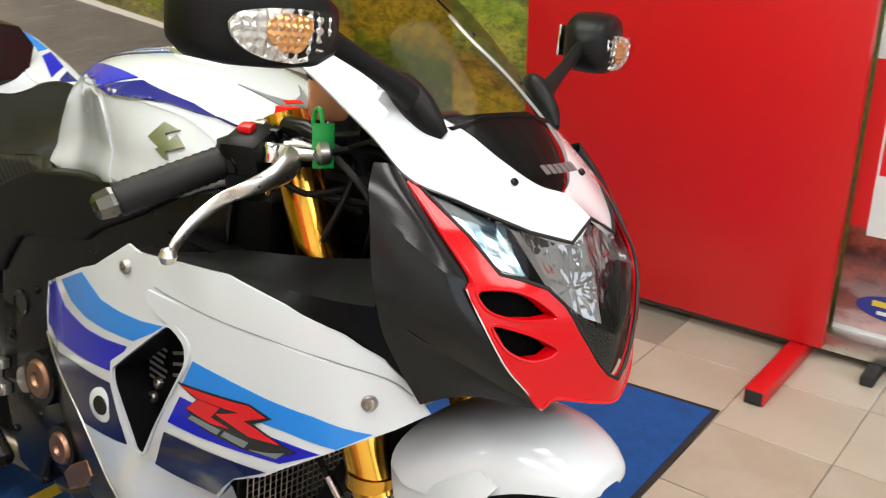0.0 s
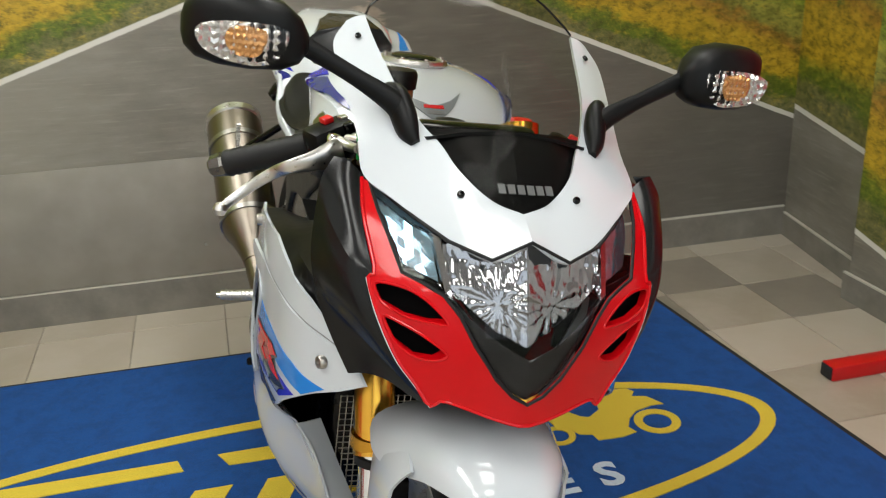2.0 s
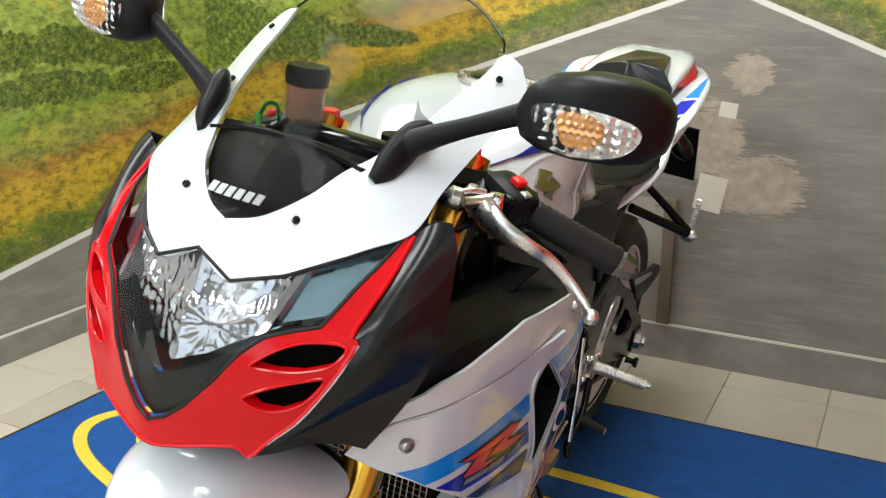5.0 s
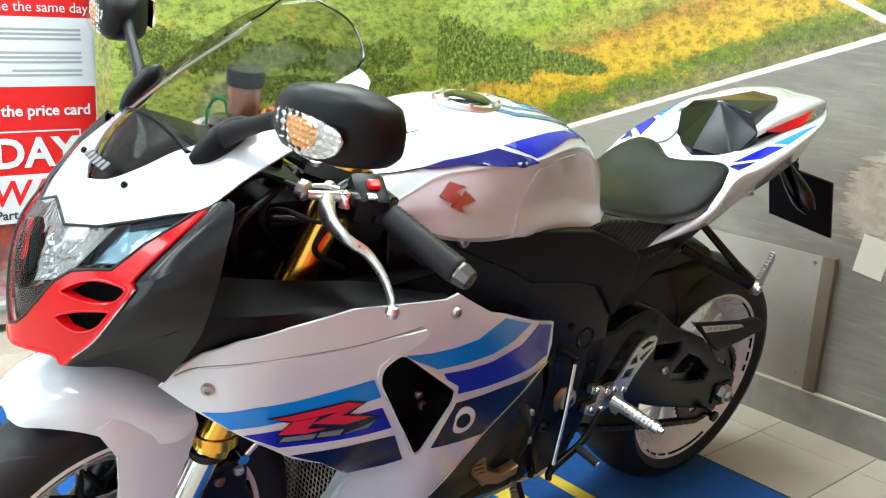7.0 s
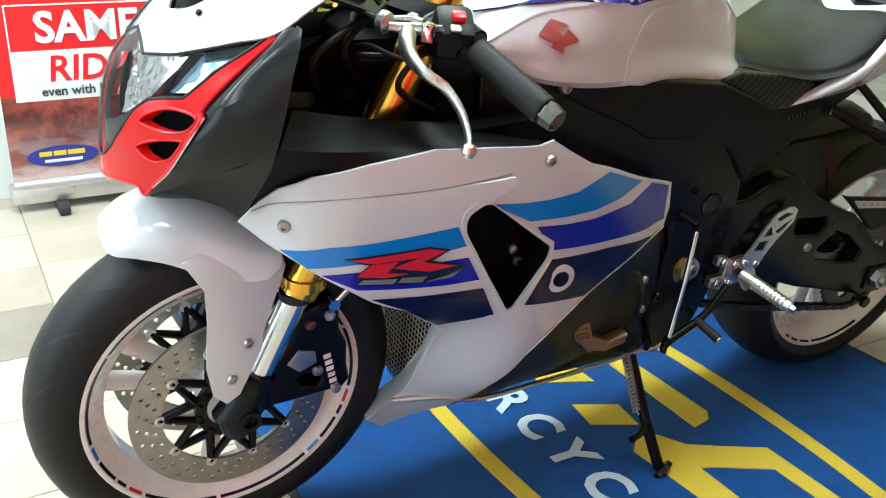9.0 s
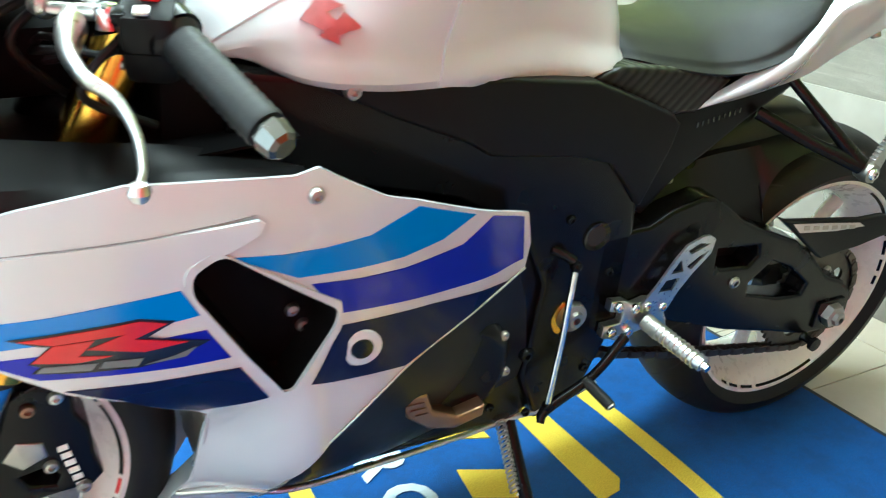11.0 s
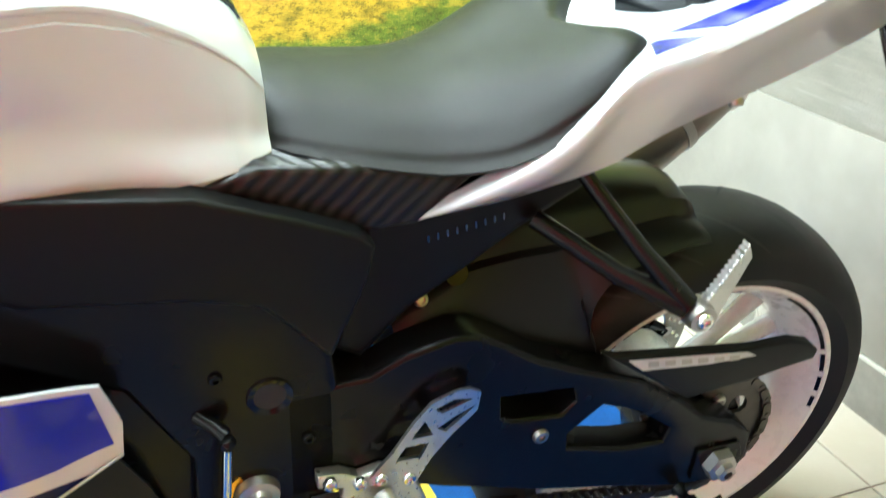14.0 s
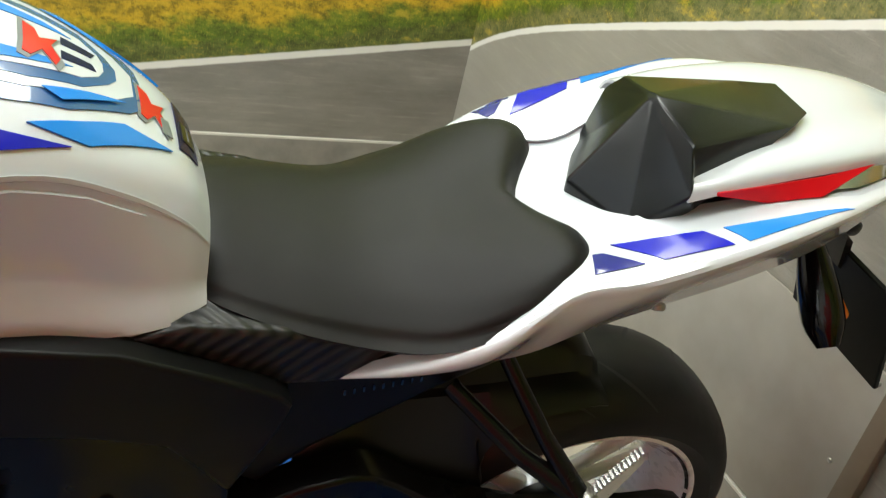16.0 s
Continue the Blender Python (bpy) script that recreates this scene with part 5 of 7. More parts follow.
for sy, sz in ((0.09, 0.475), (0.08, 0.30), (0.08, 0.14), (-0.25, 0.2)):
    screw(0.007, sy, sz, (1, 0, 0), 0.005, boarding)
TAPE = material("paper_tape", (0.62, 0.58, 0.50), 0.7, var=0.06)
for w, h, y, z, tilt, words in ((0.082, 0.108, 0.245, 0.525, -9, "blank cream paper sheet stuck on the mural wall"), (0.050, 0.044, 0.277, 0.775, -6, "small blank cream paper stuck on the mural wall")):
    tape = finish("paper_label", block(0.0, 0.001, -w / 2, w / 2, -h / 2, h / 2), TAPE, None, words, 30)
    tape.matrix_world = pose(-0.5775, y, z, tilt, 0, 0)
    tagged(tape, category="paper")

# floor tiles
tile_mesh = None
PITCH = 0.2865
for i in range(-2, 9):
    for j in range(-12, 4):
        x0, y0 = -0.155 + PITCH * i, 1.217 + PITCH * j
        if x0 + PITCH < -0.58:
            continue
        if tile_mesh is None:
            t = finish("tile", block(-PITCH / 2 + 0.0012, PITCH / 2 - 0.0012, -PITCH / 2 + 0.0012, PITCH / 2 - 0.0012, -0.006, 0, 0.0012, segments=1), TILE, floor)
            tile_mesh = t.data
            dark_mesh = tile_mesh.copy()
            dark_mesh.materials[0] = TILEDARK
        else:
            t = new("tile", tile_mesh)
            t.parent = floor
        if (i, j) in ((-1, 0), (0, -1), (0, 1), (3, 1), (6, -8)):
            t.data = dark_mesh
        t.location = (x0 + PITCH / 2, y0 + PITCH / 2, FLOOR_Z)
bm = bmesh.new()
for i in range(9, 20):
    for j in range(-12, 4):
        x0, y0 = -0.155 + PITCH * i, 1.217 + PITCH * j
        block(x0 + 0.0012, x0 + PITCH - 0.0012, y0 + 0.0012, y0 + PITCH - 0.0012, FLOOR_Z - 0.006, FLOOR_Z, bm=bm)
tagged(part("tile_field", bm, TILE, floor), kind="stuff")

# ---------------------------------------------------------------- details of the motorcycle
from mathutils.bvhtree import BVHTree


def drape(ob, axis, sign=1):
    """A surface function that drops points onto a part along an axis."""
    bvh = BVHTree.FromPolygons([v.co for v in ob.data.vertices], [tuple(p.vertices) for p in ob.data.polygons])

    def surf(a, b, off):
        o, d = {"y": ((a, sign, b), (0, -sign, 0)), "z": ((a, b, 2), (0, 0, -1)), "x": ((3, a, b), (-1, 0, 0))}[axis]
        hit = bvh.ray_cast(Vector(o), Vector(d))
        if hit[0] is None:
            hit = bvh.find_nearest(Vector({"y": (a, sign * 0.15, b), "z": (a, b, 0.95), "x": (1.0, a, b)}[axis]))
        n = hit[1] if hit[1].dot(Vector(d)) < 0 else -hit[1]
        return hit[0] + n * off

    return surf


def wrap(ob, sign, cz=0.84, scale=0.15):
    """Like drape, but towards the axis at height cz: b is an angle times scale."""
    bvh = BVHTree.FromPolygons([v.co for v in ob.data.vertices], [tuple(p.vertices) for p in ob.data.polygons])

    def surf(a, b, off):
        out = Vector((0, sign * math.cos(b / scale), math.sin(b / scale)))
        c = Vector((a, 0, cz))
        p, n, *_ = bvh.ray_cast(c + out * 0.6, -out)
        if p is None:
            p, n, *_ = bvh.find_nearest(c + out * 0.12)
        return p + (n if n.dot(out) > 0 else -n) * off

    return surf


def bearing(pts, cz=0.84, scale=0.15):
    return [(x, math.atan2(z - cz, y) * scale) for x, y, z in pts]


def mirror2(pts):
    return [(a, -b) for a, b in pts]


PADBLUE = material("steel_blue_pad", (0.016, 0.085, 0.25), 0.25, coat=0.7, var=0.15, scale=20)
DARKGREY = material("dark_grey_decal", (0.15, 0.17, 0.18), 0.3, var=0.1)
DEEPBLUE = material("deep_blue_decal", (0.008, 0.010, 0.16), 0.2, coat=0.5, var=0.2)
NEARBLACK = material("near_black_decal", (0.006, 0.006, 0.010), 0.25, coat=0.3, var=0.1)
AMBERFOIL = material("amber_foil", (0.66, 0.33, 0.12), 0.22, 0.7, var=0.3, scale=60)
PEARL = material("pale_ribbed_reflector", (0.60, 0.59, 0.57), 0.22, 0.8, var=0.15, scale=120)
DARKOLIVE = material("olive_decal", (0.03, 0.03, 0.008), 0.3, var=0.1)
BADGE = material("brushed_badge_metal", (0.42, 0.42, 0.43), 0.30, 1.0, var=0.2, scale=60)
SILVERDECAL = material("silver_decal", (0.16, 0.165, 0.17), 0.3, 0.6, var=0.05)

for s in (1, -1):
    sd = drape(tank, "y", s)
    for nm, mt, ol in (
        ("royal_stripe", DEEPBLUE, [(1.0746, 0.9116), (0.991, 0.9433), (0.903, 0.9633), (0.8387, 0.9505), (0.8626, 0.9460), (0.959, 0.9420), (1.028, 0.930)]),
        ("tank_mark", BADGE, [(1.010, 0.898), (0.992, 0.919), (0.966, 0.912), (0.985, 0.905), (0.972, 0.895), (0.990, 0.888)]),
        ("tank_mark", BADGE, [(0.951, 0.892), (0.968, 0.906), (0.980, 0.893), (0.994, 0.884), (0.972, 0.874), (0.976, 0.884)]),
    ):
        if nm == "tank_mark" and s < 0:
            ol = [(1.961 - a, b) for a, b in ol]
        part(nm, skin(ol, sd, 0.0044, 0.004, 0.006), mt, tank)
td = drape(tank, "z")
for s in (1, -1):
    ws = wrap(tank, s)
    part("royal_stripe", skin(bearing([(0.887, 0.147, 0.969), (0.828, 0.145, 0.979), (0.749, 0.124, 0.978), (0.715, 0.111, 0.9745), (0.662, 0.104, 0.9575), (0.716, 0.126, 0.9655), (0.775, 0.155, 0.963), (0.834, 0.173, 0.953)]), ws, 0.0022, 0.002, 0.008), BLUE, tank)
    part("sky_stripe", skin(bearing([(0.691, 0.098, 0.9715), (0.656, 0.081, 0.963), (0.624, 0.060, 0.949), (0.586, 0.057, 0.925), (0.650, 0.098, 0.9545)]), ws, 0.0022, 0.002, 0.008), SKY, tank)
# printed tank pad: nested bands, wedges and small emblems
BANDS = [
    (PADBLUE, [(0.607, 0.014), (0.610, 0.031), (0.618, 0.042), (0.663, 0.073), (0.703, 0.084), (0.76, 0.090), (0.81, 0.086), (0.84, 0.06)]),
    (WHITE, [(0.614, 0.016), (0.628, 0.034), (0.654, 0.050), (0.692, 0.065), (0.76, 0.076), (0.80, 0.074), (0.828, 0.05)]),
    (PADBLUE, [(0.627, 0.008), (0.634, 0.021), (0.653, 0.041), (0.690, 0.054), (0.76, 0.064), (0.795, 0.062), (0.82, 0.04)]),
    (WHITE, [(0.637, 0.006), (0.641, 0.017), (0.654, 0.030), (0.681, 0.039), (0.707, 0.046), (0.76, 0.053), (0.79, 0.050), (0.81, 0.03)]),
]
pad = None
for k0, (mt, half) in enumerate(BANDS):
    ob = part("pad_print" if pad else "tank_pad", skin(half + mirror2(half[::-1]), td, 0.0014 + 0.0005 * k0, 0.0006, 0.010), mt, pad or tank, "steel blue and white printed tank pad" if pad is None else "")
    pad = pad or ob
for s in (1, -1):
    for mt, ol in ((NAVY, [(0.668, 0.017), (0.643, 0.013), (0.646, 0.005), (0.668, 0.005)]), (SKY, [(0.76, 0.047), (0.71, 0.041), (0.680, 0.032), (0.660, 0.022), (0.70, 0.026), (0.76, 0.032)]), (SKY, [(0.668, 0.068), (0.640, 0.048), (0.622, 0.034), (0.650, 0.046), (0.682, 0.061)]), (NAVY, [(0.76, 0.030), (0.715, 0.024), (0.715, 0.012), (0.76, 0.018)])):
        part("pad_wedge", skin([(a, s * b) for a, b in ol], td, 0.0036, 0.0006, 0.008), mt, pad)


def slanted_emblem(x, y, sx, sy, off, parent):
    """A red jagged emblem with a dark edge."""
    shape = [(1.0, -1.0), (0.35, -0.75), (0.1, -0.25), (-0.85, -0.55), (-0.5, -0.05), (-1.0, 0.55), (-0.75, 0.95), (-0.05, 0.35), (0.55, 0.85), (1.0, 0.75), (0.95, 0.15)]
    part("emblem_edge", skin([(x + sx * 1.25 * a, y + sy * 1.25 * b) for a, b in shape], td, off, 0.0006, 0.008), DARKGREY, parent)
    part("emblem_shape", skin([(x + sx * a, y + sy * b) for a, b in shape], td, off + 0.0006, 0.0006, 0.008), DECALRED, parent)


slanted_emblem(0.682, 0.008, 0.013, 0.025, 0.0042, pad)
slanted_emblem(0.598, 0.016, 0.011, 0.024, 0.0014, tank)
part("tank_sticker", skin([(0.593, 0.022), (0.586, 0.020), (0.584, 0.040), (0.592, 0.041)], td, 0.0022, 0.0008, 0.006), DARKGREY, tank, "small dark sticker")
st = part("tank_sticker", skin([(0.577, -0.030), (0.562, -0.028), (0.560, 0.034), (0.578, 0.044)], td, 0.0014, 0.001, 0.008), NAVY, tank, "dark blue and olive sticker")
part("sticker_field", skin([(0.574, 0.000), (0.564, 0.0), (0.563, 0.024), (0.574, 0.028)], td, 0.0022, 0.0008, 0.006), DARKOLIVE, st, "olive field")
part("sticker_line", skin([(0.5695, 0.003), (0.568, 0.003), (0.568, 0.021), (0.5695, 0.023)], td, 0.0028, 0.0006, 0.006), SILVERDECAL, st)
fd = drape(tank, "x")
part("tank_badge", skin([(0.055, 0.969), (0.03, 0.958), (0.0, 0.951), (-0.03, 0.958), (-0.055, 0.969), (-0.032, 0.950), (-0.008, 0.936), (0.008, 0.936), (0.032, 0.950)], fd, 0.0015, 0.001, 0.008), DARKGREY, tank, "dark chevron sticker")
for i, (w, z) in enumerate(((0.016, 0.950), (0.013, 0.943))):
    part("badge_bar", skin([(-w, z - 0.002), (w, z - 0.002), (w, z + 0.002), (-w, z + 0.002)], fd, 0.0022, 0.0006, 0.008), (DECALRED, SILVERDECAL)[i], tank)
# knee recess panels
for s in (1, -1):
    part("knee_panel", skin([(0.828, 0.936), (0.76, 0.943), (0.70, 0.940), (0.65, 0.925), (0.608, 0.902), (0.588, 0.868), (0.582, 0.802), (0.66, 0.797), (0.78, 0.808), (0.858, 0.822), (0.850, 0.865), (0.842, 0.91)], drape(tank, "y", s), 0.0030, 0.003, 0.009), WHITE, tank, "white knee panel with a raised edge")
# filler cap
cap = part("filler_cap", lathe([(0.0, -0.012), (0.056, -0.012), (0.060, -0.003), (0.058, 0.003), (0.050, 0.004), (0.047, 0.001), (0.0, 0.002)], 40, (0.850, 0.004, 1.0015), "z", closed=False), ALU, tank, "silver fuel filler cap ring")
part("cap_lid", lathe([(0.0, 0.001), (0.040, 0.001), (0.040, 0.005), (0.034, 0.008), (0.0, 0.009)], 32, (0.850, 0.004, 1.0015), "z", closed=False), GLOSSBLACK, cap, "gloss black lid")
for kx in range(8):
    a = kx * math.pi / 4 + 0.2
    screw(0.850 + 0.053 * math.cos(a), 0.004 + 0.053 * math.sin(a), 1.006, (0, 0, 1), 0.0042, tank)
for s in (1, -1):
    screw(0.955, s * 0.168, 0.822, (0, s, 0), 0.010, bike)

# tail graphics, lights, plate
for s in (1, -1):
    tz = drape(tails[s], "z")
    for nm, mt, ol in (
        ("royal_stripe", BLUE, [(0.190, 0.124), (0.115, 0.146), (0.100, 0.174), (0.162, 0.167)]),
        ("sky_stripe", SKY, [(0.097, 0.149), (0.04, 0.158), (-0.03, 0.165), (0.03, 0.172), (0.086, 0.175)]),
        ("navy_stripe", DEEPBLUE, [(0.212, 0.132), (0.203, 0.134), (0.179, 0.165), (0.225, 0.162)]),
    ):
        part(nm, skin([(a, s * b) for a, b in ol], tz, 0.0012, 0.001, 0.01), mt, tails[s])
    FLASH = [((0.100, 0.126, 0.9575), (0.100, 0.1265)), ((0.039, 0.1275, 0.9715), (0.040, 0.131)), ((-0.02, 0.1262, 0.985), (0.0, 0.138)), ((-0.082, 0.1165, 0.9965), (-0.014, 0.1415))]
    CLEAR = [FLASH[-1], ((-0.13, 0.1035, 1.000), (-0.056, 0.148)), ((-0.20, 0.075, 0.996), (-0.14, 0.118)), ((-0.235, 0.052, 0.989), (-0.205, 0.084))]
    strips = [[[Vector((a[0], s * a[1], a[2])), tz(b[0], s * b[1], 0.001) if b[0] < 0.09 else Vector((a[0], s * a[1], a[2] - 0.003))] for a, b in rr] for rr in (FLASH, CLEAR)]
    part("side_reflector", sheet(strips[0], 0.003), TAILRED, tails[s], "red side panel of the tail")
    rows = strips[1]
    part("tail_light", sheet(rows, 0.003), LENS, tails[s], "clear tail light lens")
    rows = [[p + Vector((0, -s * 0.012, 0)) for p in r] for r in rows]
    part("tail_lamp", sheet(rows, 0.003), SILVER, tails[s], "silver lamp reflector")
under = [(0.26, 0.10, 0.775), (0.10, 0.115, 0.825), (-0.05, 0.105, 0.875), (-0.17, 0.075, 0.925), (-0.23, 0.045, 0.955)]
part("undertray", sheet([[Vector((x, -w, z)), Vector((x, -w * 0.8, z - 0.018)), Vector((x, 0, z - 0.022)), Vector((x, w * 0.8, z - 0.018)), Vector((x, w, z))] for x, w, z in under], 0.003), MATTBLACK, bike, "black undertray")
screw(0.10, 0.130, 0.815, (0, 0.6, -1), 0.008, bike)
plate_base = new("plate_holder")
plate_base.parent = bike
part("hanger", loft([[Vector((x + dx, y * w, z + dz)) for y, dx, dz in ((-1, 0, 0), (1, 0, 0), (1, 0.016, 0.01), (-1, 0.016, 0.01))] for x, w, z in ((-0.10, 0.06, 0.885), (-0.17, 0.05, 0.865), (-0.235, 0.045, 0.835), (-0.262, 0.04, 0.78))]), MATTBLACK, plate_base, "black plastic plate hanger")
bm = bmesh.new()
corners = [(-0.237, -0.036, 0.820), (-0.250, 0.135, 0.815), (-0.319, 0.141, 0.667), (-0.306, -0.030, 0.672)]
nrm = (Vector(corners[1]) - Vector(corners[0])).cross(Vector(corners[3]) - Vector(corners[0])).normalized() * 0.004
vs = [bm.verts.new(Vector(c) + nrm * k1) for k1 in (-1, 1) for c in corners]
for f in ((0, 1, 2, 3), (7, 6, 5, 4), (0, 4, 5, 1), (1, 5, 6, 2), (2, 6, 7, 3), (3, 7, 4, 0)):
    bm.faces.new([vs[i] for i in f])
bmesh.ops.bevel(bm, geom=list(bm.edges), offset=0.0015, segments=2, affect="EDGES")
part("plate", bm, MATTBLACK, plate_base, "black back of a plate")
part("plate_lamp", block(-0.262, -0.225, -0.03, 0.03, 0.828, 0.85, 0.008), BLACK, plate_base)
for s in (1, -1):
    stalk = part("rear_indicator", tube([(-0.158, s * 0.035, 0.850), (-0.164, s * 0.062, 0.822), (-0.169, s * 0.090, 0.795), (-0.173, s * 0.118, 0.769), (-0.175, s * 0.140, 0.751)], [0.012, 0.020, 0.026, 0.026, 0.014], 14, samples=12, squash=0.8), GLOSSBLACK, plate_base, "gloss black rear indicator")
    part("indicator_lens", tube([(-0.186, s * 0.100, 0.783), (-0.202, s * 0.112, 0.772)], [0.018, 0.012], 12), AMBER, stalk)

# fairing details
RLOGO = [(1.310, 0.638), (1.238, 0.643), (1.203, 0.646), (1.178, 0.639), (1.2095, 0.626), (1.159, 0.613), (1.200, 0.609), (1.252, 0.621), (1.216, 0.6335), (1.281, 0.6305)]
RFOOT = [(1.281, 0.6297), (1.245, 0.6305), (1.260, 0.614), (1.2305, 0.6095), (1.261, 0.6065), (1.301, 0.612)]
REDGE = [(1.319, 0.640), (1.238, 0.6455), (1.203, 0.6485), (1.170, 0.640), (1.197, 0.6255), (1.149, 0.612), (1.137, 0.609), (1.172, 0.594), (1.207, 0.590), (1.261, 0.593), (1.302, 0.599), (1.294, 0.606), (1.304, 0.610), (1.284, 0.6285), (1.292, 0.630)]
RBARS = [[(1.298, 0.600), (1.292, 0.606), (1.244, 0.603), (1.250, 0.5955)], [(1.243, 0.5965), (1.238, 0.6035), (1.202, 0.6015), (1.208, 0.593)], [(1.201, 0.593), (1.173, 0.598), (1.151, 0.605), (1.162, 0.595)]]
for s in (1, -1):
    sf = side(s)

    def read(ol, s=s):
        """Both sides read from left to right."""
        return ol if s > 0 else [(2.456 - a, b) for a, b in ol]

    part("logo_edge", skin(read(REDGE), sf, 0.0024, 0.0010, 0.007), NEARBLACK, bike, "dark edge of a red emblem")
    for ol in (RLOGO, RFOOT):
        part("logo_shape", skin(read(ol), sf, 0.0034, 0.0011, 0.006), DECALRED, bike, "orange red slanted emblem")
    for ol in RBARS:
        part("logo_bar", skin(read(ol), sf, 0.0036, 0.001, 0.012), DARKGREY, bike, "grey slanted bar")
    c = Vector(sf(0.966, 0.549, 0.001))
    for nm, r0, r1, h, mt in (("crash_ring", 0.0, 0.024, 0.004, WHITE), ("crash_hole", 0.0, 0.014, 0.0055, GLOSSBLACK)):
        bm = lathe([(r0, 0), (r1, 0), (r1, h * 0.6), (r1 * 0.9, h), (r0, h)], 28, axis="z", closed=False)
        bmesh.ops.remove_doubles(bm, verts=bm.verts, dist=1e-5)
        bm.transform(Matrix.Translation(c) @ Vector((0.1, s, 0)).to_track_quat("Z", "Y").to_matrix().to_4x4())
        part(nm, bm, mt, bike, "round white fairing boss" if mt is WHITE else "")
    mid = Vector((sum(a for a, _ in DUCT) / len(DUCT), sum(b for _, b in DUCT) / len(DUCT)))
    rim_out = [(mid.x + (a - mid.x) * 1.0 + math.copysign(0.007, a - mid.x), mid.y + (b - mid.y) * 1.0 + math.copysign(0.006, b - mid.y)) for a, b in DUCT]
    part("duct_rim", skin(rim_out, sf, 0.0045, 0.004, 0.012, holes=(DUCT,)), WHITE, bike, "white vent surround")
    loop = [Vector(p) for p in DUCT]
    rows = []
    for off, sc in ((0.0, 1.0), (-0.02, 0.97), (-0.048, 0.92)):
        rows.append([sf(mid.x + (p.x - mid.x) * sc, mid.y + (p.y - mid.y) * sc, off) for p in loop + loop[:1]])
    if s < 0:
        for i in range(6):
            z = 0.645 - 0.0095 * i
            part("label_bar", skin([(1.012, z), (1.052 - 0.004 * (i % 3), z - 0.002), (1.052 - 0.004 * (i % 3), z - 0.0055), (1.012, z - 0.0035)], sf, -0.0435, 0.0008, 0.02), DARKGREY, bike, "grey label print")
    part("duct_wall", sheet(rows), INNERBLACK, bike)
    screw(*sf(1.035, 0.592, -0.042), (0, s, 0), 0.008, bike)
    screw(*sf(1.022, 0.568, -0.042), (0, s, 0), 0.008, bike)
# warning label inside the right vent
for r in range(6):
    z = 0.655 - r * 0.015
    part("warning_bar", skin([(1.10, z), (1.065, z - 0.01), (1.066, z - 0.014), (1.101, z - 0.004)], side(-1), -0.0435, 0.001, 0.02), SILVERDECAL, bike, "pale print line")

INTAKE = material("dark_intake_mesh", (0.0015, 0.0015, 0.0016), 0.8, spec=0.05, var=0.2)
# black vent backing and slats behind the red surround
for s in (1, -1):
    part("air_intake", skin([(s * 0.176, 0.840), (s * 0.10, 0.830), (s * 0.070, 0.795), (s * 0.066, 0.752), (s * 0.11, 0.738), (s * 0.165, 0.766)], front, -0.020, 0.003, 0.015), INTAKE, bike, "dark air intake")
    for loop in VENTS:
        my, mz = sum(a for a, _ in loop) / len(loop), sum(b for _, b in loop) / len(loop)
        rows = [[front(s * (my + (a - my) * sc), mz + (b - mz) * sc, off) for a, b in loop + loop[:1]] for off, sc in ((0.0, 1.0), (-0.005, 0.96), (-0.011, 0.93))]
        part("vent_wall", sheet(rows), RED, bike, "red inner wall of an air slot")
    line = [front(s * a, b, 0.0022) for a, b in RED_EDGE[3:]]
    part("pinstripe", tube(line, 0.0013, 6, samples=30), WHITE, bike, "thin white pinstripe along the red surround")

# lamp interior: faceted reflectors, ice blue pockets, dark lower part, bulb
rng = random.Random(11)


def facets(outline, off, depth, step, mat, name, parent, label, stretch=1.0, bowl=0.0):
    cy = sum(a for a, _ in outline) / len(outline)
    cz = sum(b for _, b in outline) / len(outline)

    def surf(a, b, o):
        r2 = (a - cy) ** 2 + (b - cz) ** 2
        return front(a, b, o + bowl * (r2 / 0.004 - 1) + rng.uniform(-depth, depth))

    return part(name, skin(outline, surf, off, 0.002, step), mat, parent, label, angle=3)


LAMPCORE = [(0.096, 0.878), (0.045, 0.866), (0.0, 0.884), (-0.045, 0.866), (-0.096, 0.878), (-0.090, 0.832), (-0.064, 0.808), (-0.034, 0.786), (0, 0.772), (0.034, 0.786), (0.064, 0.808), (0.090, 0.832)]


def fluted(a, b, o):
    """A chromed bowl of narrow upright flutes, broken into short steps."""
    u, v = abs(a) - 0.030, b - 0.812
    r = math.hypot(u, v)
    row = math.floor(b * 48 + 0.35 * math.sin(a * 90))
    col = (a * 96 + 0.37 * row) % 1.0
    lean = math.sin(12.9 * row + 7.3 * math.floor(a * 96 + 0.37 * row))
    return front(a, b, o + 0.008 * (r * r / 0.002 - 1) + 0.0016 * abs(col - 0.5) + 0.0012 * lean * ((b * 48) % 1.0) + 0.0035 * abs((math.atan2(v, u) * 1.9) % 1.0 - 0.5))


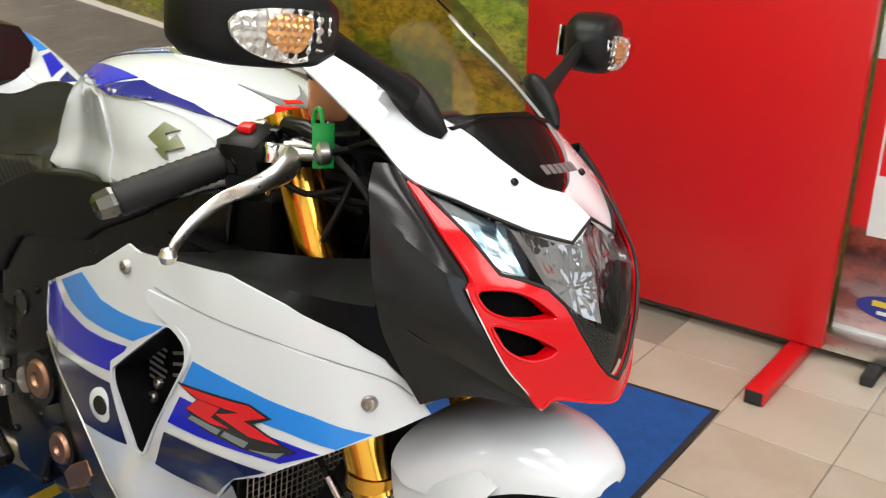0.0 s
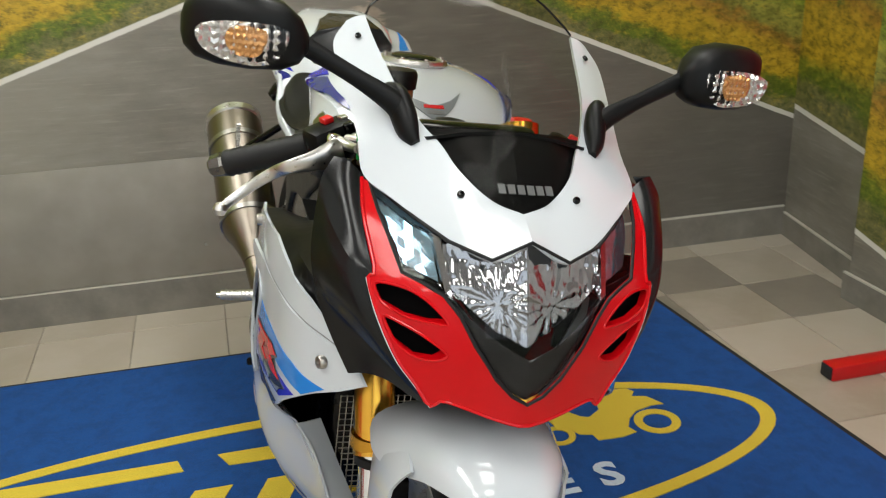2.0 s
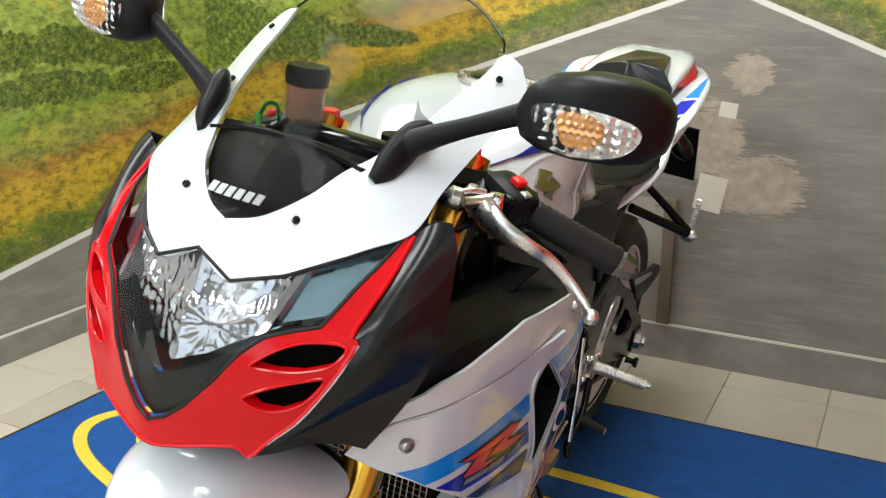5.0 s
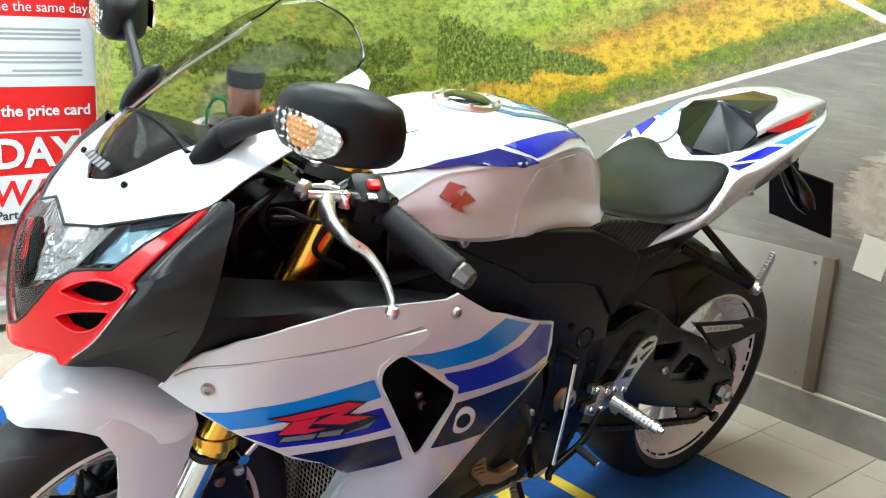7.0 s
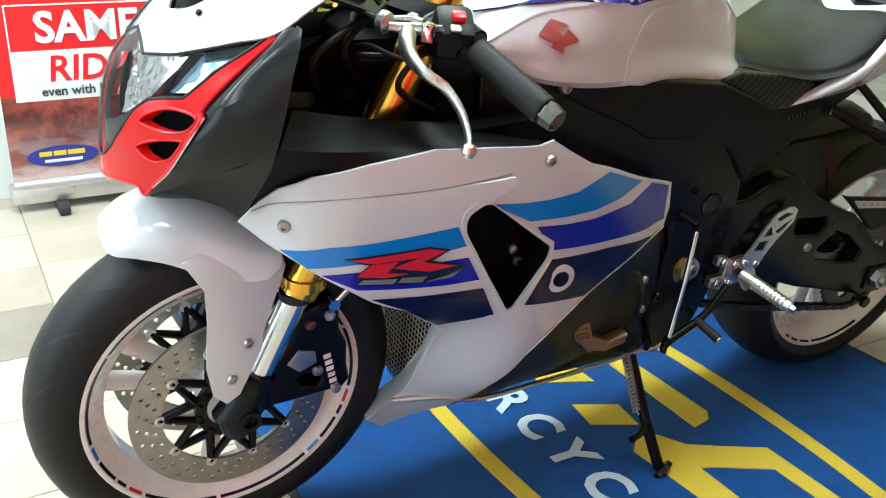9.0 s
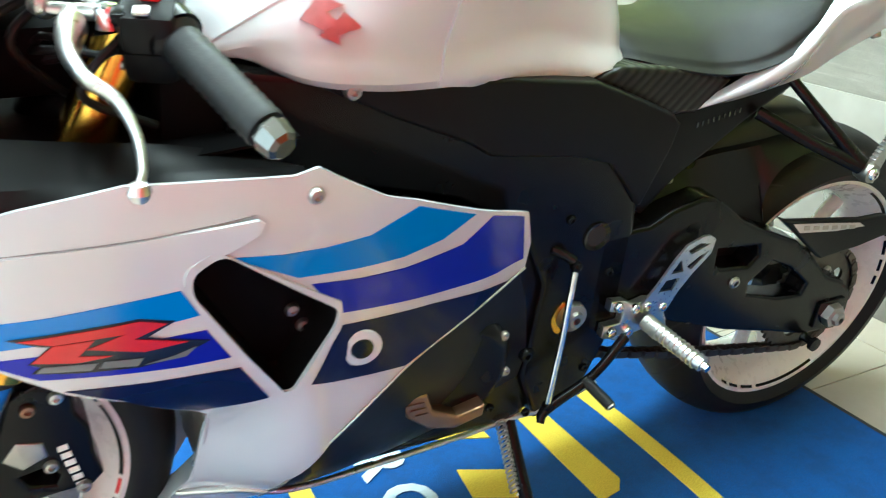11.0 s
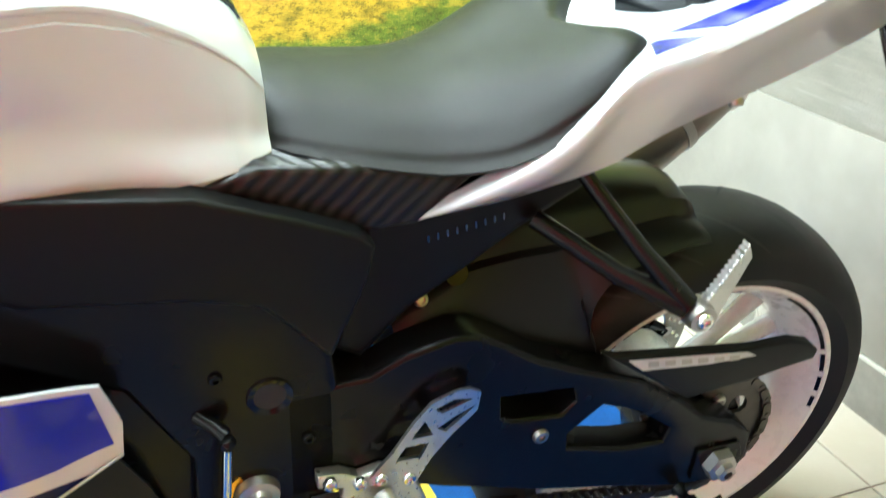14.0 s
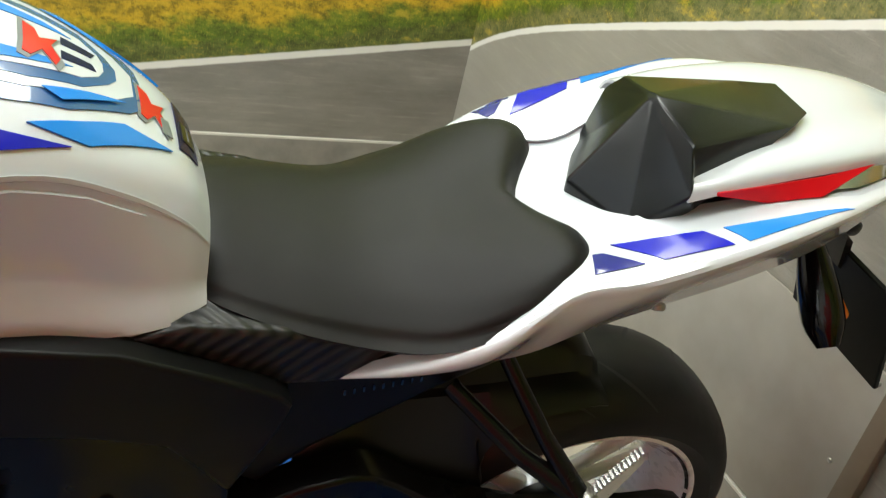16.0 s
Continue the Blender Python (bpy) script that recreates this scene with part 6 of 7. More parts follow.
part("main_reflector", skin(LAMPCORE, fluted, -0.030, 0.002, 0.0026), SILVER, headlight, "chrome fluted reflector", angle=70)
bulb = part("bulb", lathe([(0.0, 0.008), (0.006, 0.006), (0.008, 0.0), (0.007, -0.02), (0.010, -0.03), (0.0, -0.03)], 20, (1.488, 0, 0.793), "x", closed=False), STEEL, headlight, "headlight bulb")
part("bulb_ring", lathe([(0.008, -0.02), (0.012, -0.004), (0.013, -0.006), (0.009, -0.026)], 28, (1.488, 0, 0.793), "x"), SILVER, headlight)
for s in (1, -1):
    facets([(s * 0.160, 0.910), (s * 0.105, 0.880), (s * 0.098, 0.832), (s * 0.140, 0.845), (s * 0.152, 0.875)], -0.022, 0.0007, 0.0095, ICE, "position_lamp", headlight, "ice blue position lamp")
    part("lamp_divider", skin([(s * 0.106, 0.882), (s * 0.098, 0.879), (s * 0.088, 0.824), (s * 0.096, 0.829)], front, -0.004, 0.03, 0.012), SILVER, headlight)
FANG = [(0.093, 0.826), (0.066, 0.802), (0.036, 0.780), (0.0, 0.764), (-0.036, 0.780), (-0.066, 0.802), (-0.093, 0.826), (-0.078, 0.806), (-0.061, 0.777), (-0.037, 0.744), (-0.017, 0.726), (0.0, 0.718), (0.017, 0.726), (0.037, 0.744), (0.061, 0.777), (0.078, 0.806)]
part("lamp_fang", skin(FANG, front, -0.007, 0.004, 0.010), SATIN, headlight, "dark lower lamp cover")
part("lamp_housing", skin([(a * 0.985, b) for a, b in lamp_loop], front, -0.070, 0.004, 0.02), GLOSSBLACK, headlight, "black lamp housing")

# dark inner panel under the screen and its plain maker's marks
inner_half = coons([(1.475, 0.0, 0.907), (1.460, 0.036, 0.916), (1.430, 0.069, 0.941), (1.40, 0.087, 0.964), (1.365, 0.104, 0.980)],
                   [(1.470, 0.0, 0.909), (1.459, 0.0, 0.923), (1.445, 0.0, 0.945), (1.42, 0.0, 0.970), (1.39, 0.0, 0.990)],
                   [(1.475, 0.0, 0.907), (1.472, 0.0, 0.908), (1.470, 0.0, 0.909)], [(1.365, 0.104, 0.980), (1.385, 0.06, 0.988), (1.39, 0.0, 0.990)], 20, 8)
bm = sheet([[p + Vector((-0.006, 0, -0.006)) for p in r] for r in inner_half], 0.003)
sheet(flipy([[p + Vector((-0.006, 0, -0.006)) for p in r] for r in inner_half]), 0.003, bm, True)
part("screen_base", bm, MATTBLACK, bike, "gloss black panel under the screen")
rows = []
for x, z, w in ((1.39, 0.984, 0.10), (1.34, 0.972, 0.115), (1.28, 0.952, 0.12), (1.22, 0.930, 0.115)):
    rows.append([Vector((x, y * w, z - 0.012 * y * y)) for y in (-1, -0.6, -0.2, 0.2, 0.6, 1)])
dash = part("dash_panel", sheet(rows, 0.004), MATTBLACK, bike, "black dashboard cowl")
part("instrument", block(1.235, 1.275, -0.085, 0.085, 0.925, 0.968, 0.012), GLOSSBLACK, dash, "black instrument cluster")
for i in range(6):
    y = -0.031 + 0.0115 * i
    bm = block(-0.0006, 0.0006, 0.0, 0.0085, -0.0065, 0.0065)
    bm.transform(Matrix.Translation((1.4665 - 2.2 * (y + 0.004) ** 2, y, 0.933)) @ Euler((0, radians(-52), 0)).to_matrix().to_4x4())
    part("mark_bar", bm, SILVERDECAL, bike, "silver bar")

# mirrors
for s in (1, -1):
    mirror = new("mirror")
    mirror.parent = bike
    tagged(mirror, "black fairing mirror with built-in indicator")
    part("base", tube([(1.388, s * 0.113, 0.962), (1.374, s * 0.120, 0.974), (1.356, s * 0.125, 0.992), (1.338, s * 0.132, 1.008), (1.322, s * 0.140, 1.014)], [0.007, 0.016, 0.019, 0.017, 0.009], 14, samples=14, squash=0.75), MATTBLACK, mirror)
    part("stalk", tube([(1.358, s * 0.122, 0.990), (1.352, s * 0.142, 1.006), (1.343, s * 0.190, 1.031), (1.330, s * 0.255, 1.062)], [0.016, 0.014, 0.0105, 0.012], 12, samples=14, squash=0.75), MATTBLACK, mirror)
    rings = []
    for y, cx, cz, rx, rz in ((0.240, 1.328, 1.060, 0.010, 0.010), (0.250, 1.325, 1.062, 0.030, 0.026), (0.270, 1.318, 1.065, 0.046, 0.038), (0.305, 1.308, 1.067, 0.053, 0.043), (0.340, 1.296, 1.067, 0.050, 0.042), (0.365, 1.285, 1.066, 0.040, 0.036), (0.378, 1.278, 1.065, 0.024, 0.024), (0.382, 1.275, 1.065, 0.008, 0.010)):
        cx, rx = cx + 0.010, rx - min(0.010, rx * 0.2)
        rings.append([Vector((cx + rx * math.copysign(abs(math.cos(a)) ** 0.55, math.cos(a)), s * y, cz + rz * math.copysign(abs(math.sin(a)) ** 0.55, math.sin(a)))) for a in [2 * math.pi * k2 / 24 for k2 in range(24)]])
    housing = part("housing", loft(rings), MATTBLACK, mirror, "black mirror housing")
    part("mirror_glass", block(1.2745, 1.2785, min(s * 0.280, s * 0.340), max(s * 0.280, s * 0.340), 1.045, 1.088, 0.0015), CHROME, mirror, "mirror glass")
    ind = [(0.266, 1.074), (0.300, 1.079), (0.345, 1.076), (0.366, 1.066), (0.358, 1.046), (0.330, 1.034), (0.292, 1.032), (0.272, 1.046)]

    def mface(a, b, o, s=s):
        u = (a - 0.31) / 0.07
        v = (b - 1.064) / 0.045
        return Vector((1.3755 - 0.16 * (a - 0.262) - 0.010 * u * u - 0.012 * v * v + o, s * a, b))

    lens = part("indicator_lens", skin(ind, mface, 0.002, 0.002, 0.008, smooth=28), LENS, mirror, "clear indicator lens")
    part("indicator_bowl", skin(ind, lambda a, b, o, f=mface: f(a, b, o) + Vector((0.0016 * math.sin(a * 900) + 0.001 * math.sin(b * 700), 0, 0)), -0.007, 0.003, 0.005, smooth=28), PEARL, lens, "ribbed silver reflector", angle=3)
    part("indicator_bulb", skin([(0.290, 1.071), (0.326, 1.073), (0.334, 1.056), (0.320, 1.042), (0.296, 1.044)], lambda a, b, o, f=mface: f(a, b, o) + Vector((0.0014 * math.sin(a * 900) + 0.0008 * math.sin(b * 900), 0, 0)), -0.0055, 0.002, 0.004, smooth=24), AMBERFOIL, lens, "amber bulb glow behind ribs", angle=10)

# bars, grips, levers, switches
for s in (1, -1):
    bar = new("handlebar")
    bar.parent = bike
    tagged(bar, "clip-on handlebar with black grip and silver lever")
    g0, g1 = Vector((1.142, s * 0.195, 0.902)), Vector((1.096, s * 0.312, 0.856))
    part("clip_on", tube([(1.158, s * 0.118, 0.925), g0], 0.012, 14), BLACK, bar)
    part("clamp", lathe([(0.030, -0.018), (0.042, -0.018), (0.042, 0.018), (0.030, 0.018)], 24, (fork_x(0.915), s * 0.107, 0.915), "z"), BLACK, bar, "black bar clamp")
    d = (g1 - g0).normalized()
    pts = [g0 + (g1 - g0) * t for t in [i / 26 for i in range(27)]]
    part("grip", tube(pts, [0.0235 if i < 2 else (0.0186 + 0.0014 * (i % 2)) for i in range(27)], 18), RUBBER, bar, "ribbed black rubber grip")
    part("bar_end", tube([g1, g1 + d * 0.006, g1 + d * 0.022, g1 + d * 0.026], [0.0165, 0.0180, 0.0155, 0.011], 8), DARKCHROME, bar, "faceted dark chrome bar end weight", angle=20)
    sw = part("switch_box", block(-0.026, 0.026, -0.034, 0.034, -0.042, 0.036, 0.012), MATTBLACK, bar, "black switch housing")
    sw.matrix_basis = Matrix.Translation((1.156, s * 0.172, 0.903)) @ Euler((s * radians(-20), 0, s * radians(-20))).to_matrix().to_4x4()
    part("housing_seam", block(-0.0265, 0.0265, -0.0345, 0.0345, -0.004, -0.0028), DEEPBLACK, sw)
    for dy, dz in ((-0.022, -0.028), (0.022, -0.026)):
        part("housing_screw", lathe([(0.0, 0.0), (0.0045, 0.0), (0.004, 0.002), (0.0, 0.0025)], 10, (0.026, dy, dz), "x", closed=False), STEEL, sw)
    part("switch_ring", tube([g0 - d * 0.012, g0 + d * 0.004], 0.027, 20), BLACK, bar)
    part("rocker", block(0.010, 0.030, 0.012, 0.028, 0.020, 0.034, 0.003), BLACK, sw, "black rocker switch")
    part("toggle", block(-0.004, 0.010, 0.018, 0.030, 0.034, 0.039, 0.002), ALU, sw, "pale toggle mark")
    part("button", block(-0.012, 0.006, -0.006, 0.010, 0.034, 0.044, 0.003), REDKNOB, sw, "red stop switch")
    lev = [(1.222, s * 0.174, 0.913), (1.229, s * 0.188, 0.906), (1.233, s * 0.212, 0.897), (1.226, s * 0.240, 0.886), (1.207, s * 0.256, 0.873), (1.197, s * 0.282, 0.852), (1.198, s * 0.306, 0.832), (1.203, s * 0.317, 0.823)]
    part("lever", tube(lev, [0.019, 0.0185, 0.0135, 0.0100, 0.0088, 0.0077, 0.0068, 0.0062], 14, samples=34, squash=0.6), ALU, bar, "polished alloy lever")
    part("lever_ball", lathe([(0.0, -0.0100), (0.007, -0.0075), (0.0100, 0), (0.007, 0.0075), (0.0, 0.0100)], 16, (1.205, s * 0.323, 0.819), "z", closed=False), ALU, bar)
    part("perch", tube([(1.160, s * 0.142, 0.918), (1.190, s * 0.150, 0.910), (1.212, s * 0.162, 0.908)], [0.020, 0.017, 0.013], 14, samples=8), BLACK, bar, "black lever perch")
    part("clamp_arm", tube([(1.210, s * 0.096, 0.934), (1.190, s * 0.115, 0.930), (1.158, s * 0.150, 0.924)], [0.016, 0.017, 0.015], 4, samples=4), BLACK, bar, "black clamp arm")
    part("clamp_bolt", lathe([(0.0, 0.0), (0.009, 0.0), (0.009, 0.006), (0.0045, 0.007), (0.004, 0.003), (0.0, 0.003)], 14, (1.200, s * 0.104, 0.942), "z", closed=False), STEEL, bar, "dull steel socket bolt")
    for p0, p1, p2, r in (((1.240, 0.153, 0.920), (1.218, 0.160, 0.918), (1.193, 0.178, 0.921), 0.0075), ((1.226, 0.140, 0.925), (1.210, 0.150, 0.927), (1.196, 0.160, 0.924), 0.005)):
        part("perch_arm", tube([(a, s * b, c) for a, b, c in (p0, p1, p2)], [r * 0.8, r, r * 1.2], 12, samples=8), ALU, bar, "silver perch arm")
    part("pivot_bolt", lathe([(0.0, -0.014), (0.012, -0.014), (0.012, 0.004), (0.009, 0.008), (0.0, 0.009)], 16, (1.194, s * 0.176, 0.921), "z", closed=False), CHROME, bar)
    part("lock_knob", lathe([(0.0, -0.008), (0.008, -0.008), (0.009, 0.003), (0.006, 0.007), (0.0, 0.008)], 12, (1.203, s * 0.148, 0.926), "z", closed=False), ALU, bar)
    part("adjuster", tube([(1.236, s * 0.150, 0.921), (1.238, s * 0.147, 0.9215), (1.243, s * 0.138, 0.923), (1.245, s * 0.135, 0.9235)], [0.010, 0.0145, 0.0145, 0.010], 12), ALU, bar, "silver cable adjuster wheel")
    part("cable_end", tube([(1.245, s * 0.135, 0.9235), (1.254, s * 0.118, 0.926), (1.275, s * 0.085, 0.925), (1.29, s * 0.05, 0.89), (1.27, s * 0.03, 0.83)], [0.006, 0.004, 0.0035, 0.0035, 0.0035], 8, samples=20), RUBBER, bar, "black clutch cable")
    for k in range(3):
        part("loom", tube([(1.165 - 0.01 * k, s * 0.150, 0.885), (1.20 - 0.008 * k, s * (0.125 - 0.01 * k), 0.865), (1.24 + 0.01 * k, s * (0.09 - 0.02 * k), 0.875 - 0.02 * k), (1.25, s * 0.04, 0.84)], 0.004 + 0.001 * k, 8, samples=14), RUBBER, bar, "black wiring loom")
tag = finish("hang_tag", block(-0.0012, 0.0012, -0.0125, 0.0125, -0.052, 0.0, 0.001), GREEN)
tagged(tag, "green plastic tag hanging from a brake lever", "tag")
tag.matrix_world = bike.matrix_world @ Matrix.Translation((1.242, -0.146, 0.956)) @ Euler((radians(3), radians(4), radians(-38))).to_matrix().to_4x4()
part("tag_strap", tube([(1.241, -0.146, 0.954), (1.232, -0.142, 0.970), (1.218, -0.136, 0.966), (1.213, -0.135, 0.94)], 0.0028, 8, samples=12), GREEN, tag, "green tag strap").matrix_parent_inverse = tag.matrix_world.inverted() @ bike.matrix_world
RESFLUID = material("amber_fluid_cup", (0.42, 0.19, 0.09), 0.25, var=0.1)
res = part("fluid_reservoir", lathe([(0.0, 0.0), (0.021, 0.0), (0.024, 0.004), (0.025, 0.045), (0.0, 0.045)], 28, (1.205, -0.103, 0.955), "z", closed=False), RESFLUID, bike, "amber brake fluid reservoir with black cap")
part("cap", lathe([(0.0, 0.046), (0.028, 0.046), (0.029, 0.064), (0.026, 0.070), (0.0, 0.070)], 28, (1.205, -0.103, 0.955), "z", closed=False), MATTBLACK, res, "black screw cap")
part("bracket", tube([(1.205, -0.103, 0.958), (1.19, -0.115, 0.94), (1.17, -0.12, 0.925)], 0.005, 8), BLACK, res)
part("master_cylinder", tube([(1.165, -0.128, 0.94), (1.205, -0.130, 0.938), (1.232, -0.133, 0.934)], [0.014, 0.016, 0.010], 14), BLACK, bike, "black brake master cylinder")
part("top_clamp", block(1.115, 1.175, -0.14, 0.14, 0.905, 0.93, 0.010), BLACK, bike, "black top fork clamp")
for s in (1, -1):
    x, z = fork_x(0.940), 0.940
    part("fork_cap", lathe([(0.0, -0.012), (0.029, -0.012), (0.028, 0.004), (0.018, 0.007), (0.018, 0.012), (0.0, 0.012)], 24, (x, s * 0.107, z), "z", closed=False), GOLD, fork, "gold fork cap")
    part("preload_ring", lathe([(0.0, 0.012), (0.017, 0.012), (0.016, 0.021), (0.0, 0.021)], 6, (x, s * 0.107, z), "z", closed=False), REDKNOB, fork, "red preload adjuster")
    part("fork_ring", lathe([(0.0285, -0.008), (0.033, -0.008), (0.033, 0.010), (0.0285, 0.010)], 28, (fork_x(0.535), s * 0.107, 0.535), "z"), GOLD, fork)
part("steering_head", tube([(1.165, 0, 0.90), (1.235, 0, 0.74)], 0.045, 20), BLACK, bike, "black steering head")
part("ignition", lathe([(0.0, 0.0), (0.022, 0.0), (0.022, 0.02), (0.0, 0.024)], 20, (1.135, 0, 0.93), "z", closed=False), MATTBLACK, bike, "black ignition lock")
for i, (a, b, c) in enumerate((((1.20, 0.06, 0.92), (1.27, 0.09, 0.87), (1.20, 0.05, 0.78)), ((1.23, -0.13, 0.93), (1.30, -0.12, 0.87), (1.24, -0.06, 0.78)), ((1.25, 0.10, 0.915), (1.33, 0.14, 0.88), (1.30, 0.08, 0.80)), ((1.16, -0.06, 0.92), (1.25, -0.10, 0.90), (1.22, -0.12, 0.80)), ((1.17, 0.15, 0.90), (1.22, 0.155, 0.84), (1.15, 0.13, 0.79)))):
    part("cable", tube([a, b, c], 0.0045, 8, samples=16), RUBBER, bike, "black control cable")
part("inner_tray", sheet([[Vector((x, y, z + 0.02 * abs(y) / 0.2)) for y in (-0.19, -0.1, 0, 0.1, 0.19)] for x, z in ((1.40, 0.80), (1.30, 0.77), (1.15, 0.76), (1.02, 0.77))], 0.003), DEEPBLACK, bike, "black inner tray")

for ob in bike.children_recursive:
    if ob.type == "MESH" and ob.name.split(".")[0] in ("side_reflector", "tail_light", "tail_lamp", "undertray"):
        skew(ob)

# ---------------------------------------------------------------- brakes, exhaust, engine covers, controls and stand


def disc(y, cx, cz, r0, r1, parent, holes, spider, name="brake_disc"):
    """A drilled brake disc with a dark carrier."""
    outer = [(cx + r1 * math.cos(2 * math.pi * i / 60), cz + r1 * math.sin(2 * math.pi * i / 60)) for i in range(60)]
    inner = [(cx + r0 * math.cos(2 * math.pi * i / 40), cz + r0 * math.sin(2 * math.pi * i / 40)) for i in range(40)]
    hs = [inner]
    for i in range(holes):
        for q in range(3):
            a = 2 * math.pi * (i + q * 0.3) / holes
            r = r0 + (r1 - r0) * (0.25 + 0.25 * q)
            hs.append([(cx + r * math.cos(a) + 0.0042 * math.cos(math.pi * e / 3), cz + r * math.sin(a) + 0.0042 * math.sin(math.pi * e / 3)) for e in range(6)])
    bm = plate(outer, y - 0.0025, y + 0.0025, holes=hs)
    ob = part(name, bm, DISC, parent, "drilled steel brake disc")
    sgn = 1 if y > 0 else -1
    for i in range(spider):
        a = 2 * math.pi * i / spider
        bx, bz = cx + (r0 + 0.003) * math.cos(a), cz + (r0 + 0.003) * math.sin(a)
        for e in (-0.22, 0.22):
            part("carrier_arm", tube([(cx + 0.05 * math.cos(a + e * 2), y, cz + 0.05 * math.sin(a + e * 2)), (bx, y, bz)], [0.008, 0.006], 8), BLACK, ob, "black carrier arm")
        part("disc_button", lathe([(0.0, -0.005), (0.009, -0.005), (0.009, 0.005), (0.005, 0.006), (0.0, 0.003)] if sgn > 0 else [(0.0, 0.005), (0.009, 0.005), (0.009, -0.005), (0.005, -0.006), (0.0, -0.003)], 14, (bx, y, bz), "y", closed=False), ALU, ob, "silver disc button")
    part("carrier_ring", lathe([(0.040, -0.005), (0.058, -0.005), (0.058, 0.005), (0.040, 0.005)], 36, (cx, y, cz), "y"), BLACK, ob, "black carrier ring")
    return ob


CALIPER = [(1.330, 0.470), (1.291, 0.486), (1.268, 0.484), (1.262, 0.462), (1.260, 0.430), (1.246, 0.402), (1.244, 0.360), (1.237, 0.328), (1.250, 0.314), (1.289, 0.313), (1.344, 0.309), (1.386, 0.309), (1.402, 0.335), (1.372, 0.390), (1.345, 0.420)]
CALHOLE = [(1.330, 0.352), (1.300, 0.358), (1.287, 0.341), (1.292, 0.328), (1.320, 0.335)]
for s in (1, -1):
    disc(s * 0.068, 1.420, 0.301, 0.108, 0.157, bike, 30, 10)
    cal = part("brake_caliper", plate(CALIPER, s * 0.052, s * 0.108, holes=(CALHOLE,), bevel=0.008), BLACK, bike, "black four piston brake caliper")
    part("pad_cover", plate([(1.328, 0.408), (1.300, 0.400), (1.296, 0.378), (1.325, 0.366), (1.345, 0.385)], s * 0.104, s * 0.110, bevel=0.002), STEEL, cal, "grey pad spring plate")
    for i in range(6):
        z = 0.388 - 0.0125 * i
        x = 1.280 - 0.0030 * i
        part("mark_bar", plate([(x + 0.006, z), (x - 0.006, z + 0.002), (x - 0.007, z - 0.006), (x + 0.005, z - 0.008)], s * 0.108, s * 0.1092), WHEELWHITE, cal, "white mark bar")
    for bx, bz, m in ((1.279, 0.462, ALU), (1.310, 0.452, BRONZE), (1.295, 0.362, STEEL), (1.262, 0.318, STEEL)):
        screw(bx, s * 0.110, bz, (0, s, 0), 0.009, cal, m)
    part("banjo_bolt", lathe([(0.0, -0.006), (0.010, -0.006), (0.010, 0.010), (0.0, 0.010)], 6, (1.272, s * 0.100, 0.478), "y", closed=False), CHROME, cal, "chrome banjo bolt")
    part("brake_hose", tube([(1.272, s * 0.104, 0.478), (1.250, s * 0.104, 0.500), (1.215, s * 0.100, 0.535), (1.19, s * 0.09, 0.62), (1.19, s * 0.08, 0.74)], 0.0045, 8, samples=18), RUBBER, bike, "black brake hose")
    part("hose_ferrule", tube([(1.268, s * 0.104, 0.482), (1.246, s * 0.104, 0.504)], 0.006, 10), CHROME, cal, "chrome hose ferrule")
    part("axle_end", lathe([(0.0, -0.004), (0.018, -0.004), (0.018, 0.004), (0.011, 0.004), (0.011, -0.002), (0.0, -0.002)], 24, (1.412, s * 0.136, 0.316), "y", closed=False) if s > 0 else lathe([(0.0, 0.004), (0.018, 0.004), (0.018, -0.004), (0.011, -0.004), (0.011, 0.002), (0.0, 0.002)], 24, (1.412, s * 0.136, 0.316), "y", closed=False), BLACK, bike, "black front axle end")
    part("slider_seal", lathe([(0.021, -0.006), (0.027, -0.006), (0.027, 0.006), (0.021, 0.006)], 24, (fork_x(0.512), s * 0.107, 0.512), "z"), RUBBER, fork, "black dust seal")
    part("lug_clamp", block(1.375, 1.418, min(s * 0.10, s * 0.135), max(s * 0.10, s * 0.135), 0.325, 0.39, 0.010), BLACK, fork, "black axle clamp")

# rim tape: short dashes near the edge of each rim
for hub, rr, rw, red in ((front_wheel, 0.222, 0.052, True), (rear_wheel, 0.228, 0.080, False)):
    for s in (1, -1):
        a0 = 0.0
        lengths = (34, 34, 7, 5, 12, 7, 9, 22)
        for rep in range(3):
            for k, ln in enumerate((38, 9, 7, 5) if not red else lengths):
                bm = bmesh.new()
                rows = []
                for r, y in ((rr - 0.0085, rw - 0.0018), (rr - 0.0125, rw - 0.0056)):
                    rows.append([Vector((r * math.cos(radians(a0 + ln * i / 10)), s * (y + 0.0008), r * math.sin(radians(a0 + ln * i / 10)))) for i in range(11)])
                mt = (NAVY, BLACK, DECALRED, NAVY, BLACK, SKY, BLACK, NAVY)[k] if red else BLACK
                part("rim_tape", sheet(rows, 0.0005), mt, hub)
                a0 += ln + 3 if not red else ln + 2
            a0 = (rep + 1) * 120.0

